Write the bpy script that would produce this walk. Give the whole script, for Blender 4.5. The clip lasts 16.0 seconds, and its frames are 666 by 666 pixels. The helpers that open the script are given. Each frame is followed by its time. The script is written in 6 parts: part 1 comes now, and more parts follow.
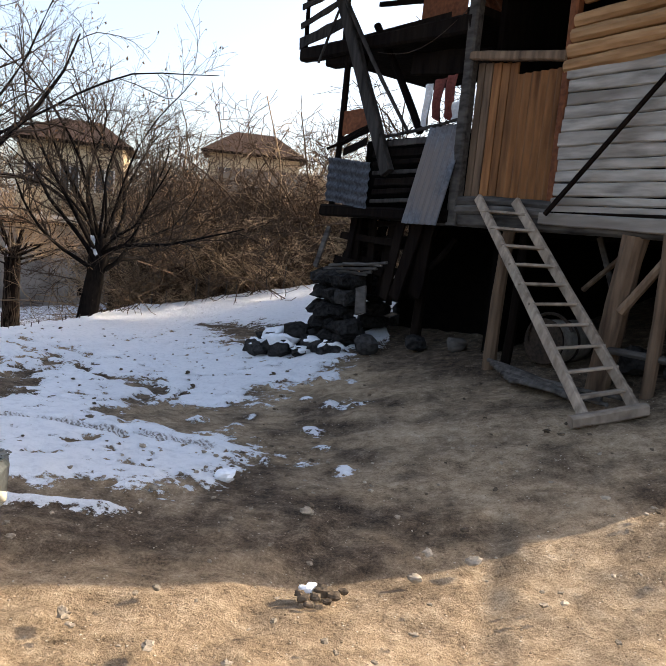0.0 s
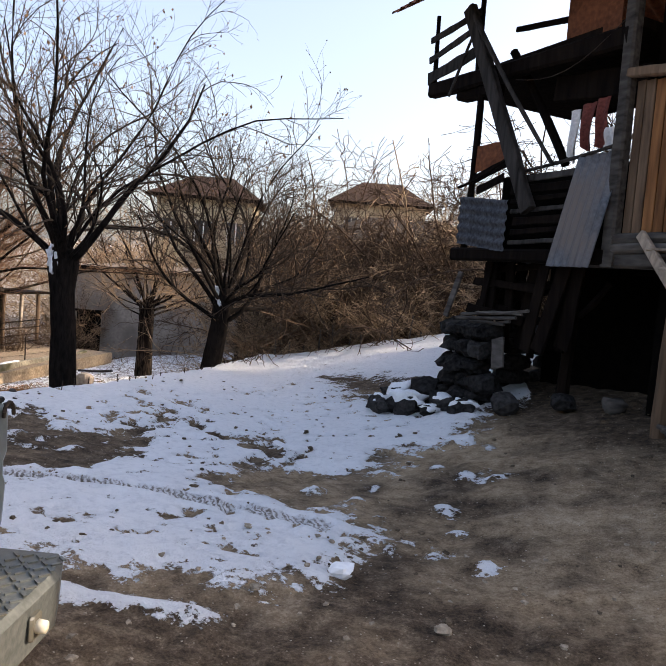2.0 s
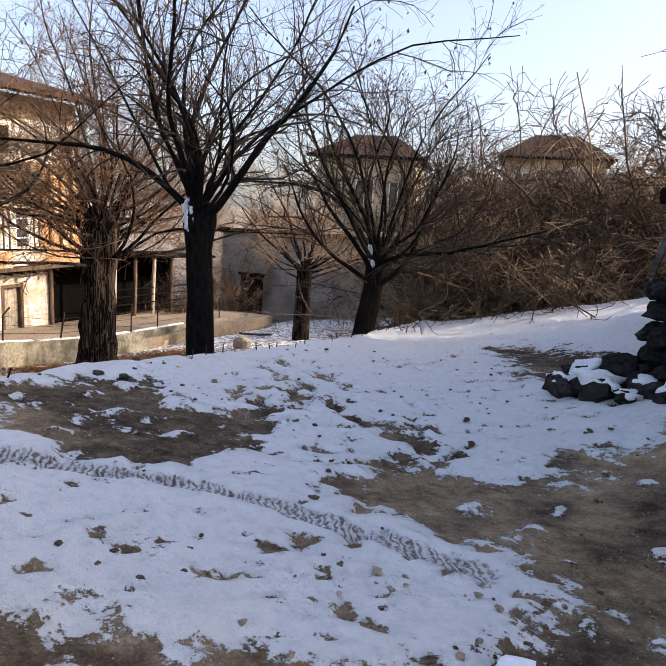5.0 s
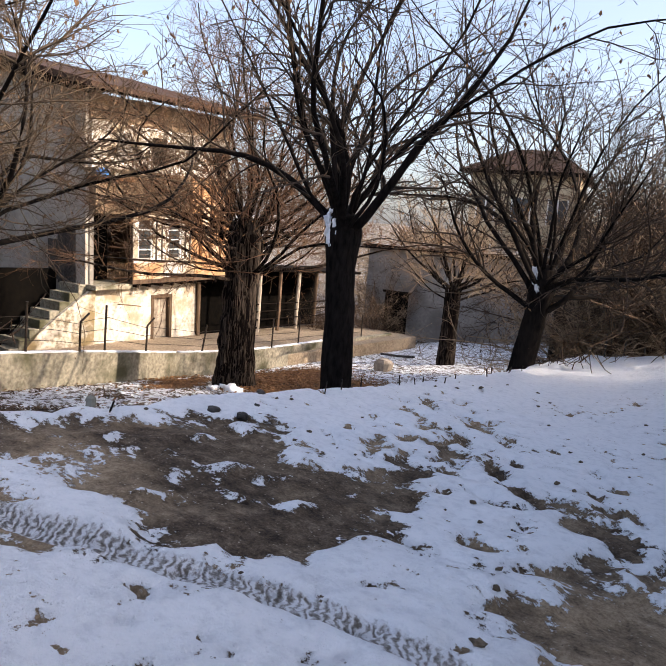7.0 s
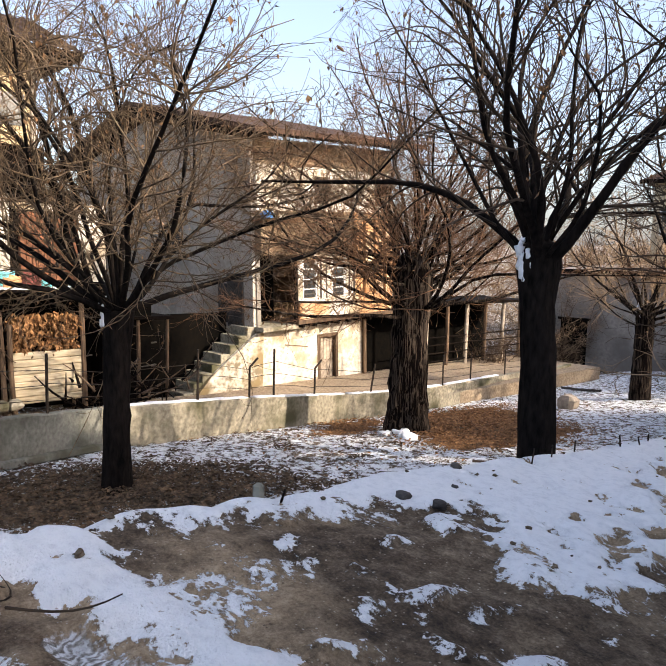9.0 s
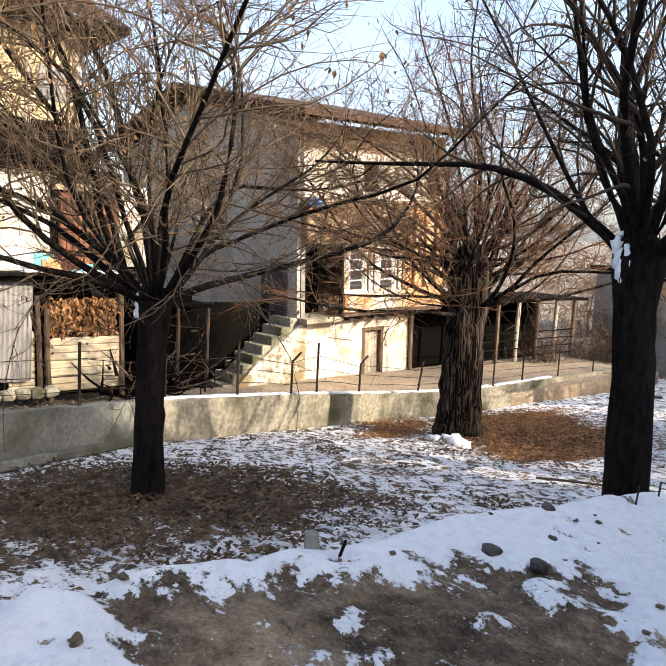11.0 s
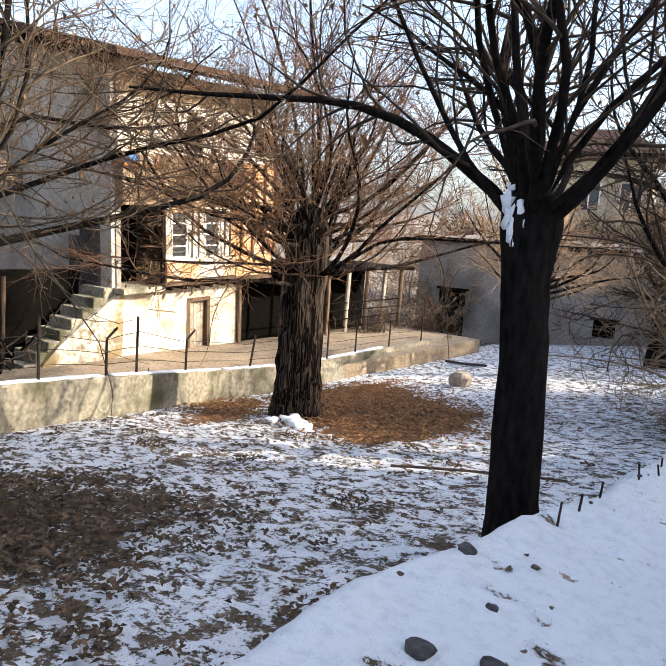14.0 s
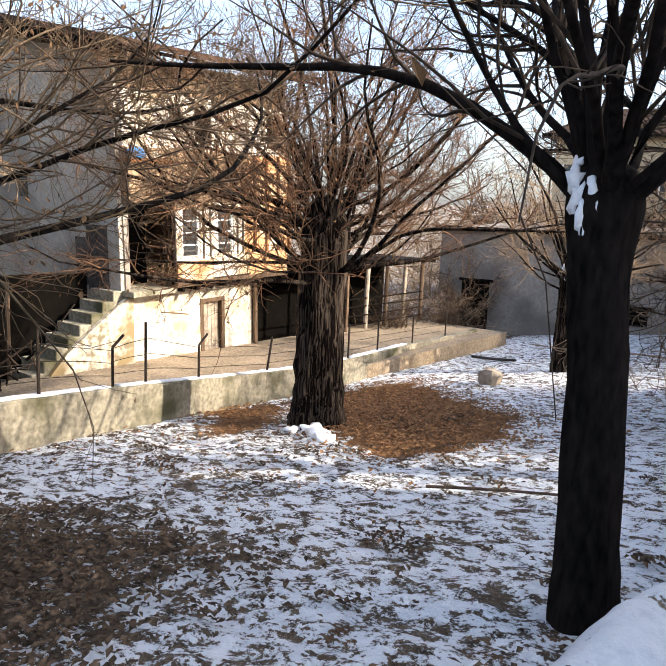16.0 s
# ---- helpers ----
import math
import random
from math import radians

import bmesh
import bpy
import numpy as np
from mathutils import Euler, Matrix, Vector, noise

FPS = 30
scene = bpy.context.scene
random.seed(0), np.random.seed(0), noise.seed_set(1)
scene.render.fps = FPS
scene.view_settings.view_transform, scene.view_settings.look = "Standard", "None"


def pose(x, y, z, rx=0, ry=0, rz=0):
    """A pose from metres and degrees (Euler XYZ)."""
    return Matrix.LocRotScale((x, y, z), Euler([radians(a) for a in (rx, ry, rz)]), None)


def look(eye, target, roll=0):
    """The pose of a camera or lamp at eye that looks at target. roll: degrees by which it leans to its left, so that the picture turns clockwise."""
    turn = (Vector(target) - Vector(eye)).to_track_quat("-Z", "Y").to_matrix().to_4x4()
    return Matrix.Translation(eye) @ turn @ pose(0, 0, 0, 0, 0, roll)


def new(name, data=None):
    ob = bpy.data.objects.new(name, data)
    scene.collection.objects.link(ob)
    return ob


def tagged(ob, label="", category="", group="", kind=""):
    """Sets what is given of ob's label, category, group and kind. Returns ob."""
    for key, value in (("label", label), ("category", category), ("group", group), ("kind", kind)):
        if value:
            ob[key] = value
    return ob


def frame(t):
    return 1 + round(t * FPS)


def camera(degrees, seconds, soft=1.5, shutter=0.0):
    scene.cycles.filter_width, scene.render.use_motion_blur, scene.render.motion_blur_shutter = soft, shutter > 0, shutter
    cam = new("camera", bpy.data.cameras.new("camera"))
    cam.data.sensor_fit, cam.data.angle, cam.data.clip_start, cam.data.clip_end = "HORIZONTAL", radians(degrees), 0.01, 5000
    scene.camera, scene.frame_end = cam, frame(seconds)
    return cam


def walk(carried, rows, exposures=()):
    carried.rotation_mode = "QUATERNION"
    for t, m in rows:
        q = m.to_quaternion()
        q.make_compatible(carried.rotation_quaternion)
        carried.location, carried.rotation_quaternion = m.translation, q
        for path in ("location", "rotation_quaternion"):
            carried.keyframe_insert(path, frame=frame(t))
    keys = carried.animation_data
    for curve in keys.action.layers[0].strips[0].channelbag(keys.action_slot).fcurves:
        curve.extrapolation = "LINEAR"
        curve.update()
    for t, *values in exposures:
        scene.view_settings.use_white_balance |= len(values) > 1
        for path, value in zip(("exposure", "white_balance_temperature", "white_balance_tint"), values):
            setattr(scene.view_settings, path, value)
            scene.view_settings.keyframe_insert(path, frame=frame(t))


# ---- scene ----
cam = camera(50.2, 16.0, 1.2)
METRES, EYE, TILT, LEAN, TURN = 8.5, 1.6, -7.5, -5.5, 0.0
ROWS = [
    (0.0, 0.0, 0.0, 0.0, 0.0, 0.0, -0.0),
    (0.5, -0.0007, 0.0237, 0.0038, 3.93, -1.16, 2.23),
    (1.0, 0.0023, 0.0524, 0.0057, 10.25, 0.46, 1.79),
    (1.5, -0.0001, 0.085, 0.0082, 11.65, 0.41, 0.34),
    (2.0, -0.0094, 0.1021, 0.0122, 10.08, 3.82, -0.45),
    (2.5, -0.0188, 0.1216, 0.0185, 14.19, 4.31, 1.22),
    (3.0, -0.0227, 0.159, 0.0133, 17.25, 5.08, 1.07),
    (5.5, -0.0654, 0.3147, 0.0276, 23.95, 0.11, -2.32),
    (6.0, -0.0919, 0.3512, 0.0318, 23.3, 0.95, -4.03),
    (6.5, -0.1041, 0.3728, 0.0401, 27.46, -0.57, -2.54),
    (7.0, -0.1251, 0.411, 0.0461, 34.54, 1.44, -4.81),
    (7.5, -0.1464, 0.438, 0.0529, 37.84, 0.71, -4.82),
    (8.0, -0.1775, 0.4536, 0.061, 36.37, 1.07, -5.28),
    (8.5, -0.2014, 0.4648, 0.0683, 41.73, 3.0, -3.95),
    (9.0, -0.2299, 0.4907, 0.0751, 47.63, 2.9, -3.27),
    (9.5, -0.2507, 0.5008, 0.0829, 52.02, 3.04, -5.27),
    (12.0, -0.3829, 0.5831, 0.0907, 45.47, -0.99, -6.08),
    (12.5, -0.4082, 0.5982, 0.0906, 35.14, -0.92, -4.75),
    (13.0, -0.4239, 0.6121, 0.0953, 31.16, -0.5, -3.34),
    (13.5, -0.4394, 0.632, 0.0979, 34.87, 1.39, -2.88),
    (14.0, -0.4641, 0.6526, 0.1011, 36.52, 0.6, -4.36),
    (14.5, -0.4919, 0.6702, 0.1072, 34.12, -0.31, -3.05),
    (15.0, -0.5081, 0.6914, 0.1078, 35.3, -0.87, -2.04),
    (15.5, -0.5236, 0.7204, 0.1157, 39.08, 0.37, -2.76),
    (16.0, -0.5396, 0.7428, 0.1182, 38.05, -0.02, -2.75),
]
walk(cam, [(t, pose(0, 0, EYE, TILT, LEAN, TURN) @ pose(METRES * x, METRES * y, METRES * z, 90 + pitch, roll, yaw)) for t, x, y, z, yaw, pitch, roll in ROWS], exposures=[(0.0, 1.30, 6750, 12), (3.0, 1.08, 6800, 17), (5.5, 1.06, 6450, 17), (9.5, 1.28, 6520, 13), (12.5, 1.52, 6250, 10), (16.0, 1.53, 6300, 11)])

# ---------------------------------------------------------------- light
SUN_EL, SUN_AZ = radians(27.0), math.atan2(0.94, 0.33)
sun_from = Vector((math.sin(SUN_AZ) * math.cos(SUN_EL), math.cos(SUN_AZ) * math.cos(SUN_EL), math.sin(SUN_EL)))
world = bpy.data.worlds.new("sky")
scene.world = world
world.use_nodes = True
wn = world.node_tree.nodes
sky = wn.new("ShaderNodeTexSky")
sky.sky_type = "NISHITA"
sky.sun_disc = False
sky.sun_elevation, sky.sun_rotation = SUN_EL, SUN_AZ
sky.air_density, sky.dust_density, sky.ozone_density = 1.0, 4.0, 1.0
haze = wn.new("ShaderNodeMix")
haze.data_type, haze.blend_type = "RGBA", "ADD"
haze.inputs["Factor"].default_value = 1.0
haze.inputs["B"].default_value = (0.56, 0.60, 0.70, 1.0)
world.node_tree.links.new(sky.outputs[0], haze.inputs["A"])
world.node_tree.links.new(haze.outputs["Result"], wn["Background"].inputs[0])
wn["Background"].inputs[1].default_value = 0.15
sun_data = bpy.data.lights.new("sun", "SUN")
sun_data.energy, sun_data.angle, sun_data.color = 3.3, radians(0.5), (1.0, 0.87, 0.68)
sun = new("sun", sun_data)
sun.matrix_world = look(sun_from * 60, (0, 0, 0))


# ---------------------------------------------------------------- materials
def rgb(*c):
    return (*c, 1.0)


def material(name, dark, light, rough=0.85, coarse=1.5, fine=18.0, bump=0.3, metal=0.0, stretch=(1, 1, 1), stain=None, vary=0.0, spec=0.15, band=(0.35, 0.65)):
    """Two colours mixed by a coarse and a fine noise, fine relief, and a third colour for stains."""
    m = bpy.data.materials.new(name)
    m.use_nodes = True
    nt = m.node_tree
    n, l = nt.nodes, nt.links
    bsdf = n["Principled BSDF"]
    co = n.new("ShaderNodeTexCoord")
    mp = n.new("ShaderNodeMapping")
    mp.inputs["Scale"].default_value = stretch
    l.new(co.outputs["Object"], mp.inputs["Vector"])
    shift = n.new("ShaderNodeObjectInfo")
    off = n.new("ShaderNodeVectorMath")
    off.operation = "SCALE"
    off.inputs[0].default_value = (37.0, 19.0, 23.0)
    l.new(shift.outputs["Random"], off.inputs["Scale"])
    add = n.new("ShaderNodeVectorMath")
    l.new(mp.outputs[0], add.inputs[0])
    l.new(off.outputs[0], add.inputs[1])
    a, b = n.new("ShaderNodeTexNoise"), n.new("ShaderNodeTexNoise")
    for node, scale, detail in ((a, coarse, 4.0), (b, fine, 6.0)):
        node.inputs["Scale"].default_value, node.inputs["Detail"].default_value = scale, detail
        l.new(add.outputs[0], node.inputs["Vector"])
    mixer = n.new("ShaderNodeMath")
    mixer.operation = "MULTIPLY_ADD"
    l.new(b.outputs[0], mixer.inputs[0])
    mixer.inputs[1].default_value = 0.6
    half = n.new("ShaderNodeMath")
    half.operation = "MULTIPLY"
    half.inputs[1].default_value = 0.4
    l.new(a.outputs[0], half.inputs[0])
    l.new(half.outputs[0], mixer.inputs[2])
    ramp = n.new("ShaderNodeValToRGB")
    ramp.color_ramp.elements[0].position, ramp.color_ramp.elements[1].position = band
    ramp.color_ramp.elements[0].color, ramp.color_ramp.elements[1].color = rgb(*dark), rgb(*light)
    l.new(mixer.outputs[0], ramp.inputs[0])
    colour = ramp.outputs[0]
    if stain:
        s = n.new("ShaderNodeTexNoise")
        s.inputs["Scale"].default_value, s.inputs["Detail"].default_value = coarse * 0.7, 5.0
        sr = n.new("ShaderNodeValToRGB")
        sr.color_ramp.elements[0].position, sr.color_ramp.elements[1].position = 0.48, 0.64
        l.new(add.outputs[0], s.inputs["Vector"])
        l.new(s.outputs[0], sr.inputs[0])
        mx = n.new("ShaderNodeMix")
        mx.data_type = "RGBA"
        l.new(sr.outputs[0], mx.inputs["Factor"])
        l.new(colour, mx.inputs["A"])
        mx.inputs["B"].default_value = rgb(*stain)
        colour = mx.outputs["Result"]
    if vary:
        hsv = n.new("ShaderNodeHueSaturation")
        isl = n.new("ShaderNodeNewGeometry")
        both = n.new("ShaderNodeMath")
        l.new(isl.outputs["Random Per Island"], both.inputs[0])
        l.new(shift.outputs["Random"], both.inputs[1])
        fr = n.new("ShaderNodeMath")
        fr.operation = "FRACT"
        l.new(both.outputs[0], fr.inputs[0])
        rng = n.new("ShaderNodeMapRange")
        rng.inputs["To Min"].default_value, rng.inputs["To Max"].default_value = 1.0 - vary, 1.0 + vary
        l.new(fr.outputs[0], rng.inputs["Value"])
        l.new(rng.outputs[0], hsv.inputs["Value"])
        l.new(colour, hsv.inputs["Color"])
        colour = hsv.outputs[0]
    l.new(colour, bsdf.inputs["Base Color"])
    bsdf.inputs["Roughness"].default_value, bsdf.inputs["Metallic"].default_value = rough, metal
    bsdf.inputs["Specular IOR Level"].default_value = spec
    if bump:
        bp = n.new("ShaderNodeBump")
        bp.inputs["Strength"].default_value, bp.inputs["Distance"].default_value = bump, 0.03
        l.new(mixer.outputs[0], bp.inputs["Height"])
        l.new(bp.outputs[0], bsdf.inputs["Normal"])
    return m


def ground_material():
    """Frozen dirt, trampled snow and fallen leaves, laid out by the sheet's own cover layer and broken up by noise."""
    m = bpy.data.materials.new("yard_ground")
    m.use_nodes = True
    nt = m.node_tree
    n, l = nt.nodes, nt.links
    bsdf = n["Principled BSDF"]
    co = n.new("ShaderNodeTexCoord")

    def tex(scale, detail=5.0, rough=0.6, squash=None):
        t = n.new("ShaderNodeTexNoise")
        t.inputs["Scale"].default_value, t.inputs["Detail"].default_value, t.inputs["Roughness"].default_value = scale, detail, rough
        if squash:
            mp = n.new("ShaderNodeMapping")
            mp.inputs["Rotation"].default_value, mp.inputs["Scale"].default_value = (0, 0, squash[0]), squash[1]
            l.new(co.outputs["Object"], mp.inputs[0])
            l.new(mp.outputs[0], t.inputs["Vector"])
        else:
            l.new(co.outputs["Object"], t.inputs["Vector"])
        return t.outputs[0]

    def ramp(src, stops):
        r = n.new("ShaderNodeValToRGB")
        while len(r.color_ramp.elements) < len(stops):
            r.color_ramp.elements.new(0.5)
        for el, (p, c) in zip(r.color_ramp.elements, stops):
            el.position, el.color = p, rgb(*c)
        l.new(src, r.inputs[0])
        return r.outputs[0]

    def mix(f, a, b):
        x = n.new("ShaderNodeMix")
        x.data_type = "RGBA"
        for sock, v in (("Factor", f), ("A", a), ("B", b)):
            l.new(v, x.inputs[sock])
        return x.outputs["Result"]

    def calc(op, a, b, c=None):
        x = n.new("ShaderNodeMath")
        x.operation = op
        for i, v in enumerate((a, b, c)):
            if v is None:
                continue
            if isinstance(v, (int, float)):
                x.inputs[i].default_value = v
            else:
                l.new(v, x.inputs[i])
        return x.outputs[0]

    att = n.new("ShaderNodeAttribute")
    att.attribute_name = "cover"
    sep = n.new("ShaderNodeSeparateColor")
    l.new(att.outputs["Color"], sep.inputs[0])
    snow_a, leaf_a, damp_shade_a = sep.outputs
    grit, clod, patch = tex(55.0, 6.0, 0.7), tex(9.0, 6.0, 0.65), tex(0.9, 4.0)
    dirt_v = calc("ADD", calc("MULTIPLY", grit, 0.36), calc("ADD", calc("MULTIPLY", clod, 0.46), calc("MULTIPLY", patch, 0.18)))
    dirt = ramp(dirt_v, ((0.36, (0.09, 0.062, 0.038)), (0.45, (0.27, 0.195, 0.122)), (0.54, (0.42, 0.315, 0.205)), (0.66, (0.62, 0.50, 0.36))))
    # colours of moist earth, used for the barn's painted shade too
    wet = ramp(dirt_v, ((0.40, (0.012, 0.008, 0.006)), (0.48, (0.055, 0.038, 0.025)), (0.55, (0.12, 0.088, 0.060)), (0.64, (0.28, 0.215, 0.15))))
    dirt = mix(calc("MULTIPLY", damp_shade_a, 0.9), dirt, wet)
    vor = n.new("ShaderNodeTexVoronoi")
    vor.inputs["Scale"].default_value = 34.0
    l.new(co.outputs["Object"], vor.inputs["Vector"])
    gravel = calc("MULTIPLY", ramp(vor.outputs["Distance"], ((0.16, (1, 1, 1)), (0.24, (0, 0, 0)))), ramp(tex(13.0, 3.0), ((0.50, (0, 0, 0)), (0.58, (1, 1, 1)))))
    pebble = ramp(vor.outputs["Color"], ((0.2, (0.12, 0.085, 0.055)), (0.55, (0.36, 0.29, 0.21)), (0.85, (0.62, 0.55, 0.45))))
    dirt = mix(gravel, dirt, pebble)
    leaf = ramp(tex(38.0, 4.0, 0.8), ((0.38, (0.035, 0.018, 0.009)), (0.50, (0.16, 0.075, 0.028)), (0.62, (0.33, 0.17, 0.07))))
    lf = ramp(calc("ADD", calc("MULTIPLY", tex(7.0), 0.5), calc("SUBTRACT", leaf_a, 0.25)), ((0.42, (0, 0, 0)), (0.58, (1, 1, 1))))
    under = mix(lf, dirt, leaf)
    brk = calc("ADD", calc("MULTIPLY", tex(6.0, 6.0, 0.65, (0.5, (0.85, 1.2, 1.0))), 1.05), calc("MULTIPLY", tex(24.0, 5.0, 0.75), 0.75))
    sn = calc("ADD", snow_a, calc("MULTIPLY", calc("SUBTRACT", brk, 0.90), 1.35))
    cover = ramp(sn, ((0.47, (0, 0, 0)), (0.53, (1, 1, 1))))
    white = ramp(tex(14.0, 6.0, 0.7), ((0.30, (0.74, 0.76, 0.79)), (0.50, (0.87, 0.89, 0.91)), (0.70, (0.91, 0.92, 0.94))))
    wave = n.new("ShaderNodeTexWave")
    wave.wave_type, wave.bands_direction = "BANDS", "X"
    for key, v in (("Scale", 7.5), ("Distortion", 9.0), ("Detail", 4.0), ("Detail Scale", 2.2)):
        wave.inputs[key].default_value = v
    turned = n.new("ShaderNodeMapping")
    turned.inputs["Rotation"].default_value = (0, 0, -0.55)
    l.new(co.outputs["Object"], turned.inputs[0])
    l.new(turned.outputs[0], wave.inputs["Vector"])
    lug = calc("ADD", calc("MULTIPLY", wave.outputs["Fac"], 0.24), calc("MULTIPLY", tex(26.0, 6.0, 0.75), 0.85))
    rut = ramp(lug, ((0.38, (0.17, 0.15, 0.13)), (0.50, (0.40, 0.385, 0.37)), (0.64, (0.80, 0.81, 0.83))))
    rut_f = ramp(calc("ADD", att.outputs["Alpha"], calc("MULTIPLY", calc("SUBTRACT", tex(16.0, 4.0, 0.7), 0.5), 0.9)), ((0.42, (0, 0, 0)), (0.58, (1, 1, 1))))
    l.new(mix(rut_f, mix(cover, under, white), rut), bsdf.inputs["Base Color"])
    bsdf.inputs["Roughness"].default_value = 0.9
    bsdf.inputs["Specular IOR Level"].default_value = 0.2
    h = calc("ADD", calc("ADD", calc("MULTIPLY", dirt_v, 1.2), calc("MULTIPLY", gravel, 0.25)), calc("MULTIPLY", cover, 0.7))
    h = calc("ADD", h, calc("MULTIPLY", calc("MULTIPLY", rut_f, lug), 0.4))
    bp = n.new("ShaderNodeBump")
    bp.inputs["Strength"].default_value, bp.inputs["Distance"].default_value = 1.0, 0.06
    l.new(h, bp.inputs["Height"])
    l.new(bp.outputs[0], bsdf.inputs["Normal"])
    return m


GRAIN = (1, 1, 0.12)
M_GROUND = ground_material()
M_BARK = material("dark_bark", (0.003, 0.003, 0.003), (0.019, 0.015, 0.013), 0.95, 3.0, 22.0, 0.9, stretch=(1, 1, 0.3), spec=0.03)
M_BARK_LIGHT = material("furrowed_bark", (0.003, 0.002, 0.002), (0.085, 0.066, 0.052), 0.95, 3.0, 15.0, 1.0, stretch=(2.2, 2.2, 0.16), spec=0.03, band=(0.47, 0.66))
# lighter copy of the twig bark, with sunlight put into its colour
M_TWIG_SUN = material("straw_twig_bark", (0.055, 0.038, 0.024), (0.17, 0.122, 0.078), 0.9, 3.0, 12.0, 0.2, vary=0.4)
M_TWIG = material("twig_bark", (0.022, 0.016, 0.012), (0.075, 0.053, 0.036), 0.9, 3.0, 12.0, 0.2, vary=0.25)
M_TWIG_RED = material("reddish_twig_bark", (0.072, 0.040, 0.024), (0.185, 0.105, 0.060), 0.9, 3.0, 12.0, 0.2, vary=0.3)
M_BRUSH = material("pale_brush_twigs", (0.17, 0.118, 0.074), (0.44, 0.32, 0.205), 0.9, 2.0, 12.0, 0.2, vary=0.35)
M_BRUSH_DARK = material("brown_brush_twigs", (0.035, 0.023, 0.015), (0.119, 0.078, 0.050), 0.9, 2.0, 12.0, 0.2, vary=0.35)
M_LEAF = material("dry_leaf", (0.075, 0.042, 0.022), (0.22, 0.13, 0.065), 0.8, 4.0, 30.0, 0.2, vary=0.4)
M_SNOW = material("snow", (0.74, 0.76, 0.80), (0.88, 0.90, 0.92), 0.9, 4.0, 30.0, 0.35, spec=0.2)
M_CONC = material("stained_concrete", (0.15, 0.135, 0.10), (0.40, 0.36, 0.275), 0.9, 1.3, 12.0, 0.4, stain=(0.085, 0.08, 0.045))
M_CONC_BARE = material("bare_concrete_render", (0.20, 0.18, 0.155), (0.33, 0.30, 0.262), 0.92, 0.7, 9.0, 0.25, stain=(0.17, 0.15, 0.13))
M_WHITE = material("worn_whitewash", (0.36, 0.31, 0.24), (0.74, 0.70, 0.63), 0.9, 1.7, 9.0, 0.35, stain=(0.36, 0.28, 0.18))
M_WHITE_DIRTY = material("mossy_whitewash", (0.20, 0.165, 0.11), (0.66, 0.60, 0.50), 0.9, 1.9, 7.0, 0.4, stain=(0.24, 0.18, 0.095), band=(0.40, 0.60))
M_WOOD_GREY = material("weathered_grey_wood", (0.024, 0.021, 0.019), (0.112, 0.101, 0.090), 0.85, 2.0, 16.0, 0.5, stretch=(0.25, 1, 1), vary=0.3)
# old dark wood, lowered further so its colour carries deep shade
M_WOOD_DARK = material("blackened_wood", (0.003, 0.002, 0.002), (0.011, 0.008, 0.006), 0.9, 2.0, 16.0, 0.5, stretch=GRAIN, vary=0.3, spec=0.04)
M_WOOD_POST = material("old_post_wood", (0.050, 0.032, 0.021), (0.17, 0.115, 0.075), 0.85, 2.0, 16.0, 0.5, stretch=GRAIN, vary=0.25)
M_WOOD_BROWN = material("brown_door_boards", (0.062, 0.026, 0.010), (0.235, 0.108, 0.042), 0.75, 1.6, 14.0, 0.45, stretch=GRAIN, vary=0.22)
M_WOOD_PALE = material("pale_sawn_wood", (0.20, 0.165, 0.13), (0.46, 0.39, 0.31), 0.8, 2.0, 18.0, 0.4, stretch=(0.4, 1, 0.4), vary=0.12)
M_LOG_ORANGE = material("orange_log_wood", (0.192, 0.100, 0.044), (0.400, 0.240, 0.120), 0.75, 1.8, 14.0, 0.4, stretch=(0.2, 1, 1), vary=0.15)
M_PLANK = material("whitewashed_grey_planks", (0.123, 0.111, 0.097), (0.410, 0.381, 0.340), 0.85, 2.0, 14.0, 0.6, stretch=(0.18, 1, 1), stain=(0.16, 0.14, 0.12), vary=0.12)
M_STEEL_OLD = material("dull_drum_metal", (0.13, 0.12, 0.105), (0.27, 0.25, 0.22), 0.7, 2.0, 18.0, 0.2, metal=0.2)
# beam wood darkened to hold the gallery's shade
M_WOOD_SHADED = material("sooty_beam_wood", (0.012, 0.011, 0.010), (0.055, 0.050, 0.047), 0.85, 2.0, 16.0, 0.5, stretch=GRAIN, vary=0.25, spec=0.06)
M_STONE = material("dark_field_stone", (0.022, 0.020, 0.019), (0.10, 0.092, 0.085), 0.9, 2.5, 20.0, 0.6, vary=0.35)
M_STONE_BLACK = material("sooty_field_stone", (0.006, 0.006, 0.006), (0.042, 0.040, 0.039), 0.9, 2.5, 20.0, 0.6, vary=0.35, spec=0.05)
M_TIN = material("galvanised_sheet", (0.052, 0.057, 0.066), (0.133, 0.143, 0.161), 0.55, 1.5, 25.0, 0.1, metal=0.3, stain=(0.14, 0.12, 0.11))
M_RUST = material("rusty_sheet", (0.07, 0.024, 0.011), (0.18, 0.065, 0.028), 0.7, 2.0, 18.0, 0.25, metal=0.2, vary=0.15)
M_IRON = material("dark_iron", (0.018, 0.015, 0.013), (0.06, 0.045, 0.035), 0.6, 4.0, 30.0, 0.2, metal=0.6)
M_TILE = material("old_roof_tile", (0.021, 0.013, 0.009), (0.066, 0.038, 0.027), 0.85, 1.5, 12.0, 0.4, vary=0.3)
M_BRICKISH = material("orange_mud_plaster", (0.30, 0.145, 0.065), (0.56, 0.33, 0.17), 0.9, 1.6, 12.0, 0.4, stain=(0.62, 0.50, 0.36))
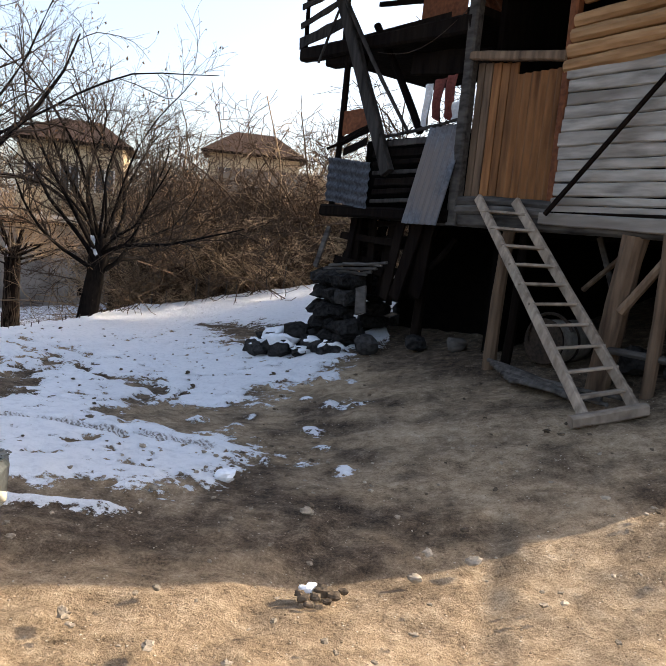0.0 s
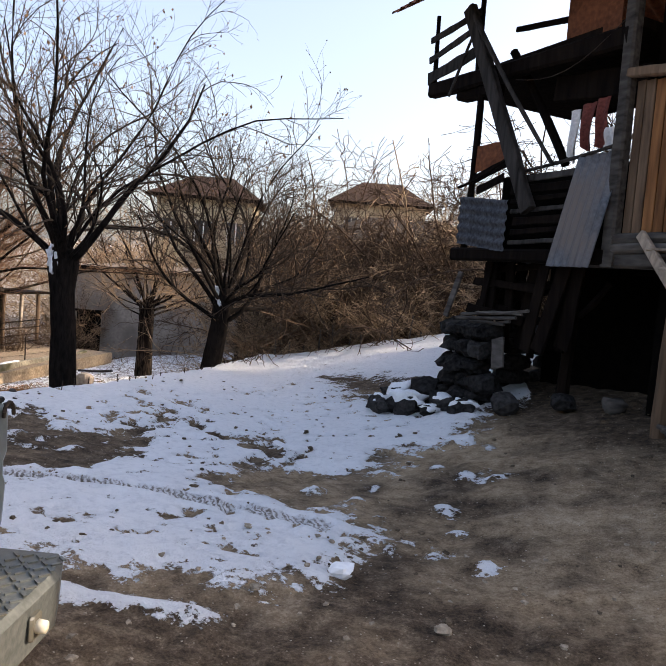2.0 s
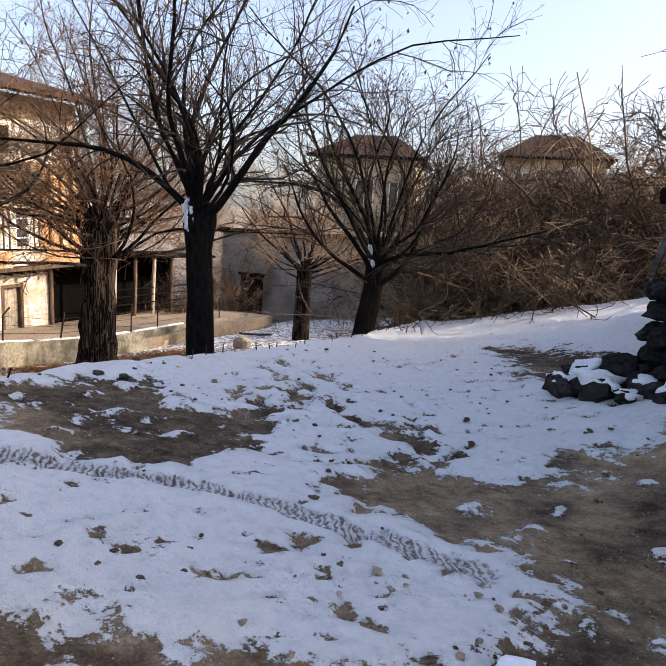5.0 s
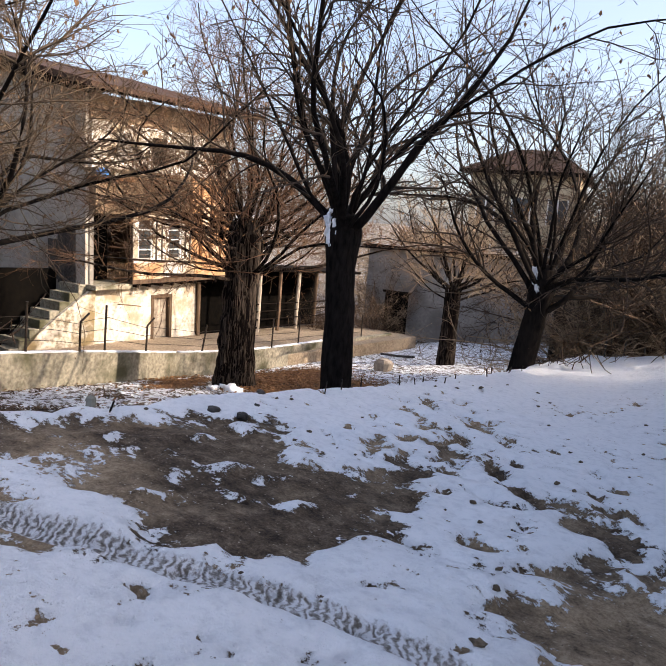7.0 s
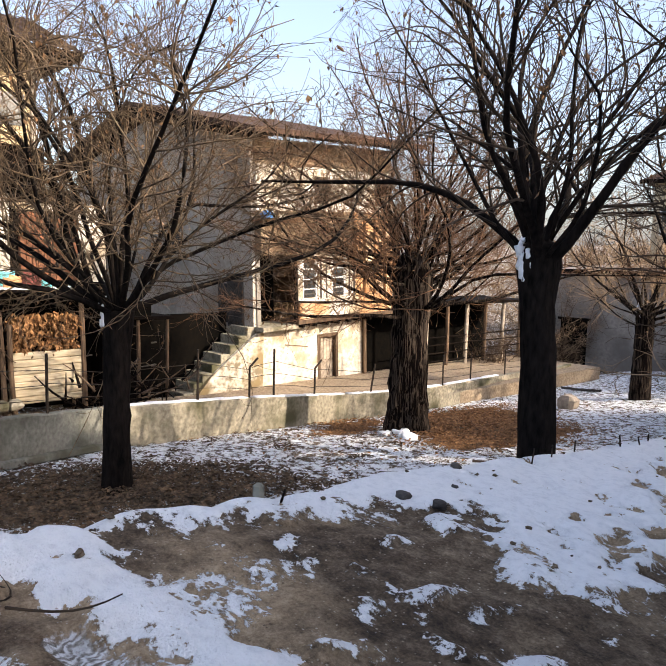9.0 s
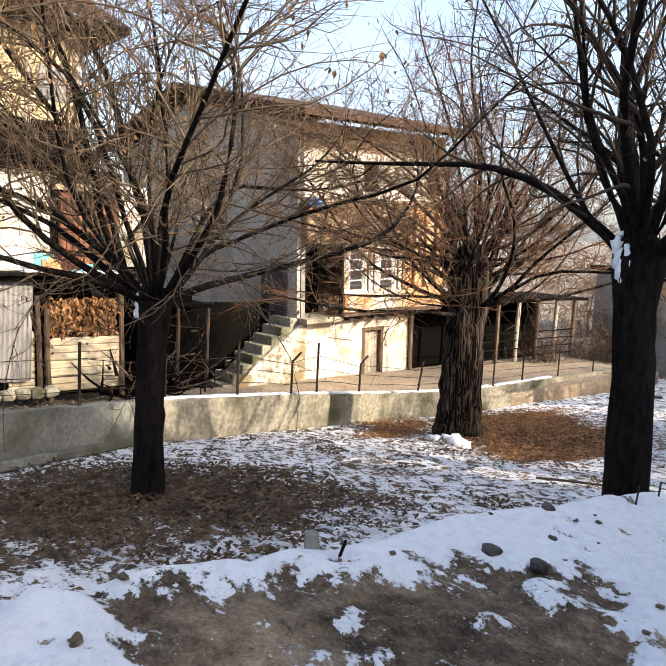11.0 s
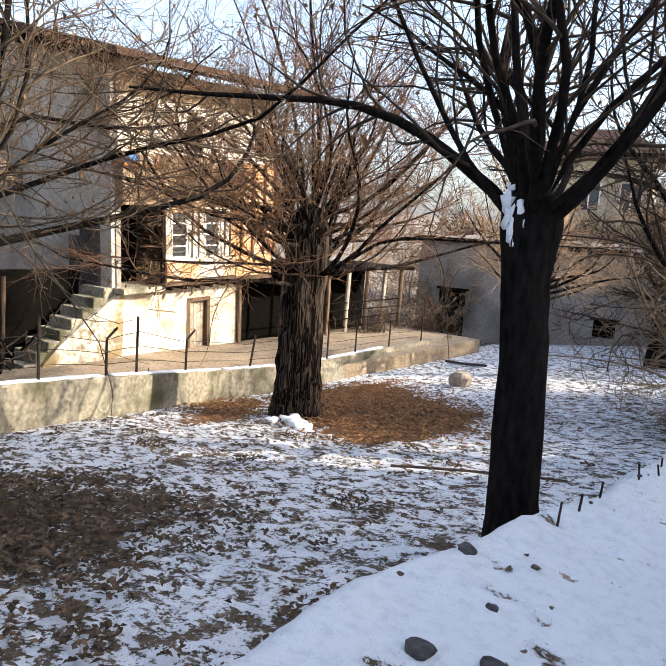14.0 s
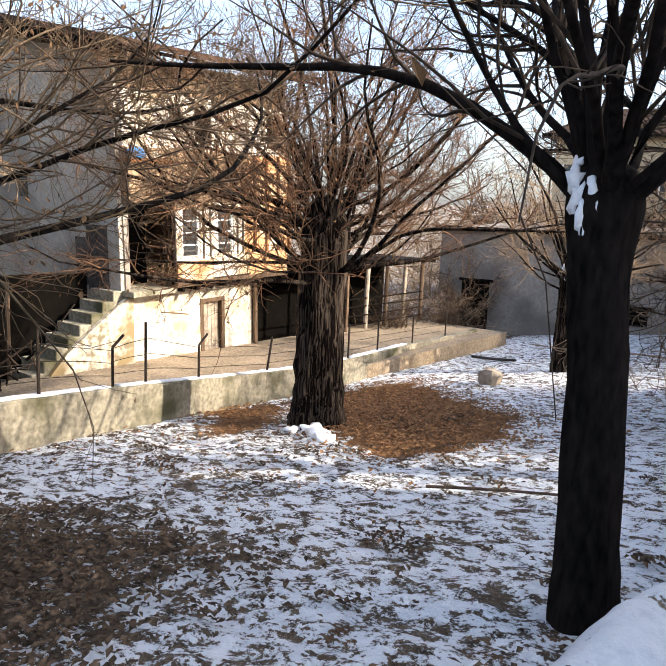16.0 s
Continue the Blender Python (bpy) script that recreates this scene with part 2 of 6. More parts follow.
# near-black colour that stands for the shade inside openings
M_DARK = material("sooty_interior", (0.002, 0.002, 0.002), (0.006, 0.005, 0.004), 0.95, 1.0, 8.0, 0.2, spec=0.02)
M_PAINT = material("grey_green_truck_paint", (0.085, 0.100, 0.098), (0.135, 0.155, 0.152), 0.32, 1.6, 40.0, 0.03, metal=0.35, stain=(0.155, 0.16, 0.145), spec=0.5)
M_STEEL = material("worn_bumper_steel", (0.10, 0.11, 0.104), (0.20, 0.212, 0.205), 0.45, 3.0, 30.0, 0.15, metal=0.6, stain=(0.16, 0.15, 0.12))
M_RUBBER = material("tyre_rubber", (0.012, 0.012, 0.012), (0.03, 0.03, 0.028), 0.85, 4.0, 30.0, 0.3)
M_PLATE = material("plate_white", (0.62, 0.62, 0.60), (0.78, 0.78, 0.76), 0.5, 3.0, 20.0, 0.05)
M_BLACK = material("black_paint", (0.012, 0.012, 0.012), (0.03, 0.03, 0.03), 0.5, 3.0, 20.0, 0.05)
M_TAPE = material("yellowed_sticker", (0.36, 0.34, 0.27), (0.55, 0.52, 0.42), 0.6, 3.0, 20.0, 0.05)
M_CLOTH_RED = material("red_cloth", (0.075, 0.022, 0.020), (0.19, 0.060, 0.048), 0.95, 4.0, 30.0, 0.3)
M_CLOTH_WHITE = material("pale_cloth", (0.50, 0.50, 0.50), (0.74, 0.74, 0.75), 0.95, 4.0, 30.0, 0.3)
M_BLUE = material("blue_plastic", (0.03, 0.11, 0.28), (0.06, 0.20, 0.42), 0.5, 4.0, 30.0, 0.05)
M_TEAL = material("teal_cloth", (0.08, 0.32, 0.34), (0.18, 0.48, 0.48), 0.9, 4.0, 30.0, 0.2)
M_CONC_GREY = material("grey_green_concrete", (0.13, 0.13, 0.11), (0.27, 0.27, 0.235), 0.9, 1.2, 14.0, 0.35, stain=(0.09, 0.09, 0.065))
M_SLATE = material("dark_grey_plate", (0.06, 0.065, 0.07), (0.12, 0.125, 0.13), 0.6, 2.0, 14.0, 0.1)
M_WHITE_PAINT = material("flaking_white_paint", (0.56, 0.55, 0.52), (0.80, 0.80, 0.78), 0.7, 4.0, 25.0, 0.25)
M_GLASS_DARK = material("dusty_window_glass", (0.025, 0.028, 0.03), (0.06, 0.065, 0.07), 0.25, 2.0, 10.0, 0.02, spec=0.6)
M_MUD = material("brown_mud_plaster", (0.17, 0.115, 0.070), (0.34, 0.25, 0.165), 0.92, 1.5, 10.0, 0.4, stain=(0.12, 0.08, 0.05))
M_WOOD_YELLOW = material("yellow_weathered_boards", (0.30, 0.22, 0.12), (0.58, 0.46, 0.29), 0.8, 1.8, 14.0, 0.4, stretch=(0.2, 1, 1), vary=0.15)
M_WOOD_RED = material("reddish_brown_paint", (0.10, 0.042, 0.022), (0.24, 0.105, 0.055), 0.7, 2.0, 14.0, 0.3, stretch=GRAIN, vary=0.15)
M_LOG_PALE = material("pale_hewn_logs", (0.34, 0.27, 0.17), (0.62, 0.53, 0.38), 0.8, 1.8, 14.0, 0.45, stretch=(0.2, 1, 1), vary=0.12)
M_TIN_GREY = material("weathered_grey_sheet", (0.17, 0.16, 0.15), (0.32, 0.30, 0.28), 0.8, 1.5, 20.0, 0.2, stretch=(1, 1, 0.15), vary=0.1)
M_DIRT = material("beaten_tan_earth", (0.16, 0.12, 0.08), (0.38, 0.30, 0.21), 0.95, 1.0, 16.0, 0.5)
M_CREAM = material("cream_house_plaster", (0.42, 0.34, 0.22), (0.62, 0.53, 0.38), 0.9, 0.8, 8.0, 0.2, stain=(0.36, 0.29, 0.20))
M_TILE_GREY = material("grey_brown_roof_tile", (0.027, 0.022, 0.018), (0.066, 0.053, 0.042), 0.9, 1.2, 10.0, 0.4)
M_CLOD = material("pale_field_stone", (0.20, 0.16, 0.115), (0.42, 0.36, 0.28), 0.9, 6.0, 40.0, 0.4, vary=0.3)
M_CLOD_DARK = material("frozen_earth", (0.05, 0.037, 0.025), (0.15, 0.115, 0.08), 0.95, 6.0, 40.0, 0.5, vary=0.3)
M_GABLE = material("beige_cement_render", (0.36, 0.325, 0.275), (0.56, 0.51, 0.44), 0.92, 0.5, 7.0, 0.25, stain=(0.30, 0.265, 0.22))
M_LADDER = material("grey_brown_ladder_wood", (0.12, 0.093, 0.07), (0.33, 0.27, 0.21), 0.8, 2.0, 18.0, 0.4, stretch=(0.4, 1, 0.4), vary=0.15)
M_TIN_DARK = material("sooty_sheet", (0.020, 0.022, 0.026), (0.085, 0.092, 0.105), 0.6, 1.5, 25.0, 0.1, metal=0.2, spec=0.1)
M_LAMP_RED = material("red_lamp_plastic", (0.22, 0.010, 0.008), (0.38, 0.020, 0.015), 0.25, 3.0, 20.0, 0.03, spec=0.5)
M_LITTER_DARK = material("wet_fallen_leaf", (0.022, 0.015, 0.010), (0.15, 0.098, 0.058), 0.85, 4.0, 30.0, 0.2, vary=0.5)
M_LITTER = material("fallen_leaf", (0.10, 0.050, 0.022), (0.36, 0.19, 0.085), 0.85, 4.0, 30.0, 0.2, vary=0.45)


# ---------------------------------------------------------------- mesh tools
class Shape:
    """Gathers vertices and faces for one mesh."""

    def __init__(self):
        self.v, self.f, self.n = [], [], 0

    def add(self, verts, faces):
        self.v.append(np.asarray(verts, float).reshape(-1, 3))
        self.f.extend(tuple(int(i) + self.n for i in q) for q in faces)
        self.n += len(self.v[-1])
        return self

    def sweep(self, path, ring, caps=True):
        """ring(i) gives the cross-section's corners at path point i."""
        rings = [np.asarray(ring(i), float) for i in range(len(path))]
        k = len(rings[0])
        faces = []
        for i in range(len(rings) - 1):
            for j in range(k):
                faces.append((i * k + j, i * k + (j + 1) % k, (i + 1) * k + (j + 1) % k, (i + 1) * k + j))
        if caps:
            faces.append(tuple(range(k - 1, -1, -1)))
            faces.append(tuple((len(rings) - 1) * k + j for j in range(k)))
        return self.add(np.vstack(rings), faces)

    def box(self, centre, size, turn=None, chamfer=0.0):
        sx, sy, sz = (s / 2 for s in size)
        c = min(chamfer, sx * 0.9, sy * 0.9)
        prof = [(-sx + c, -sy), (sx - c, -sy), (sx, -sy + c), (sx, sy - c), (sx - c, sy), (-sx + c, sy), (-sx, sy - c), (-sx, -sy + c)] if c else [(-sx, -sy), (sx, -sy), (sx, sy), (-sx, sy)]
        turn = turn or Matrix.Identity(3)
        at = Vector(centre)
        zs = (-sz, -sz + c, sz - c, sz) if c else (-sz, sz)
        shrink = (1 - c / max(sx, sy) if c else 1, 1, 1, 1 - c / max(sx, sy) if c else 1)
        rings = [[tuple(at + turn @ Vector((x * (shrink[i] if c else 1), y * (shrink[i] if c else 1), z))) for x, y in prof] for i, z in enumerate(zs)]
        return self.sweep(rings, lambda i: rings[i])

    def plank(self, p0, p1, wide, thick, face=(0, -1, 0), cuts=4, wobble=0.06, seed=0, taper=0.0):
        """A sawn board or beam from p0 to p1 with chamfered, slightly uneven edges; face: the way its broad side looks."""
        rnd = random.Random(seed * 7919 + int(abs(p0[0] * 131 + p0[1] * 37 + p0[2] * 17) * 100))
        a, b = Vector(p0), Vector(p1)
        ax = (b - a).normalized()
        nrm = Vector(face)
        nrm = (nrm - ax * nrm.dot(ax)).normalized()
        side = ax.cross(nrm)
        c = min(wide, thick) * 0.18
        rings = []
        for i in range(cuts + 1):
            t = i / cuts
            w = wide / 2 * (1 + rnd.uniform(-wobble, wobble)) * (1 - taper * t)
            h = thick / 2 * (1 + rnd.uniform(-wobble, wobble))
            o = a.lerp(b, t) + side * rnd.uniform(-wobble, wobble) * wide * 0.3 + nrm * rnd.uniform(-wobble, wobble) * thick * 0.4
            rings.append([tuple(o + side * x + nrm * y) for x, y in ((-w + c, -h), (w - c, -h), (w, -h + c), (w, h - c), (w - c, h), (-w + c, h), (-w, h - c), (-w, -h + c))])
        return self.sweep(rings, lambda i: rings[i])

    def log(self, p0, p1, r0, r1=None, sides=8, cuts=5, wobble=0.08, bend=0.0, seed=0):
        """A round pole with uneven girth and a slight bend."""
        rnd = random.Random(seed * 7919 + int(abs(p0[0] * 131 + p0[1] * 37 + p0[2] * 17) * 100))
        r1 = r0 if r1 is None else r1
        a, b = Vector(p0), Vector(p1)
        ax = (b - a).normalized()
        u = ax.orthogonal().normalized()
        w = ax.cross(u)
        ph, ba = rnd.uniform(0, 6.3), rnd.uniform(0, 6.3)
        rings = []
        for i in range(cuts + 1):
            t = i / cuts
            r = (r0 + (r1 - r0) * t) * (1 + rnd.uniform(-wobble, wobble))
            o = a.lerp(b, t) + (u * math.cos(ba) + w * math.sin(ba)) * bend * math.sin(math.pi * t)
            rings.append([tuple(o + (u * math.cos(ph + 2 * math.pi * j / sides) + w * math.sin(ph + 2 * math.pi * j / sides)) * r * (1 + rnd.uniform(-wobble, wobble) * 0.7)) for j in range(sides)])
        return self.sweep(rings, lambda i: rings[i])

    def rock(self, centre, size, seed=0, rings=5, sides=8, rough=0.22):
        rnd = random.Random(seed)
        c = Vector(centre)
        off = Vector((rnd.uniform(0, 50), rnd.uniform(0, 50), rnd.uniform(0, 50)))
        verts, faces = [], []
        for i in range(rings):
            la = math.pi * (i + 0.5) / rings - math.pi / 2
            for j in range(sides):
                lo = 2 * math.pi * j / sides
                d = Vector((math.cos(la) * math.cos(lo), math.cos(la) * math.sin(lo), math.sin(la)))
                k = 1 + rough * 2 * noise.noise(d * 1.3 + off)
                q = [math.copysign(abs(x) ** 0.75, x) * s / 2 * k for x, s in zip(d, size)]
                verts.append(tuple(c + Vector(q)))
        for i in range(rings - 1):
            for j in range(sides):
                faces.append((i * sides + j, i * sides + (j + 1) % sides, (i + 1) * sides + (j + 1) % sides, (i + 1) * sides + j))
        faces.append(tuple(range(sides - 1, -1, -1)))
        faces.append(tuple((rings - 1) * sides + j for j in range(sides)))
        return self.add(verts, faces)

    def sheet(self, p, along, up, wide, high, waves, depth, thick=0.006, lean=0.0):
        """Corrugated sheet metal: p is a lower corner, along and up its edges."""
        p, along, up = Vector(p), Vector(along).normalized(), Vector(up).normalized()
        out = along.cross(up)
        k = waves * 6
        rows = 4
        for flip in (0, 1):
            verts, faces = [], []
            for r in range(rows + 1):
                for i in range(k + 1):
                    q = p + along * wide * i / k + up * high * r / rows + out * (depth * math.sin(2 * math.pi * i / 6) + flip * thick)
                    verts.append(tuple(q))
            for r in range(rows):
                for i in range(k):
                    a = r * (k + 1) + i
                    faces.append((a, a + 1, a + k + 2, a + k + 1) if not flip else (a + k + 1, a + k + 2, a + 1, a))
            self.add(verts, faces)
        return self

    def mesh(self, name, smooth=False):
        me = bpy.data.meshes.new(name)
        if self.n:
            me.from_pydata(np.vstack(self.v).tolist(), [], self.f)
            me.update()
            if smooth:
                me.polygons.foreach_set("use_smooth", [True] * len(me.polygons))
        return me


def part(name, shape, material, parent=None, label="", smooth=False):
    """Links one mesh as a part of a thing, or as a thing of its own when it has no parent."""
    me = shape.mesh(name, smooth) if isinstance(shape, Shape) else shape
    if not me.materials:
        me.materials.append(material)
    ob = new(name, me)
    if parent:
        ob.parent = parent
    if label:
        ob["label"] = label
    return ob


def thing(name, label, category, at=(0, 0, 0), turn=0.0, group="", kind=""):
    """An Empty at the base of a thing, which parents its parts."""
    e = new(name)
    e.matrix_basis = pose(*at, 0, 0, turn)
    e.empty_display_size = 0.2
    return tagged(e, label, category, group, kind)


def single(name, shape, material, label, category, kind="", group="", smooth=False, at=(0, 0, 0), turn=0.0):
    ob = part(name, shape, material, None, "", smooth)
    ob.matrix_basis = pose(*at, 0, 0, turn)
    return tagged(ob, label, category, group, kind)


# ---------------------------------------------------------------- the lie of the land
def soft_step(a, b, x):
    t = np.clip((x - a) / (b - a), 0, 1)
    return t * t * (3 - 2 * t)


def terrace(x, y):
    """The upper yard: it falls gently ahead and rises towards the barn."""
    q = np.minimum((0.3 * x + 0.12 * y - 0.65) / 0.15, 40)
    return 0.019 - 0.0695 * (x - 0.15) - 0.0554 * (y + 0.2) + 0.15 * np.log1p(np.exp(q))


def garden(x, y):
    """The lower garden beyond the bank."""
    return -1.26 + 0.13 * (np.clip(x, -18, -3) + 7.4) - 0.075 * (np.clip(y, 2, 20) - 9.6) - 0.015 * np.clip(y - 20, 0, 60)


def bank(x, y):
    """1 on the terrace, 0 below it; between them the bank's short slope."""
    wave = 0.05 * np.sin(1.7 * y) + 0.03 * np.sin(4.1 * y + 1)
    inner = x - (-5.97 + 0.09 * np.minimum(y, 12.2)) + wave + 3.0 * soft_step(4.8, 2.8, y)
    back = 17.9 - y + 0.15 * np.sin(2.2 * x)
    d = np.minimum(inner, back)
    return soft_step(-0.60, 0.0, d), d


def height(x, y):
    x, y = np.asarray(x, float), np.asarray(y, float)
    k, d = bank(x, y)
    hill = 0.05 * np.clip(np.hypot(x + 5, y - 10) - 60, 0, 260)
    return hill + garden(x, y) * (1 - k) + np.clip(terrace(np.clip(x, -40, 14), np.clip(y, -40, 20)), -3, 3.5) * k


def ground_at(x, y):
    return float(height(x, y))


def inside(poly, x, y):
    """Signed distance to a polygon, positive inside."""
    px = [p[0] for p in poly]
    py = [p[1] for p in poly]
    best = np.full(x.shape, 1e9)
    odd = np.zeros(x.shape, bool)
    for i in range(len(poly)):
        x0, y0, x1, y1 = px[i - 1], py[i - 1], px[i], py[i]
        t = np.clip(((x - x0) * (x1 - x0) + (y - y0) * (y1 - y0)) / ((x1 - x0) ** 2 + (y1 - y0) ** 2 + 1e-12), 0, 1)
        best = np.minimum(best, np.hypot(x - x0 - t * (x1 - x0), y - y0 - t * (y1 - y0)))
        odd ^= ((y0 > y) != (y1 > y)) & (x < (x1 - x0) * (y - y0) / (y1 - y0 + 1e-12) + x0)
    return np.where(odd, best, -best)


def capsule(a, b, r, x, y):
    t = np.clip(((x - a[0]) * (b[0] - a[0]) + (y - a[1]) * (b[1] - a[1])) / ((b[0] - a[0]) ** 2 + (b[1] - a[1]) ** 2), 0, 1)
    return r - np.hypot(x - a[0] - t * (b[0] - a[0]), y - a[1] - t * (b[1] - a[1]))


def value_noise(x, y, scale, seed):
    """Smooth noise on a plane, -1 to 1."""
    rs = np.random.RandomState(seed)
    tab = rs.uniform(-1, 1, (256, 256))
    u, v = x * scale + 500.0, y * scale + 500.0
    i, j = np.floor(u).astype(int), np.floor(v).astype(int)
    fu, fv = u - i, v - j
    fu, fv = fu * fu * (3 - 2 * fu), fv * fv * (3 - 2 * fv)
    g = lambda a, b: tab[a % 256, b % 256]
    return (g(i, j) * (1 - fu) + g(i + 1, j) * fu) * (1 - fv) + (g(i, j + 1) * (1 - fu) + g(i + 1, j + 1) * fu) * fv


BARE_YARD = [(-2.3, 4.25), (-1.6, 4.45), (-0.95, 4.6), (-0.48, 4.8), (-0.6, 5.85), (-1.0, 6.2), (-1.55, 6.3), (-2.1, 6.55), (-1.9, 7.1), (-1.3, 7.4), (-0.7, 7.5), (-0.6, 8.2), (0.1, 8.65), (0.35, 9.8), (3, 12), (30, 12), (30, -30), (-30, -30), (-30, 3.6), (-4.2, 4.1)]
BARE_PATCH = [(-5.3, 5.7), (-5.05, 6.6), (-4.9, 7.4), (-4.5, 7.75), (-3.9, 7.45), (-3.3, 8.0), (-3.0, 7.5), (-2.95, 6.4), (-3.3, 5.75), (-3.8, 5.9), (-4.3, 5.9), (-4.9, 5.75)]
BARE_FAR = [(-2.7, 14.0), (-1.7, 14.0), (-0.5, 12.6), (-0.7, 10.6), (-1.7, 11.4)]
LEAF_BED = [(-12.7, 16.6), (-15.4, 20.4), (-14.3, 22.6), (-11.8, 20.6), (-9.9, 19.2), (-8.9, 16.4), (-9.6, 14.2), (-11.3, 15.2)]
DARK_BED = [(-12.6, 8.2), (-12.0, 10.1), (-11.0, 10.6), (-9.6, 10.9), (-8.5, 10.3), (-7.9, 9.3), (-7.6, 7.5), (-8.2, 5.5), (-11.5, 4.5)]
DARK_STRIP = [(-15.8, 16.3), (-14.9, 18.2), (-12.9, 15.6), (-12.9, 13.9)]
STEPS = []
foot = random.Random(5)
for trail in range(26):
    fx, fy, way = foot.uniform(-5, -1.0), foot.uniform(4.7, 12), foot.uniform(0, 6.3)
    for k in range(9):
        fx, fy = fx + 0.34 * math.cos(way), fy + 0.34 * math.sin(way)
        side = 0.09 * (-1) ** k
        STEPS.append((fx - side * math.sin(way), fy + side * math.cos(way), way + foot.uniform(-0.2, 0.2)))
        way += foot.uniform(-0.15, 0.15)

SPOTS = [(foot.uniform(-5.3, 0.2), foot.uniform(4.5, 12.5), foot.uniform(0.02, 0.055)) for k in range(330)] + [(foot.uniform(-3.2, -0.5), foot.uniform(4.4, 6.2), foot.uniform(0.02, 0.055)) for k in range(150)]
SPOTS += [(foot.uniform(-5.2, -3.7), foot.uniform(7.7, 10.4), foot.uniform(0.05, 0.085)) for k in range(26)]
FLECKS = [(foot.uniform(-5.2, -2.6), foot.uniform(5.6, 7.9), foot.uniform(0.0, 0.11)) for k in range(46)] + [(foot.uniform(-1.9, 0.4), foot.uniform(5.2, 8.6), foot.uniform(0.0, 0.09)) for k in range(40)]


def cover_at(x, y):
    """Snow, leaves, and dampness with the barn's painted shade, over the land."""
    k, d = bank(x, y)
    big, mid, small = value_noise(x, y, 0.8, 1), value_noise(x, y, 2.6, 2), value_noise(x, y, 6.0, 3)
    rough = 0.16 * mid + 0.12 * small
    up = 0.84 + 0.14 * mid * (mid < 0) + 0.07 * small + 0.12 * soft_step(1.6, 0.6, d)
    yard_d = inside(BARE_YARD, x, y)
    up = np.minimum(up, 0.5 - 1.5 * (yard_d + rough * 1.1))
    up = np.minimum(up, 0.5 - 2.2 * (inside(BARE_PATCH, x, y) + rough * 0.9))
    up = np.minimum(up, 0.72 - 0.9 * (inside(BARE_FAR, x, y) + rough))
    up = np.minimum(up, 0.60 - 1.5 * (capsule((-4.7, 5.2), (-3.75, 5.25), 0.20, x, y) + rough))
    up = np.where(yard_d > 0.5, np.minimum(up, 0.04 + 0.10 * mid), up)
    up = np.maximum(up, 0.6 + 4.0 * (capsule((-1.95, 4.02), (-1.2, 4.16), 0.06, x, y) + 0.25 * rough))
    up = np.where((x > 1.0) & (y < 12.5), np.minimum(up, 0.1), up)
    for fx, fy, r in FLECKS:
        near = (np.abs(x - fx) < 0.4) & (np.abs(y - fy) < 0.4)
        if near.any():
            up[near] = np.maximum(up[near], 0.5 + 3.0 * (r - np.hypot(x[near] - fx, y[near] - fy)) + 0.25 * small[near])
    for fx, fy, r in SPOTS:
        near = (np.abs(x - fx) < 0.25) & (np.abs(y - fy) < 0.25)
        if near.any():
            up[near] -= 0.42 * np.exp(-(((x[near] - fx) / r) ** 2 + ((y[near] - fy) / (0.7 * r)) ** 2))
    for fx, fy, way in STEPS:
        near = (np.abs(x - fx) < 0.4) & (np.abs(y - fy) < 0.4)
        if near.any():
            xx, yy = x[near] - fx, y[near] - fy
            a, b = xx * math.cos(way) + yy * math.sin(way), -xx * math.sin(way) + yy * math.cos(way)
            up[near] -= 0.42 * np.exp(-((a / 0.14) ** 2 + (b / 0.06) ** 2))
    low = 0.61 + 0.09 * big + 0.12 * mid
    low = low + 0.42 * soft_step(15.5, 18.5, y + 0.25 * (x + 8)) * soft_step(-17, -15, x)
    low = np.where(y > 17, np.maximum(low, 0.66 + 0.2 * big), low)
    smooth_part = soft_step(-10.8, -8.2, x) * soft_step(10.5, 13.0, y)
    low = low + 0.13 * small * (1 - 0.6 * smooth_part) + 0.26 * smooth_part
    low = np.minimum(low, 0.62 - 0.20 * (inside(DARK_BED, x, y) + 4 * rough))
    low = np.minimum(low, 0.5 - 0.9 * (inside(DARK_STRIP, x, y) + 2 * rough))
    leaf_d = inside(LEAF_BED, x, y)
    low = np.minimum(low, 0.5 - 1.2 * (leaf_d + 2 * rough))
    low = np.where((x < -17) | (y > 45), 0.35, low)
    low = np.minimum(low, 0.55 - 0.5 * soft_step(18.3, 19.6, y + 0.4 * mid) * soft_step(-7.0, -5.4, x))
    snow = np.where(d > -0.3, up, low)
    leaf = np.clip(0.5 + 1.4 * (leaf_d + 1.5 * rough), 0, 1) * (d < 0)
    leaf = np.maximum(leaf, np.clip(0.42 + 0.9 * (inside(DARK_STRIP, x, y) + rough), 0, 0.8) * (d < 0))
    leaf = np.maximum(leaf, (0.30 + 0.2 * mid) * (d < -0.4) * (y < 12))
    leaf = np.maximum(leaf, 0.45 * soft_step(18.3, 19.6, y) * soft_step(-7.0, -5.4, x))
    damp_shade = np.clip(0.5 + 1.0 * value_noise(x, y, 0.7, 9) + 0.6 * mid + 0.4 * small, 0, 1) * (0.25 + 0.75 * soft_step(3.0, 3.9, y)) + 0.15 * value_noise(x, y, 2.2, 12)
    damp_shade = np.maximum(damp_shade, np.clip(0.5 + 1.6 * (capsule((-3.0, 3.5), (0.6, 4.45), 0.42, x, y) + 1.6 * rough), 0, 1) * (d > 0))
    # shade painted in: dirt darkens towards and under the barn
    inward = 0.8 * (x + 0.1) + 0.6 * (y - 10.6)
    damp_shade = np.maximum(damp_shade, soft_step(-1.1, 0.0, inward + 0.3 * mid) * (d > 0))
    damp_shade = np.where(d < 0, 0.95, damp_shade)
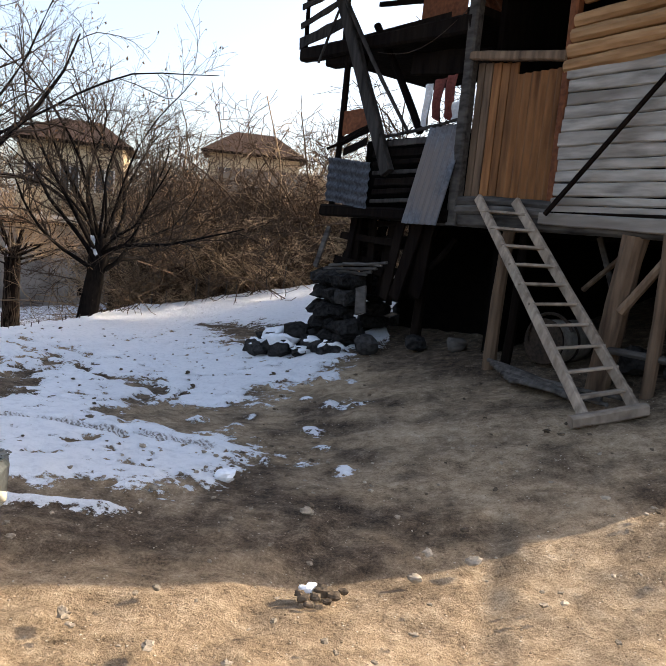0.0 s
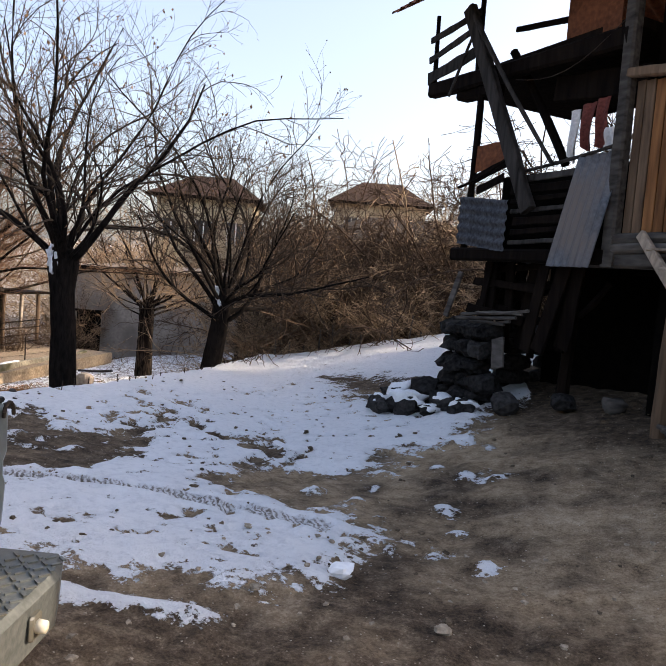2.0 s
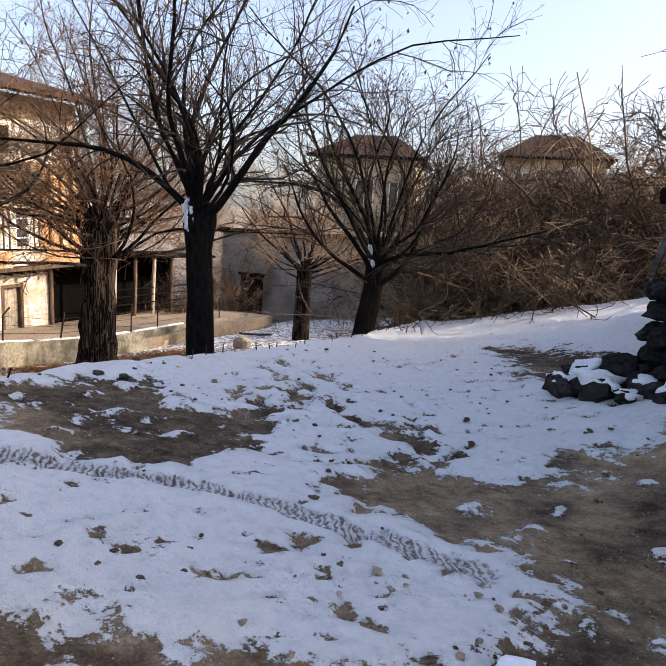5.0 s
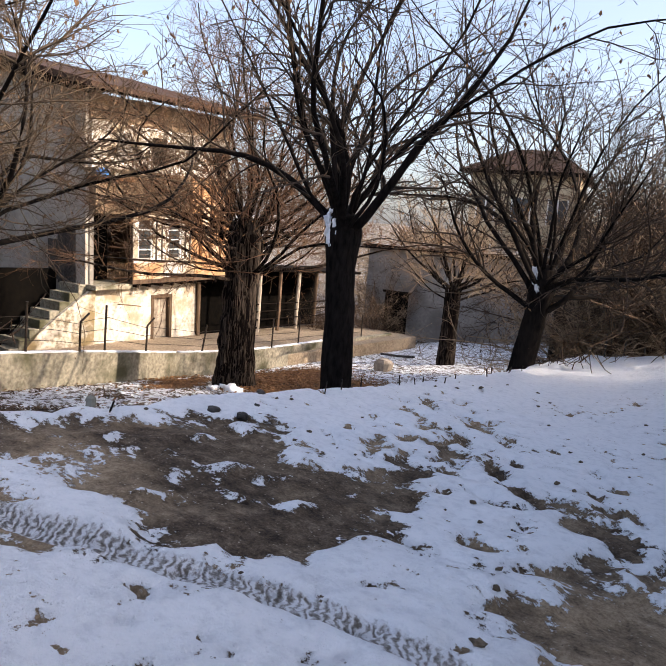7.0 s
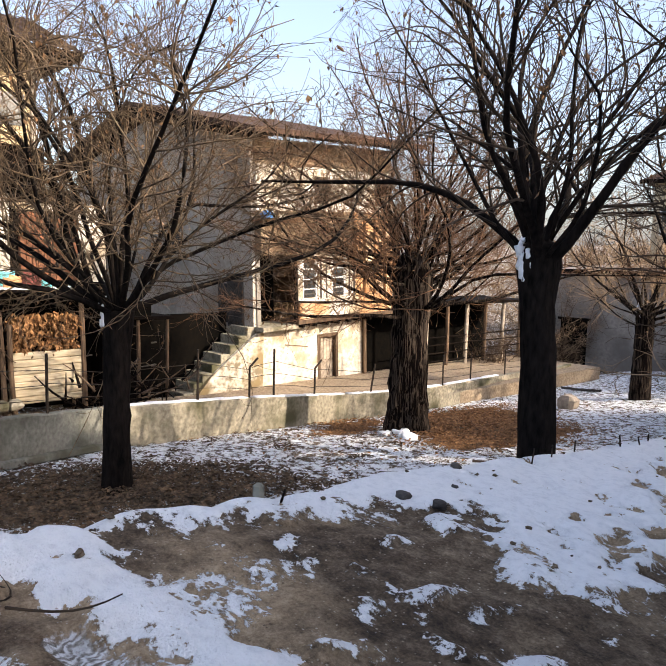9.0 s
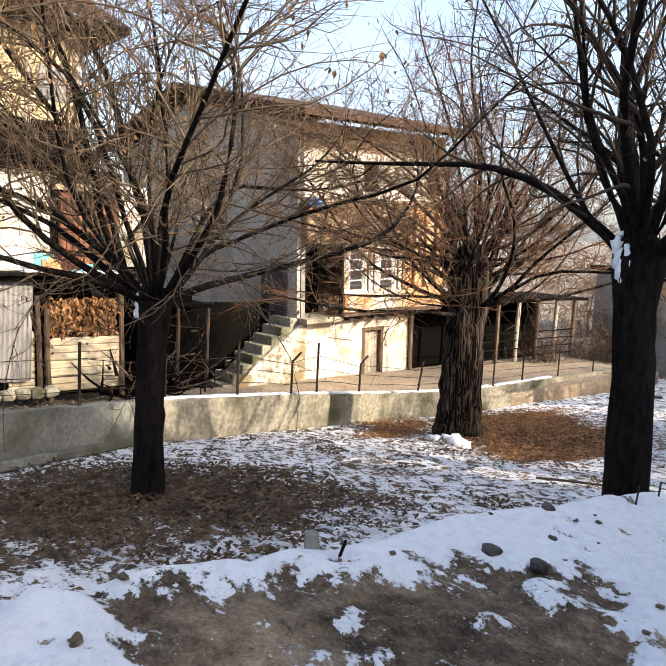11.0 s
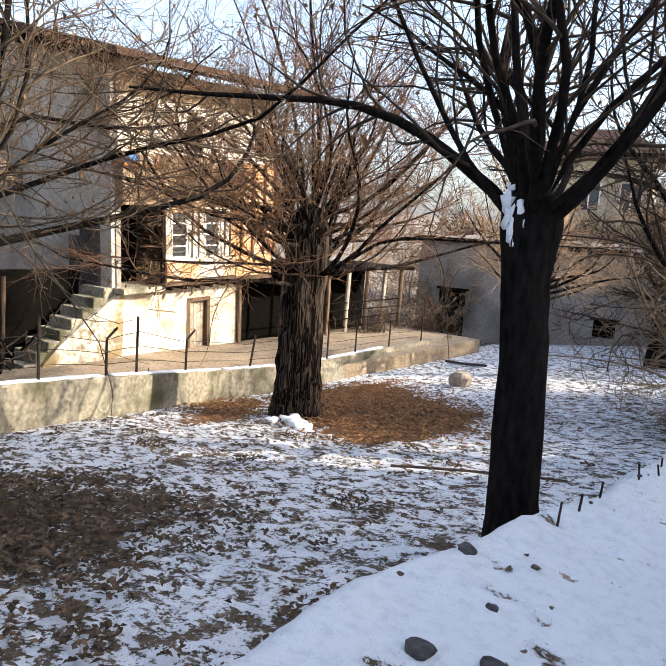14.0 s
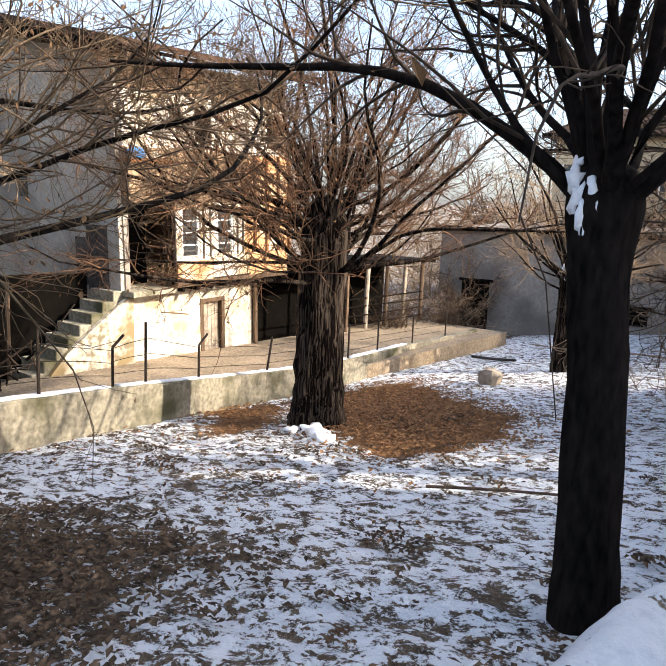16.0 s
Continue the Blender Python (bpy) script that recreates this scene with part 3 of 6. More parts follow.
    return np.clip(snow, 0, 1), np.clip(leaf, 0, 1), np.clip(damp_shade, 0, 1)


RUT = [(-4.5, 5.24), (-4.2, 5.30), (-3.4, 5.52), (-2.6, 5.83), (-2.0, 5.90), (-1.45, 5.88), (-0.9, 5.80)]


def rut_at(x, y):
    """Distance into the wheel rut that crosses the snow, positive inside."""
    return np.max([capsule(a, b, 0.088, x, y) for a, b in zip(RUT, RUT[1:])], axis=0)


def build_ground():
    def axis(lo, hi, step, far):
        mid = np.arange(lo, hi + step / 2, step)
        out = [1.0]
        while out[-1] < far:
            out.append(out[-1] * 1.45 + 0.5)
        out = np.array(out)
        return np.concatenate((lo - out[::-1], mid, hi + out))
    xs, ys = axis(-17.5, 4.5, 0.10, 2500), axis(-1.5, 31.0, 0.11, 2500)
    xs = np.concatenate((xs[xs < -6.2], np.arange(-6.2, 1.6, 0.048), xs[xs > 1.6]))
    ys = np.concatenate((ys[ys < 2.4], np.arange(2.4, 12.0, 0.052), ys[ys > 12.0]))
    X, Y = np.meshgrid(xs, ys)
    snow, leaf, damp_shade = cover_at(X, Y)
    k, d = bank(X, Y)
    near = (np.abs(X + 6) < 14) & (np.abs(Y - 14) < 20)
    Z = height(X, Y)
    Z = Z + near * (-0.03 + 0.018 * value_noise(X, Y, 1.1, 21) + 0.016 * value_noise(X, Y, 4.5, 22) + 0.012 * value_noise(X, Y, 8.0, 23))
    for a, b, r in (((-2.2, 3.3), (3.2, 4.0), 0.10), ((-2.6, 2.9), (2.8, 3.1), 0.09), ((-0.6, 2.2), (0.4, 4.6), 0.08), ((0.6, 2.0), (1.2, 4.4), 0.08)):
        Z = Z - 0.022 * soft_step(-0.08, 0.06, capsule(a, b, r, X, Y) + 0.04 * value_noise(X, Y, 5.0, 31))
    dent = np.zeros_like(Z)
    for fx, fy, way in STEPS:
        i0, i1 = np.searchsorted(xs, (fx - 0.35, fx + 0.35))
        j0, j1 = np.searchsorted(ys, (fy - 0.35, fy + 0.35))
        xx, yy = X[j0:j1, i0:i1] - fx, Y[j0:j1, i0:i1] - fy
        a, b = xx * math.cos(way) + yy * math.sin(way), -xx * math.sin(way) + yy * math.cos(way)
        dent[j0:j1, i0:i1] = np.maximum(dent[j0:j1, i0:i1], np.exp(-((a / 0.15) ** 2 + (b / 0.075) ** 2)))
    Z = Z - 0.03 * dent * (snow > 0.3)
    Z = Z + near * 0.045 * soft_step(0.35, 0.75, snow + 0.12 * value_noise(X, Y, 7.0, 24))
    rut = rut_at(X, Y)
    Z = Z - 0.035 * soft_step(-0.05, 0.05, rut) + 0.012 * soft_step(-0.14, -0.05, rut) * soft_step(0.02, -0.05, rut)
    nx, ny = len(xs), len(ys)
    idx = np.arange(nx * ny).reshape(ny, nx)
    faces = np.stack((idx[:-1, :-1], idx[:-1, 1:], idx[1:, 1:], idx[1:, :-1]), -1).reshape(-1, 4)
    me = bpy.data.meshes.new("ground")
    me.vertices.add(nx * ny)
    me.vertices.foreach_set("co", np.stack((X, Y, Z), -1).astype(np.float32).ravel())
    me.loops.add(faces.size)
    me.loops.foreach_set("vertex_index", faces.astype(np.int32).ravel())
    me.polygons.add(len(faces))
    me.polygons.foreach_set("loop_start", (np.arange(len(faces)) * 4).astype(np.int32))
    me.polygons.foreach_set("use_smooth", np.ones(len(faces), bool))
    me.update(calc_edges=True)
    layer = me.color_attributes.new("cover", "FLOAT_COLOR", "POINT")
    layer.data.foreach_set("color", np.stack((snow, leaf, damp_shade, np.clip(0.5 + 6.0 * rut, 0, 1)), -1).astype(np.float32).ravel())
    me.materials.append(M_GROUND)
    ob = new("ground", me)
    return tagged(ob, "frozen brown yard dirt partly covered with trampled snow", "ground", "", "structure")


build_ground()


# ---------------------------------------------------------------- trees
def tubes(paths, radii, sides):
    """Paths (n, k, 3) and radii (n, k) to the vertices and quads of n tubes."""
    n, k, _ = paths.shape
    tan = np.gradient(paths, axis=1)
    tan /= np.linalg.norm(tan, axis=2, keepdims=True) + 1e-9
    ref = np.where(np.abs(tan[..., 2:3]) > 0.9, np.array([1.0, 0, 0]), np.array([0, 0, 1.0]))
    u = np.cross(tan, ref)
    u /= np.linalg.norm(u, axis=2, keepdims=True) + 1e-9
    w = np.cross(tan, u)
    a = 2 * np.pi * np.arange(sides) / sides
    v = paths[:, :, None, :] + radii[:, :, None, None] * (np.cos(a)[None, None, :, None] * u[:, :, None, :] + np.sin(a)[None, None, :, None] * w[:, :, None, :])
    idx = np.arange(n * k * sides).reshape(n, k, sides)
    nxt = np.roll(idx, -1, axis=2)
    f = np.stack((idx[:, :-1], nxt[:, :-1], nxt[:, 1:], idx[:, 1:]), -1).reshape(-1, 4)
    return v.reshape(-1, 3), f


def quick_mesh(name, chunks, smooth=True):
    v = np.vstack([c[0] for c in chunks])
    base, fs = 0, []
    for c in chunks:
        fs.append(c[1] + base)
        base += len(c[0])
    f = np.vstack(fs)
    me = bpy.data.meshes.new(name)
    me.vertices.add(len(v))
    me.vertices.foreach_set("co", v.astype(np.float32).ravel())
    me.loops.add(f.size)
    me.loops.foreach_set("vertex_index", f.astype(np.int32).ravel())
    me.polygons.add(len(f))
    me.polygons.foreach_set("loop_start", (np.arange(len(f)) * f.shape[1]).astype(np.int32))
    me.polygons.foreach_set("use_smooth", np.full(len(f), smooth))
    me.update(calc_edges=True)
    return me


def grow(rs, starts, dirs, lengths, r0, r1, k, lift, crook, low=-1.0):
    """Curved branches: each bends upward by lift and wanders by crook."""
    n = len(starts)
    pts = np.zeros((n, k, 3))
    pts[:, 0] = starts
    d = dirs.copy()
    turn = rs.normal(0, 1, (n, 3))
    for i in range(1, k):
        turn = 0.6 * turn + rs.normal(0, 1, (n, 3))
        d = d + turn * crook + np.array([0, 0, 1.0]) * np.asarray(lift).reshape(-1, 1)
        d[:, 2] = np.maximum(d[:, 2], low)
        d /= np.linalg.norm(d, axis=1, keepdims=True)
        pts[:, i] = pts[:, i - 1] + d * (lengths / (k - 1))[:, None]
    t = np.linspace(0, 1, k)[None]
    rad = np.asarray(r0).reshape(-1, 1) * (1 - t) + np.asarray(r1).reshape(-1, 1) * t
    return pts, rad


def offshoots(rs, pts, rad, per, lo, hi, spread, ratio):
    """Starts, directions and girths of side branches along their parents."""
    n, k, _ = pts.shape
    t = rs.uniform(lo, hi, (n, per)) * (k - 1)
    i = np.minimum(t.astype(int), k - 2)
    fr = (t - i)[..., None]
    rows = np.arange(n)[:, None]
    p = pts[rows, i] * (1 - fr) + pts[rows, i + 1] * fr
    tan = pts[rows, i + 1] - pts[rows, i]
    tan /= np.linalg.norm(tan, axis=2, keepdims=True) + 1e-9
    side = rs.normal(0, 1, tan.shape)
    side -= tan * (side * tan).sum(2, keepdims=True)
    side /= np.linalg.norm(side, axis=2, keepdims=True) + 1e-9
    ang = rs.uniform(0.6, 1.25, (n, per, 1)) * spread
    d = tan * np.cos(ang) + side * np.sin(ang)
    r = rad[rows, i] * ratio
    return p.reshape(-1, 3), d.reshape(-1, 3), r.reshape(-1), (1 - t / (k - 1)).reshape(-1)


def leaves_mesh(name, rs, ends, count, size):
    """Small curled dry leaves that hang from the twigs."""
    p = ends[rs.randint(0, len(ends), count)] + rs.normal(0, 0.01, (count, 3))
    a = rs.uniform(0, 6.283, count)
    s = size * rs.uniform(0.6, 1.3, count)
    out = np.stack((np.cos(a), np.sin(a), np.zeros(count)), -1)
    bend = np.stack((-np.sin(a), np.cos(a), np.zeros(count)), -1)
    down = np.array([0, 0, -1.0]) + 0.5 * rs.normal(0, 1, (count, 3))
    down /= np.linalg.norm(down, axis=1, keepdims=True)
    w, h = s[:, None] * 0.30, s[:, None]
    v = np.stack((p, p + down * h * 0.45 + out * w + bend * w * 0.5, p + down * h, p + down * h * 0.5 - out * w + bend * w * 0.5), 1)
    idx = np.arange(count * 4).reshape(count, 4)
    return quick_mesh(name, [(v.reshape(-1, 3), idx)], False)


def trunk_mesh(name, rs, path, radii, sides=18, flute=0.10, cuts=26):
    """A thick trunk with flutes, knobs and a flared foot."""
    path = np.asarray(path, float)
    t = np.linspace(0, len(path) - 1, cuts)
    pts = np.stack([np.interp(t, np.arange(len(path)), path[:, c]) for c in range(3)], -1)
    r = np.interp(t, np.arange(len(path)), radii)
    a = 2 * np.pi * np.arange(sides) / sides
    ph = rs.uniform(0, 6.3, 6)
    k = 1 + flute * (0.5 * np.sin(3 * a + ph[0])[None] + 0.35 * np.sin(7 * a + ph[1])[None] + 0.5 * np.sin(5 * a[None] + ph[2] + 2.5 * t[:, None]) * 0.5) + flute * 0.55 * rs.normal(0, 0.5, (cuts, sides))
    v = pts[:, None, :] + (r[:, None] * k)[..., None] * np.stack((np.cos(a), np.sin(a), 0 * a), -1)[None]
    idx = np.arange(cuts * sides).reshape(cuts, sides)
    nx = np.roll(idx, -1, axis=1)
    f = np.stack((idx[:-1], nx[:-1], nx[1:], idx[1:]), -1).reshape(-1, 4)
    top = np.vstack((v[-1], pts[-1] + [0, 0, r[-1] * 0.25]))
    cap = np.array([(j, (j + 1) % sides, sides, sides) for j in range(sides)])
    me = bpy.data.meshes.new(name)
    verts = np.vstack((v.reshape(-1, 3), top))
    fl = [tuple(q) for q in f.tolist()] + [tuple(cuts * sides + i for i in q[:3]) for q in cap.tolist()]
    me.from_pydata(verts.tolist(), [], fl)
    me.update()
    me.polygons.foreach_set("use_smooth", [True] * len(me.polygons))
    return me


def tree(label, path, radii, seed, limbs=22, limb_len=3.2, rise=(0.35, 1.3), lift=0.10, subs=9, sub_len=1.2, twigs=6, twig_len=0.45, leaf_count=150, thick=0.045, flute=0.10,
         bark=None, twig_mat=None, spread=1.0, snow=True, low=0.0, aim=None, name="tree", crook=0.075, leaf_size=0.085, category="tree", fine=1.0, stout=0.013, crown_at=-1):
    """A pollarded tree: a stout trunk and long shoots that fan out of its head."""
    rs = np.random.RandomState(seed)
    base = np.array(path[0], float)
    rel = [tuple(np.array(p, float) - base) for p in path]
    root = thing(name, label, category, base)
    part("trunk", trunk_mesh("trunk", rs, rel, radii, flute=flute), bark or M_BARK, root)
    head, hr = np.array(rel[crown_at]), radii[crown_at]
    az = 2 * np.pi * (np.arange(limbs) + rs.uniform(-0.4, 0.4, limbs)) * 0.381966
    el = rs.uniform(rise[0], rise[1], limbs)
    d = np.stack((np.cos(az) * np.cos(el), np.sin(az) * np.cos(el), np.sin(el)), -1)
    if aim is not None:
        d = d + np.array(aim) * rs.uniform(0.2, 1.0, (limbs, 1))
        d /= np.linalg.norm(d, axis=1, keepdims=True)
    starts = head + np.stack((np.cos(az), np.sin(az), 0 * az), -1) * hr * 0.55 * np.cos(el)[:, None] + np.array([0, 0, -1.0]) * (rs.uniform(0, 1, limbs) * (0.3 * hr + low))[:, None]
    ln = limb_len * rs.uniform(0.6, 1.1, limbs)
    r0 = thick * rs.uniform(0.5, 1.25, limbs)
    p1, r1 = grow(rs, starts, d, ln, r0, r0 * 0.22, 12, lift * rs.uniform(0.2, 1.6, limbs), crook, 0.02)
    s2, d2, g2, left = offshoots(rs, p1, r1, subs, 0.15, 0.98, 0.62 * spread, 0.55)
    l2 = sub_len * rs.uniform(0.45, 1.15, len(s2)) * (0.45 + 0.75 * left)
    p2, r2 = grow(rs, s2, d2, l2, np.minimum(g2, stout), np.full(len(s2), 0.0035 * fine), 8, 0.08 * rs.uniform(0, 1.6, len(s2)), crook * 1.7)
    s3, d3, g3, left3 = offshoots(rs, p2, r2, twigs, 0.12, 1.0, 0.75, 0.6)
    l3 = twig_len * rs.uniform(0.35, 1.25, len(s3))
    p3, r3 = grow(rs, s3, d3, l3, np.minimum(g3, 0.0065 * fine), np.full(len(s3), 0.0026 * fine), 4, 0.05 * rs.uniform(0, 2, len(s3)), 0.20)
    part("crown", quick_mesh("crown", [tubes(p1, r1, 7)]), bark or M_BARK, root)
    part("twig_mass", quick_mesh("twig_mass", [tubes(p2, r2, 4), tubes(p3, r3, 3)]), twig_mat or M_TWIG, root)
    if leaf_count:
        part("dry_leaves", leaves_mesh("dry_leaves", rs, p3[:, -1], leaf_count, leaf_size), M_LEAF, root, "curled brown leaves that stayed on the twigs")
    if snow:
        for j in range(3):
            sh = Shape()
            a = -2.15 + 0.22 * j + rs.uniform(-0.1, 0.1)
            sh.rock((head[0] + math.cos(a) * hr * 0.93, head[1] + math.sin(a) * hr * 0.93, head[2] + 0.10 - 0.12 * j), (0.085 - 0.015 * j, 0.07, 0.15), seed + j, 6, 9, 0.7)
            part("snow_lump", sh, M_SNOW, root, "small lump of snow in the fork", True)
    return root


GZ = ground_at
first = tree("black-barked pollarded tree at the edge of the bank", [(-5.82, 10.72, GZ(-5.82, 10.72) - 0.1), (-5.86, 10.73, -0.6), (-5.91, 10.75, 0.5), (-5.97, 10.76, 1.12), (-5.98, 10.77, 1.50), (-5.98, 10.78, 1.66), (-5.99, 10.78, 1.74)], [0.24, 0.188, 0.172, 0.185, 0.225, 0.18, 0.07], 11, crown_at=-3,
     limbs=20, limb_len=4.9, rise=(0.42, 1.4), lift=0.045, subs=12, sub_len=2.4, twigs=9, twig_len=0.5, leaf_count=900, leaf_size=0.055, thick=0.054, crook=0.095, fine=0.7, stout=0.017)
tree("stout old pollarded tree with furrowed bark beside the concrete wall", [(-12.35, 16.05, GZ(-12.35, 16.05) - 0.1), (-12.35, 16.05, -1.7), (-12.38, 16.1, -0.2), (-12.4, 16.15, 1.0), (-12.4, 16.15, 1.6)], [0.52, 0.43, 0.36, 0.42, 0.30], 12,
     limbs=64, limb_len=5.2, rise=(-0.35, 1.5), lift=0.05, subs=16, sub_len=1.7, twigs=10, twig_len=0.5, leaf_count=1600, leaf_size=0.06, crook=0.10, thick=0.042, flute=0.22, bark=M_BARK_LIGHT, twig_mat=M_TWIG_RED, low=1.4)
tree("slender pollarded tree in the lower garden", [(-10.27, 8.17, GZ(-10.27, 8.17) - 0.1), (-10.29, 8.17, -0.9), (-10.28, 8.18, 0.1), (-10.26, 8.2, 0.75)], [0.21, 0.165, 0.155, 0.19], 13,
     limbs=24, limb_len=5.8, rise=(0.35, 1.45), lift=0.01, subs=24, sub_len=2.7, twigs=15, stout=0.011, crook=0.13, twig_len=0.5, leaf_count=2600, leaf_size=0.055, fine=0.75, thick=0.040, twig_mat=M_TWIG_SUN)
tree("leaning pollarded tree with forked trunk behind the bank", [(-5.30, 15.55, GZ(-5.30, 15.55) - 0.1), (-5.17, 15.4, -0.6), (-4.98, 15.25, 0.4), (-4.87, 15.12, 1.0), (-4.84, 15.1, 1.16), (-4.83, 15.09, 1.24)], [0.27, 0.22, 0.19, 0.23, 0.18, 0.07], 14, crown_at=-3,
     limbs=19, limb_len=4.6, rise=(0.15, 1.4), lift=0.065, subs=15, sub_len=2.3, twigs=11, twig_len=0.5, leaf_count=900, leaf_size=0.06, thick=0.048, crook=0.10, stout=0.015, aim=(0.15, 0, 0.1), low=0.5)
tree("bare tree near the end of the garden wall", [(-11.4, 25.7, GZ(-11.4, 25.7) - 0.1), (-11.4, 25.7, -1.2), (-11.4, 25.7, 0.1)], [0.33, 0.27, 0.27], 15,
     limbs=26, limb_len=4.0, rise=(0.05, 1.3), lift=0.05, subs=13, sub_len=1.5, twigs=9, leaf_count=80, thick=0.05, bark=M_BARK_LIGHT, twig_mat=M_BRUSH, low=0.5)
tree("short pollarded stub of a tree in the snowy garden", [(-8.8, 29.6, GZ(-8.8, 29.6) - 0.1), (-8.8, 29.6, -1.3), (-8.8, 29.6, -0.2)], [0.34, 0.30, 0.28], 16,
     limbs=26, limb_len=3.6, rise=(-0.2, 1.3), lift=0.05, subs=13, sub_len=1.3, twigs=8, leaf_count=60, thick=0.045, twig_mat=M_TWIG)
for k, (dx, dy, z, sx, sy, sz) in enumerate(((-0.16, -0.125, 1.26, 0.07, 0.05, 0.07), (-0.11, -0.165, 1.33, 0.055, 0.05, 0.10), (-0.08, -0.185, 1.44, 0.075, 0.055, 0.09), (-0.09, -0.185, 1.54, 0.065, 0.055, 0.11), (-0.22, -0.10, 1.72, 0.06, 0.05, 0.06))):
    part("snow_patch", Shape().rock((-5.89 + dx + 5.82, 10.77 + dy - 10.72, z - first.matrix_basis.translation.z), (sx, sy, sz), 60 + k, 7, 12, 0.5), M_SNOW, first, "snow stuck to the bark", True)


# ---------------------------------------------------------------- the timber barn
BARN_TURN = math.degrees(math.atan2(-0.8, 0.6))
barn = thing("barn", "weathered timber barn on posts over a dark open stable", "barn", (-0.1, 10.6, 0), BARN_TURN)
BM = pose(-0.1, 10.6, 0, 0, 0, BARN_TURN)


def barn_ground(s, w):
    p = BM @ Vector((s, w, 0))
    return ground_at(p.x, p.y)


def bpart(name, shape, material, label="", smooth=False, parent=None):
    return part(name, shape, material, parent or barn, label, smooth)


brnd = random.Random(3)
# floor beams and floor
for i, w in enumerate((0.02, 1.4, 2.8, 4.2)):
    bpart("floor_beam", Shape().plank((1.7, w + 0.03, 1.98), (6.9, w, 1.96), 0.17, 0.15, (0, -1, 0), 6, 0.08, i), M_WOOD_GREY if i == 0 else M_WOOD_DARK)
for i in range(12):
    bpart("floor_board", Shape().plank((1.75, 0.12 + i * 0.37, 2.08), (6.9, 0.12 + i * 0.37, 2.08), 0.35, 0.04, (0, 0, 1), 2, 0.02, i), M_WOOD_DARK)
# ends of the floor logs under the door
for i in range(2):
    bpart("sill_log", Shape().log((2.55, -0.03, 2.09 + 0.1 * i), (3.9, -0.02, 2.07 + 0.09 * i), 0.055, 0.05, 8, 5, 0.12, 0.02, i), M_WOOD_GREY)
# corner post of the door and its neighbours
bpart("door_post", Shape().plank((2.53, -0.02, 1.9), (2.50, 0.0, 5.3), 0.15, 0.13, (0, -1, 0), 8, 0.05, 1), M_WOOD_GREY, "tall grey squared post")
bpart("door_post", Shape().plank((3.87, 0.02, 2.0), (3.84, 0.02, 5.2), 0.10, 0.12, (0, -1, 0), 6, 0.06, 2), M_RUST, "reddish brown post")
bpart("lintel", Shape().plank((2.55, -0.04, 3.84), (3.86, -0.03, 3.66), 0.10, 0.09, (0, -1, 0), 5, 0.08, 3), M_WOOD_POST)
door = bpart("door", Shape().plank((2.62, 0.10, 2.95), (3.82, 0.10, 2.88), 0.09, 0.03, (0, -1, 0), 3, 0.03, 4), M_WOOD_DARK, "brown board door closed with a corrugated rusty sheet")
edge = [2.60, 2.71, 2.83, 2.96, 3.08, 3.20]
for i in range(5):
    a, b = edge[i], edge[i + 1]
    top = 3.76 - 0.12 * (a - 2.6)
    bpart("door_board", Shape().plank(((a + b) / 2, 0.045, 2.16), ((a + b) / 2 - 0.005, 0.045, top), b - a - 0.012, 0.03, (0, -1, 0), 5, 0.03, i), M_WOOD_POST if i < 2 else M_WOOD_BROWN, parent=door)
bpart("door_sheet", Shape().sheet((3.19, 0.03, 2.15), (1, 0, 0), (-0.005, 0, 1), 0.64, 1.42, 6, 0.017), M_WOOD_BROWN, "corrugated sheet rusted to brown", True, door)
# wall of split logs: whitewashed planks below, fresh orange logs above
z, i = 2.06, 0
while z < 3.45:
    h = brnd.uniform(0.085, 0.155)
    end = 6.95 + brnd.uniform(-0.05, 0.05)
    x = 3.90 + brnd.uniform(-0.02, 0.03)
    bpart("wall_plank", Shape().plank((x, -0.01 + brnd.uniform(-0.012, 0.012), z + h / 2), (end, brnd.uniform(-0.015, 0.01), z + h / 2 + brnd.uniform(-0.015, 0.025)), h - 0.005, 0.07, (0, -1, 0), 14, 0.11, i), M_PLANK)
    z, i = z + h, i + 1
for j in range(4):
    bpart("wall_log", Shape().log((3.84 + 0.02 * j, 0.0, 3.56 + j * 0.145), (7.1, 0.0, 3.70 + j * 0.15), 0.075, 0.07, 10, 9, 0.07, 0.02, j + 4), M_LOG_ORANGE)
bpart("wall_log", Shape().log((3.9, 0.1, 4.25), (7.1, 0.05, 4.52), 0.07, 0.06, 10, 7, 0.07, 0.02, 9), M_LOG_ORANGE)
bpart("wall_log", Shape().log((3.9, 0.15, 4.55), (7.1, 0.15, 4.85), 0.07, 0.06, 10, 7, 0.07, 0.02, 10), M_WOOD_DARK)
bpart("wall_foot_plank", Shape().plank((3.8, -0.06, 2.02), (6.95, -0.05, 1.97), 0.13, 0.06, (0, -1, 0), 8, 0.12, 77), M_PLANK)
bpart("corner_board", Shape().plank((6.95, -0.04, 1.9), (6.98, -0.04, 5.0), 0.12, 0.05, (0, -1, 0), 6, 0.05, 78), M_WOOD_POST)
bpart("leaning_pole", Shape().log((3.93, -0.16, 2.06), (5.75, -0.09, 4.2), 0.028, 0.022, 7, 5, 0.06, 0.02, 1), M_WOOD_DARK, "thin dark pole leaning on the wall")
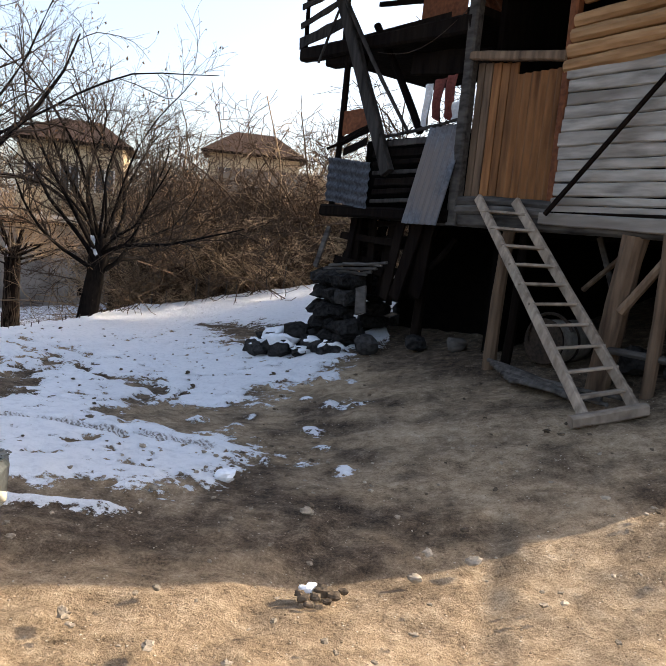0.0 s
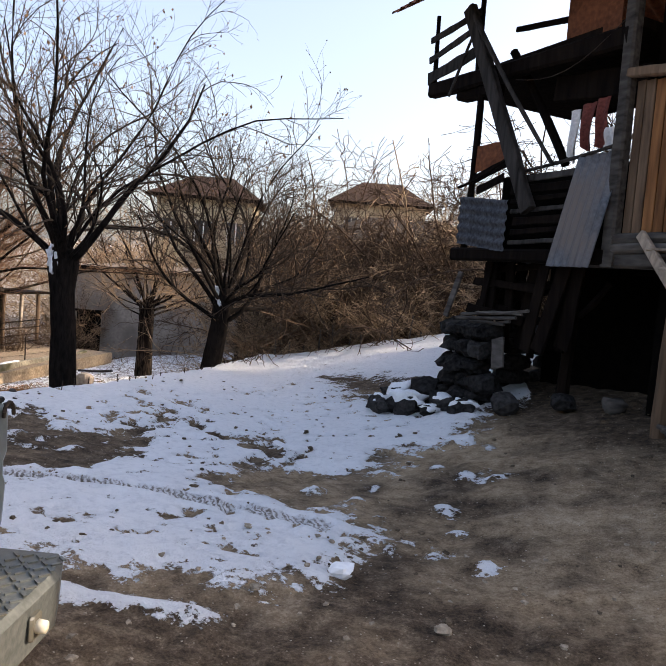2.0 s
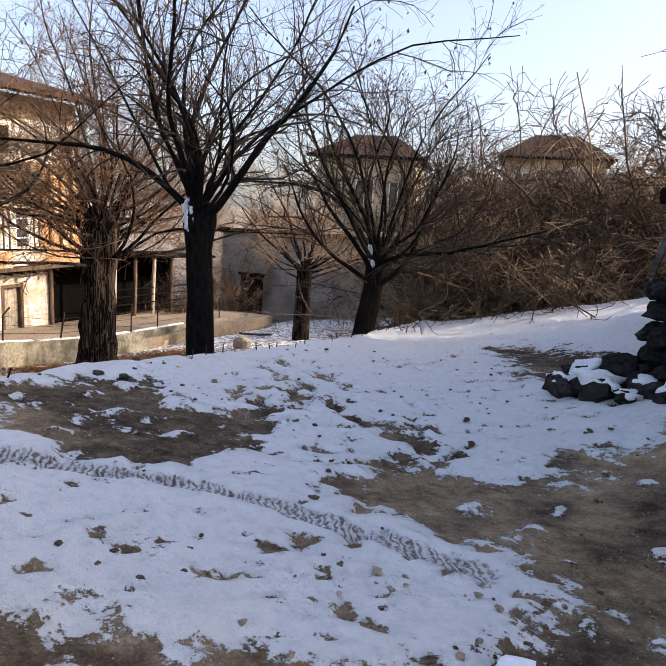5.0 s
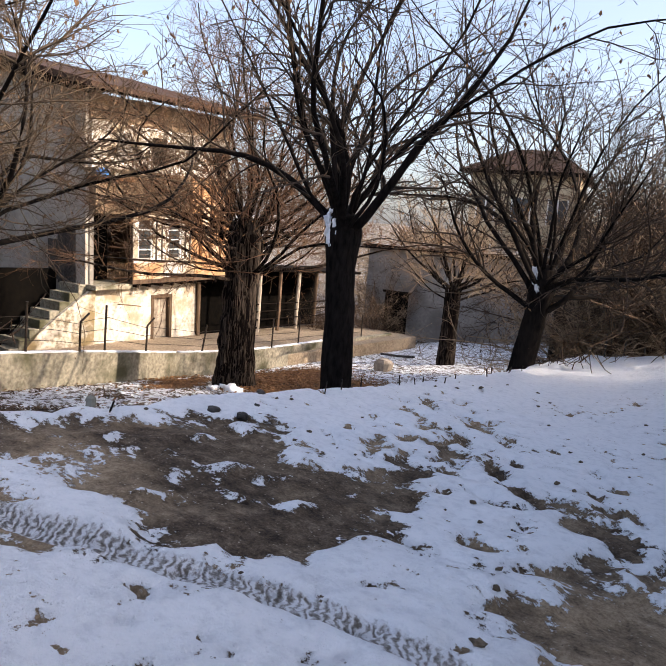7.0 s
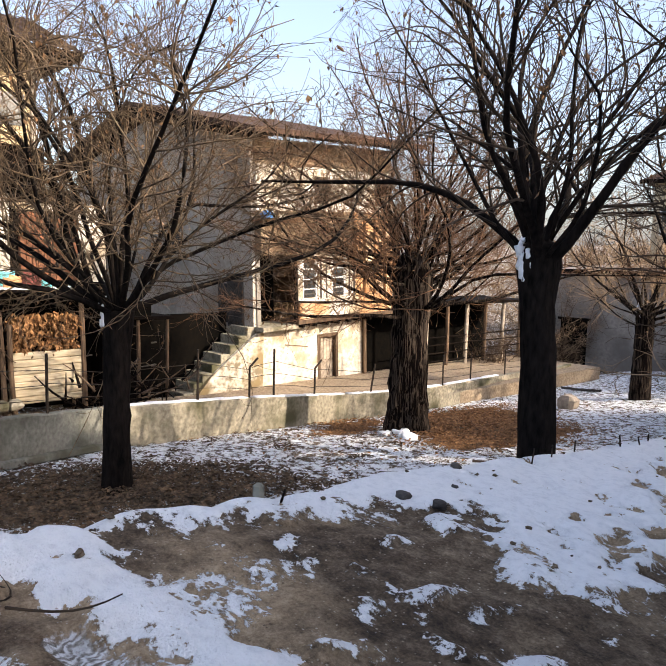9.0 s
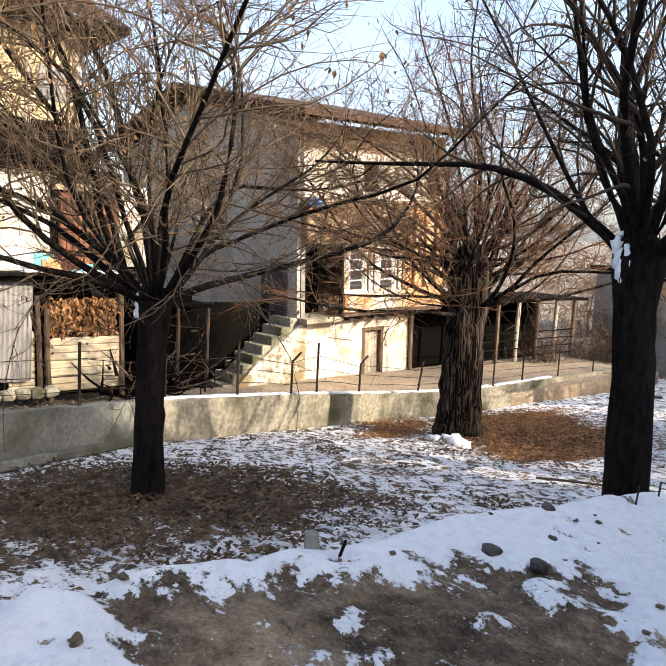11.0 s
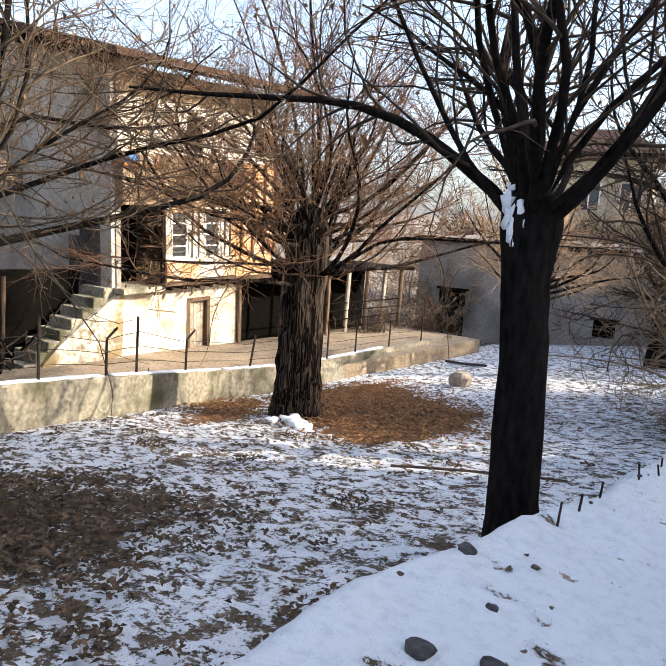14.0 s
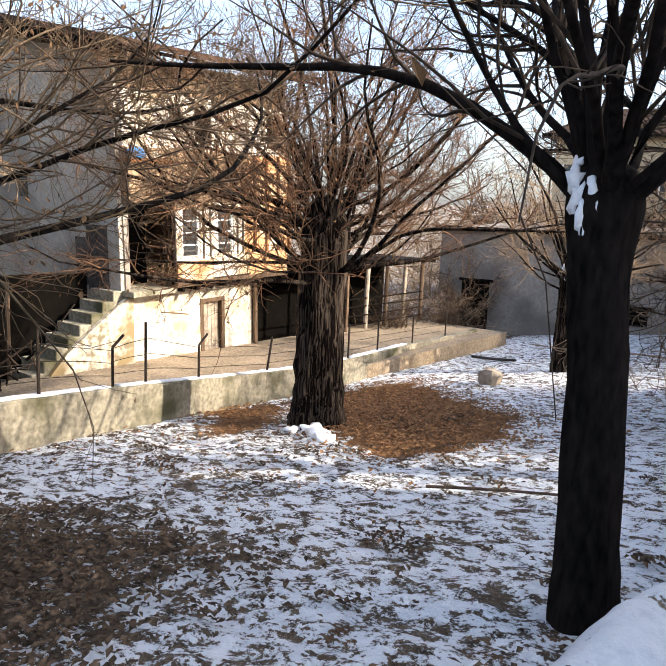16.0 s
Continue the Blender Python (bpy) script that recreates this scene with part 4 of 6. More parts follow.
# closed sides, back and loft
bpart("side_wall", Shape().box((6.95, 2.3, 3.55), (0.1, 4.3, 3.1)), M_WOOD_GREY)
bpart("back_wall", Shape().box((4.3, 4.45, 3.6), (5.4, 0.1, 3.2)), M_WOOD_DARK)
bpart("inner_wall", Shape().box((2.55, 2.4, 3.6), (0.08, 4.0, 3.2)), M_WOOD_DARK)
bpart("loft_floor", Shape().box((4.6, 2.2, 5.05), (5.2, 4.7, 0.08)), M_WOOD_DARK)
# stable walls in near-black: the stable's shade is in their colour
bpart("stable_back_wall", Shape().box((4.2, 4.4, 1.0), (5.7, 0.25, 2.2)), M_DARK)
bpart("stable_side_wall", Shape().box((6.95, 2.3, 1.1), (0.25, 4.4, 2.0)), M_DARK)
# roof, out of view; its size is set by the yard's shadow edge
roof = bpart("roof", Shape().plank((-0.9, 2.0, 7.0), (7.2, 2.0, 7.0), 0.12, 0.12, (0, 0, 1), 2, 0.02), M_WOOD_DARK, "unseen low sheet-metal gable roof")
for sgn in (-1, 1):
    up = Vector((0, -sgn * 2.75, 1.75))
    bpart("roof_slope", Shape().sheet((-0.9, 2.0 + sgn * 2.85, 5.2), (1, 0, 0), up, 8.1, up.length, 40, 0.02), M_RUST, "", True, roof)
# stable posts
for k, (s0, s1, w, r, m) in enumerate(((3.28, 3.34, 0.05, 0.075, M_WOOD_POST), (3.42, 3.47, 0.15, 0.06, M_WOOD_DARK), (5.21, 5.20, -0.02, 0.062, M_WOOD_POST), (6.9, 6.9, 0.0, 0.08, M_WOOD_POST), (1.55, 1.6, 0.5, 0.08, M_WOOD_DARK), (2.2, 2.2, 2.6, 0.09, M_WOOD_DARK))):
    bpart("post", Shape().log((s0, w, barn_ground(s0, w) - 0.1), (s1, w, 1.95), r, r * 0.9, 9, 6, 0.08, 0.02, k), m)
fork = bpart("forked_post", Shape().log((4.66, 0.05, barn_ground(4.66, 0.05) - 0.1), (4.84, 0.05, 1.9), 0.115, 0.135, 10, 7, 0.09, 0.02, 30), M_WOOD_POST, "thick forked post with braces")
bpart("brace", Shape().log((4.82, 0.0, 1.18), (5.30, 0.02, 1.86), 0.05, 0.045, 8, 4, 0.06, 0, 31), M_WOOD_POST, parent=fork)
bpart("brace", Shape().log((4.2, 0.45, 1.88), (4.66, 0.35, 1.0), 0.035, 0.03, 7, 4, 0.06, 0, 32), M_WOOD_GREY, parent=fork)
bpart("brace", Shape().log((4.22, 0.25, 1.33), (4.78, 0.3, 1.9), 0.03, 0.03, 7, 4, 0.06, 0, 33), M_WOOD_POST, parent=fork)
bpart("stable_rail", Shape().log((4.7, -0.02, 0.80), (6.9, 0.0, 0.78), 0.035, 0.03, 8, 6, 0.08, 0.02, 34), M_WOOD_GREY)
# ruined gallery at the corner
# most gallery timber is near-black: the corner's shade sits in its colour
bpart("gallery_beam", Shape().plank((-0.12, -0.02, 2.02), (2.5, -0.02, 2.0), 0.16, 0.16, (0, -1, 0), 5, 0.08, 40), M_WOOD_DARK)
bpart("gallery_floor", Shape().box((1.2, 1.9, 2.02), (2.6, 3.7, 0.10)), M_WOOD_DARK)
# back sheet added to stop sun through the gallery, near-black as shade
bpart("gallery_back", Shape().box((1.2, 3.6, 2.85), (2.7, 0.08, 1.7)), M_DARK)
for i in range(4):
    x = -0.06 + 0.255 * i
    bpart("torn_sheet", Shape().sheet((x, -0.05 - 0.02 * i, 2.16 - 0.03 * i), (0, 0.02, 1), (1, 0, -0.08), 0.62, 0.26, 5, 0.014), M_TIN_DARK, "", True)
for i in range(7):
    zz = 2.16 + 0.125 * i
    bpart("gallery_plank", Shape().plank((0.98 + brnd.uniform(-0.05, 0.05), -0.03, zz), (1.92 + brnd.uniform(-0.03, 0.1), -0.03, zz + brnd.uniform(-0.01, 0.04)), brnd.uniform(0.05, 0.10), 0.03, (0, -1, 0.15), 5, 0.14, i), M_WOOD_SHADED if i % 3 == 0 else M_WOOD_DARK)
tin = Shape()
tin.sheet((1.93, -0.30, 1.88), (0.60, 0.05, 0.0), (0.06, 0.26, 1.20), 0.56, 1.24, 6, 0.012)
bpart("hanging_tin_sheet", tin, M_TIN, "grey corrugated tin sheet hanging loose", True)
bpart("gallery_rail", Shape().log((0.92, -0.06, 2.98), (2.5, -0.05, 3.14), 0.022, 0.02, 6, 6, 0.15, 0.02, 50), M_WOOD_SHADED)
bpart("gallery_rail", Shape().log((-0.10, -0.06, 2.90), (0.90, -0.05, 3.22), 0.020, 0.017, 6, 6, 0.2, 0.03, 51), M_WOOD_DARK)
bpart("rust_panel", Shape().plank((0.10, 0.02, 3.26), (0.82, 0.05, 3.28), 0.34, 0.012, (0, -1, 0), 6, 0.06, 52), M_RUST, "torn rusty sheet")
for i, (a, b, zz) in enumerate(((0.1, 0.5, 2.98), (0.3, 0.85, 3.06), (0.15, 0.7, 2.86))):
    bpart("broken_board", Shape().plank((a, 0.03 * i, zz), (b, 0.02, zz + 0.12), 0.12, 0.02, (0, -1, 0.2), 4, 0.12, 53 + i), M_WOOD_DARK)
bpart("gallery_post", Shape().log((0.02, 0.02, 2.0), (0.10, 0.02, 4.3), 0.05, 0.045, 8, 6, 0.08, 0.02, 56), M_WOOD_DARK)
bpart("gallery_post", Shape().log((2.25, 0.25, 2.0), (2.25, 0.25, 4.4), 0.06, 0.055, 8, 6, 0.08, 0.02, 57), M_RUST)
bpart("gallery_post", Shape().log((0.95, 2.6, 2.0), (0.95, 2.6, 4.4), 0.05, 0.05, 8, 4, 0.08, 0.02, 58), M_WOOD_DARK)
bpart("diagonal_beam", Shape().plank((0.02, -0.22, 5.15), (1.36, -0.12, 2.52), 0.19, 0.11, (0, -1, 0), 8, 0.07, 60), M_WOOD_SHADED, "heavy fallen squared beam")
bpart("diagonal_pole", Shape().log((0.22, -0.3, 5.0), (1.72, -0.15, 3.0), 0.03, 0.025, 7, 6, 0.08, 0.03, 61), M_WOOD_SHADED)
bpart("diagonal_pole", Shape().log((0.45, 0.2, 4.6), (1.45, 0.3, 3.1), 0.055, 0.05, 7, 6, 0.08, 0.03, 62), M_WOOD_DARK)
bpart("diagonal_pole", Shape().log((-0.22, 0.1, 5.1), (-0.10, -0.35, 4.05), 0.022, 0.02, 6, 4, 0.08, 0.02, 63), M_WOOD_SHADED)
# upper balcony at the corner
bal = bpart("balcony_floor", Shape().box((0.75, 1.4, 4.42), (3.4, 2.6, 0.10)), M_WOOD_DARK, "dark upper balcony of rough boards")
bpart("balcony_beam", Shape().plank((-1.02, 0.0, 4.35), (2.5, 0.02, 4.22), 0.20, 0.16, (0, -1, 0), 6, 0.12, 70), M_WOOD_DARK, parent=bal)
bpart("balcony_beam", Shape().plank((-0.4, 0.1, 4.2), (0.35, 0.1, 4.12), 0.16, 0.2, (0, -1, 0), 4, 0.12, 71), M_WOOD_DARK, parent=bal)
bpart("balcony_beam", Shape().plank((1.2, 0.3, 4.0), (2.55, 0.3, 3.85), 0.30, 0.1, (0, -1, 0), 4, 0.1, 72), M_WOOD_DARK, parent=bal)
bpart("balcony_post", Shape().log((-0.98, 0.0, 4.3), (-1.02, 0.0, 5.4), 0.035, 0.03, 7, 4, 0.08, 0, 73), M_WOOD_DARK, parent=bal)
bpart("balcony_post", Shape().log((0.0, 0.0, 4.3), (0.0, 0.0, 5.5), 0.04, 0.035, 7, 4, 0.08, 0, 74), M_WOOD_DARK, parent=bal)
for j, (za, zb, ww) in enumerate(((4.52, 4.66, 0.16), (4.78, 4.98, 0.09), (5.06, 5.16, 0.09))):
    bpart("balcony_rail", Shape().plank((-1.08, -0.05, za), (0.05, -0.05, zb), ww, 0.03, (0, -1, 0), 5, 0.12, 75 + j), M_WOOD_SHADED, parent=bal)
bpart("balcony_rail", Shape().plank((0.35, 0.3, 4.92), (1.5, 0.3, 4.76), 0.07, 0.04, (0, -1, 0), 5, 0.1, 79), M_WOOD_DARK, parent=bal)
bpart("rust_panel", Shape().plank((1.45, 0.12, 4.62), (2.25, 0.10, 4.62), 0.72, 0.012, (0, -1, 0), 6, 0.05, 80), M_RUST, "large rusty sheet on the balcony", parent=bal)
# stone corner pier, course by course
zz, row = -0.25, 0
while zz < 1.02:
    hh = brnd.uniform(0.09, 0.24)
    x = -0.16 + brnd.uniform(-0.03, 0.05)
    x_end = 0.66 - 0.12 * max(0, zz)
    while x < x_end:
        ww = brnd.uniform(0.14, 0.42)
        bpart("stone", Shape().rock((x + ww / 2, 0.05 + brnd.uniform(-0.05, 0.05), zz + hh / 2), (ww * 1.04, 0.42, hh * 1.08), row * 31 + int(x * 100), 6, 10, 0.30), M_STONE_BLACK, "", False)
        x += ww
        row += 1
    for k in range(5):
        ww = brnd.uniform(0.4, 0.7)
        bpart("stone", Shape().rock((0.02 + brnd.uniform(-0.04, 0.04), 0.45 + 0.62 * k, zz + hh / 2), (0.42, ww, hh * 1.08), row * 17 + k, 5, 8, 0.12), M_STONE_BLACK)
    zz += hh
for j in range(5):
    bpart("stacked_branch", Shape().log((-0.1 + 0.05 * j, -0.1 + 0.06 * j, 1.06 + 0.05 * j), (0.95 + 0.1 * j, 0.05, 1.16 + 0.05 * j), 0.03, 0.02, 6, 6, 0.2, 0.04, 90 + j), M_WOOD_GREY)
bpart("prop_board", Shape().plank((-0.05, -0.12, 1.18), (0.12, -0.05, 1.78), 0.10, 0.03, (0, -1, 0), 4, 0.1, 96), M_WOOD_GREY)
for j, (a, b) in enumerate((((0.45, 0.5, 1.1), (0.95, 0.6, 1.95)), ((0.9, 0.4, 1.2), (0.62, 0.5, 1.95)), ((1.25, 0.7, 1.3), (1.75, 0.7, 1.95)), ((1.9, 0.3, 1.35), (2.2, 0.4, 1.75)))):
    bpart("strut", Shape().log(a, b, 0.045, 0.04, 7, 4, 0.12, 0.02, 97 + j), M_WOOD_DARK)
# tangle of boards between the pier and the gallery floor, near-black for shade
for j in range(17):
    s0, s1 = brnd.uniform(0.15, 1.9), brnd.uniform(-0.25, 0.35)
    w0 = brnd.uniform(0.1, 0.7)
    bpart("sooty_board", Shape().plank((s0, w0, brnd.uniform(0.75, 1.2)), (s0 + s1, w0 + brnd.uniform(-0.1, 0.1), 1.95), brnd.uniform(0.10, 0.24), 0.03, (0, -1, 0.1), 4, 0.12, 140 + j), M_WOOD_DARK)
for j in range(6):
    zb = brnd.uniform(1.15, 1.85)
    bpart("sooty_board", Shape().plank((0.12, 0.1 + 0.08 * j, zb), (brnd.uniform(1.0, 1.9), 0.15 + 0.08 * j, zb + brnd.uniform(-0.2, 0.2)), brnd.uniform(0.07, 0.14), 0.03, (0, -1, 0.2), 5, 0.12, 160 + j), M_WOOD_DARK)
# near-black sheets added on the gallery side, in place of the interior's shade
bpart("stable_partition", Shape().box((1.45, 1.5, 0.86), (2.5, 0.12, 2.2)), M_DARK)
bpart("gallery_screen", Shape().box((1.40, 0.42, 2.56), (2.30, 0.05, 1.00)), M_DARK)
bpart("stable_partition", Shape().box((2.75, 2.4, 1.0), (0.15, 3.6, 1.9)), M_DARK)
bpart("leaning_slab", Shape().plank((0.98, -0.02, 0.62), (0.86, 0.05, 0.98), 0.20, 0.04, (0, -1, 0.2), 3, 0.08, 110), M_WOOD_GREY, "pale slab")

# laundry on a line
line = thing("clothes_line", "sagging line with red and white clothes under the balcony", "clothes line", (-0.1, 10.6, 0), BARN_TURN)
wire = Shape()
prev = None
for k in range(9):
    t = k / 8
    q = (0.85 + 1.65 * t, -0.06, 4.12 + 0.30 * t - 0.22 * math.sin(math.pi * t))
    if prev:
        wire.log(prev, q, 0.006, 0.006, 5, 1, 0.02)
    prev = q
part("wire", wire, M_IRON, line)


def cloth(s, ztop, wide, long, mat, seed, name):
    rs = random.Random(seed)
    sh = Shape()
    nx, nz = 8, 8
    for side in (0, 1):
        verts, faces = [], []
        for j in range(nz + 1):
            for i in range(nx + 1):
                u, v = i / nx, j / nz
                verts.append((s + wide * (u - 0.5) * (1 - 0.15 * v * math.sin(seed)), 0.25 + 0.03 * math.sin(9 * u + seed) * (0.4 + v) + 0.02 * math.sin(5 * v + seed) + side * 0.008, ztop - long * v * (1 - 0.10 * math.sin(3 * u + seed))))
        for j in range(nz):
            for i in range(nx):
                a = j * (nx + 1) + i
                q = (a, a + 1, a + nx + 2, a + nx + 1)
                faces.append(q if side else q[::-1])
        sh.add(verts, faces)
    part(name, sh, mat, line, "", True)


cloth(1.56, 3.70, 0.16, 0.58, M_CLOTH_WHITE, 1, "cloth")
cloth(1.76, 3.74, 0.22, 0.50, M_CLOTH_RED, 2, "cloth")
cloth(1.98, 3.76, 0.18, 0.50, M_CLOTH_RED, 3, "cloth")
cloth(2.12, 3.42, 0.14, 0.22, M_CLOTH_WHITE, 4, "cloth")

# ladder
lad_b = [Vector((2.30, 5.95, ground_at(2.30, 5.95) + 0.0)), Vector((2.76, 6.05, ground_at(2.76, 6.05) + 0.0))]
lad_t = [BM @ Vector((2.97, -0.12, 2.22)), BM @ Vector((3.50, -0.12, 2.19))]
ladder = thing("ladder", "home-made wooden ladder of pale boards leaning on the door sill", "ladder")
for a, b, sd in ((lad_b[0], lad_t[0], 1), (lad_b[1], lad_t[1], 2)):
    part("rail", Shape().plank(a, b, 0.10, 0.055, (-0.8, -0.6, 0), 8, 0.05, sd), M_LADDER, ladder)
for k in range(10):
    t = 0.075 + 0.094 * k
    a, b = lad_b[0].lerp(lad_t[0], t), lad_b[1].lerp(lad_t[1], t)
    d = (b - a).normalized() * 0.05
    part("rung", Shape().plank(a - d * 0.2, b + d, 0.095, 0.028, (0.1, 0.1, 1), 3, 0.10, 20 + k), M_LADDER, ladder)
single("threshold_beam", Shape().plank((2.12, 5.80, ground_at(2.2, 5.8) + 0.03), (2.80, 5.93, ground_at(2.8, 5.9) + 0.03), 0.10, 0.10, (0, 0, 1), 5, 0.10, 5), M_LADDER, "worn wooden beam lying at the foot of the ladder", "beam")

# things kept in the stable
q = BM @ Vector((3.80, 0.35, barn_ground(3.8, 0.35) + 0.28))
drum = thing("drum", "old round drum lying on its side under the ladder", "drum", q, BARN_TURN)
part("barrel", Shape().log((0, -0.06, 0), (0, 0.55, 0), 0.24, 0.24, 24, 3, 0.0), M_STEEL_OLD, drum, "", True)
for y in (-0.06, 0.24, 0.52):
    part("hoop", Shape().log((0, y - 0.015, 0), (0, y + 0.015, 0), 0.252, 0.252, 24, 1, 0.0), M_IRON, drum)
hose = Shape()
for k in range(14):
    a0, a1 = 0.5 + k * 0.2, 0.5 + (k + 1) * 0.2
    hose.log((0.10 + 0.30 * math.cos(a0), -0.1, 0.02 + 0.30 * math.sin(a0)), (0.10 + 0.30 * math.cos(a1), -0.1, 0.02 + 0.30 * math.sin(a1)), 0.018, 0.018, 6, 1, 0.0)
single("hoop_iron", hose, M_IRON, "bent iron hoop leaning beside the drum", "hoop", at=q, turn=BARN_TURN)
for k in range(7):
    a = BM @ Vector((3.35 + 0.10 * k, -0.05 - 0.06 * k, 0))
    b = BM @ Vector((4.55 + 0.12 * k, -0.35 - 0.10 * (k % 3), 0))
    a.z, b.z = ground_at(a.x, a.y) + 0.12 - 0.010 * k, ground_at(b.x, b.y) + 0.035
    single("pole", Shape().log(a, b, 0.028, 0.022, 7, 5, 0.1, 0.02, 60 + k), M_WOOD_GREY, "thin grey pole lying on the ground by the drum", "pole", group="poles under the ladder")
# near-black stone here puts the stable's shade into the stones' colour
for k, (s, w, sz) in enumerate(((4.75, 0.55, 0.30), (5.3, 0.5, 0.35), (5.85, 0.5, 0.4), (5.5, 1.0, 0.3), (1.75, 0.35, 0.22), (2.35, 0.5, 0.20), (1.2, -0.05, 0.25))):
    q = BM @ Vector((s, w, 0))
    q.z = ground_at(q.x, q.y) + sz * 0.35
    single("sack" if k % 2 else "stone", Shape().rock((0, 0, 0), (sz * 1.3, sz, sz * 0.95), 200 + k, 6, 10, 0.2), M_WOOD_GREY if k % 2 else M_STONE_BLACK, "dusty lump stored in the dark stable" if k % 2 else "rough field stone in the stable doorway", "sack" if k % 2 else "stone", at=q, smooth=bool(k % 2))

# snowy stones beside the corner
prnd = random.Random(8)
for k, (x, y, s) in enumerate(((-0.95, 10.35, 0.34), (-0.62, 10.15, 0.40), (-0.35, 10.5, 0.5), (-0.75, 10.75, 0.42), (-0.35, 10.95, 0.45), (-0.15, 10.05, 0.3), (0.1, 9.75, 0.26), (-1.05, 10.65, 0.26), (-0.3, 9.85, 0.22))):
    st = thing("stone", "dark stone capped with snow beside the barn corner", "stone", (x, y, ground_at(x, y) + s * 0.22), prnd.uniform(0, 360), "stones at the barn corner")
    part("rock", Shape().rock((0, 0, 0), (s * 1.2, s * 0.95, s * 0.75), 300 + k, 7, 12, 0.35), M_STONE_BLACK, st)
    if k not in (2, 4):
        part("snow_cap", Shape().rock((0.03, 0.02, s * 0.24), (s * 1.02, s * 0.72, s * 0.40), 320 + k, 7, 14, 0.5), M_SNOW, st, "", True)


# ---------------------------------------------------------------- garden wall, fence, small things of the garden
WALL = [(-9.2, 1.2), (-11.2, 4.2), (-12.75, 6.7), (-14.35, 9.75), (-14.95, 13.6), (-15.55, 17.2), (-15.72, 19.5), (-15.85, 21.6), (-16.45, 25.6), (-16.85, 31.2)]


def wall_top(i):
    x, y = WALL[i]
    return ground_at(x + 0.3, y) + (0.74 if y < 16 else 0.66)


for i in range(len(WALL) - 1):
    (x0, y0), (x1, y1) = WALL[i], WALL[i + 1]
    z0, z1 = wall_top(i), wall_top(i + 1)
    a, b = Vector((x0, y0, 0)), Vector((x1, y1, 0))
    ax = (b - a).normalized()
    sd = Vector((ax.y, -ax.x, 0))
    n = 10
    sh = Shape()
    rings = []
    for k in range(n + 1):
        o = a.lerp(b, k / n)
        zt = z0 + (z1 - z0) * k / n + 0.012 * math.sin(7.1 * o.y)
        zb = ground_at(o.x + 0.3, o.y) - 0.4
        w = 0.11 + 0.006 * math.sin(5 * o.y)
        rings.append([tuple(o + sd * w + Vector((0, 0, zb))), tuple(o + sd * w + Vector((0, 0, zt - 0.02))), tuple(o + sd * (w - 0.02) + Vector((0, 0, zt))), tuple(o - sd * (w - 0.02) + Vector((0, 0, zt))), tuple(o - sd * w + Vector((0, 0, zt - 0.02))), tuple(o - sd * w + Vector((0, 0, zb)))])
    sh.sweep(rings, lambda q: rings[q])
    name = "garden_wall_%d" % (i + 1)
    single(name, sh, M_CONC if i >= 3 else M_CONC_GREY, "low stained concrete garden wall with weathered top", "wall", "structure")
    if 2 < i < 8:
        sn = Shape()
        k0 = Vector((x0, y0, z0)).lerp(Vector((x1, y1, z1)), 0.04)
        k1 = Vector((x0, y0, z0)).lerp(Vector((x1, y1, z1)), 0.97)
        sn.plank(k0 + Vector((-0.02, 0, 0.015)), k1 + Vector((-0.02, 0, 0.015)), 0.17, 0.04, (0, 0, 1), 16, 0.25, i)
        single("snow_strip", sn, M_SNOW, "thin strip of snow on the wall's top", "snow", smooth=True)
p = Vector((-15.72, 17.95, ground_at(-15.3, 17.95) + 0.30))
single("wall_plate", Shape().box(p + Vector((0.165, 0, 0.04)), (0.03, 1.15, 0.62), Matrix.Rotation(radians(5), 3, "Z"), 0.01), M_SLATE, "dark grey plate set against the garden wall", "plate")
kerb = Shape().plank((-11.0, 4.4, ground_at(-10.8, 4.4) + 0.05), (-14.1, 9.7, ground_at(-13.9, 9.7) + 0.04), 0.12, 0.14, (0, 0, 1), 10, 0.1)
single("kerb", kerb, M_CONC_GREY, "low concrete kerb at the foot of the wall", "kerb", "structure")


def along_wall(y):
    for i in range(len(WALL) - 1):
        if WALL[i][1] <= y <= WALL[i + 1][1]:
            t = (y - WALL[i][1]) / (WALL[i + 1][1] - WALL[i][1])
            return Vector((WALL[i][0] + t * (WALL[i + 1][0] - WALL[i][0]), y, wall_top(i) + t * (wall_top(i + 1) - wall_top(i))))


fence = thing("wire_fence", "rusty wire fence with bent iron posts on the garden wall", "fence")
FY = [(6.9, 0.9, 0), (8.6, 1.0, 0), (10.4, 0.9, 1), (12.1, 1.1, 0), (13.6, 0.9, 1), (14.4, 1.15, 0), (15.9, 0.9, 1), (18.2, 0.8, 2), (20.0, 0.9, 0), (21.7, 0.95, 0), (23.5, 0.95, 0), (26.0, 0.9, 0), (28.5, 0.9, 0)]
tops = []
for y, h, bent in FY:
    q = along_wall(y)
    s = Shape()
    up = q + Vector((0, 0, h * 0.78 if bent == 1 else h))
    if bent == 2:
        up = up + Vector((0, 0.18, 0))
    s.plank(q - Vector((0, 0, 0.15)), up, 0.045, 0.04, (1, 0, 0), 3, 0.05, int(y))
    if bent == 1:
        s.plank(up, up + Vector((-0.02, 0.24, 0.19)), 0.045, 0.035, (1, 0, 0), 2, 0.05)
    part("iron_post", s, M_IRON, fence)
    tops.append((q, h))
for (qa, ha), (qb, hb) in zip(tops, tops[1:]):
    for f in (0.25, 0.5, 0.75):
        part("wire", Shape().log(qa + Vector((0, 0, ha * f)), qb + Vector((0, 0, hb * f - 0.03)), 0.007, 0.007, 5, 4, 0.1, 0.02), M_IRON, fence)

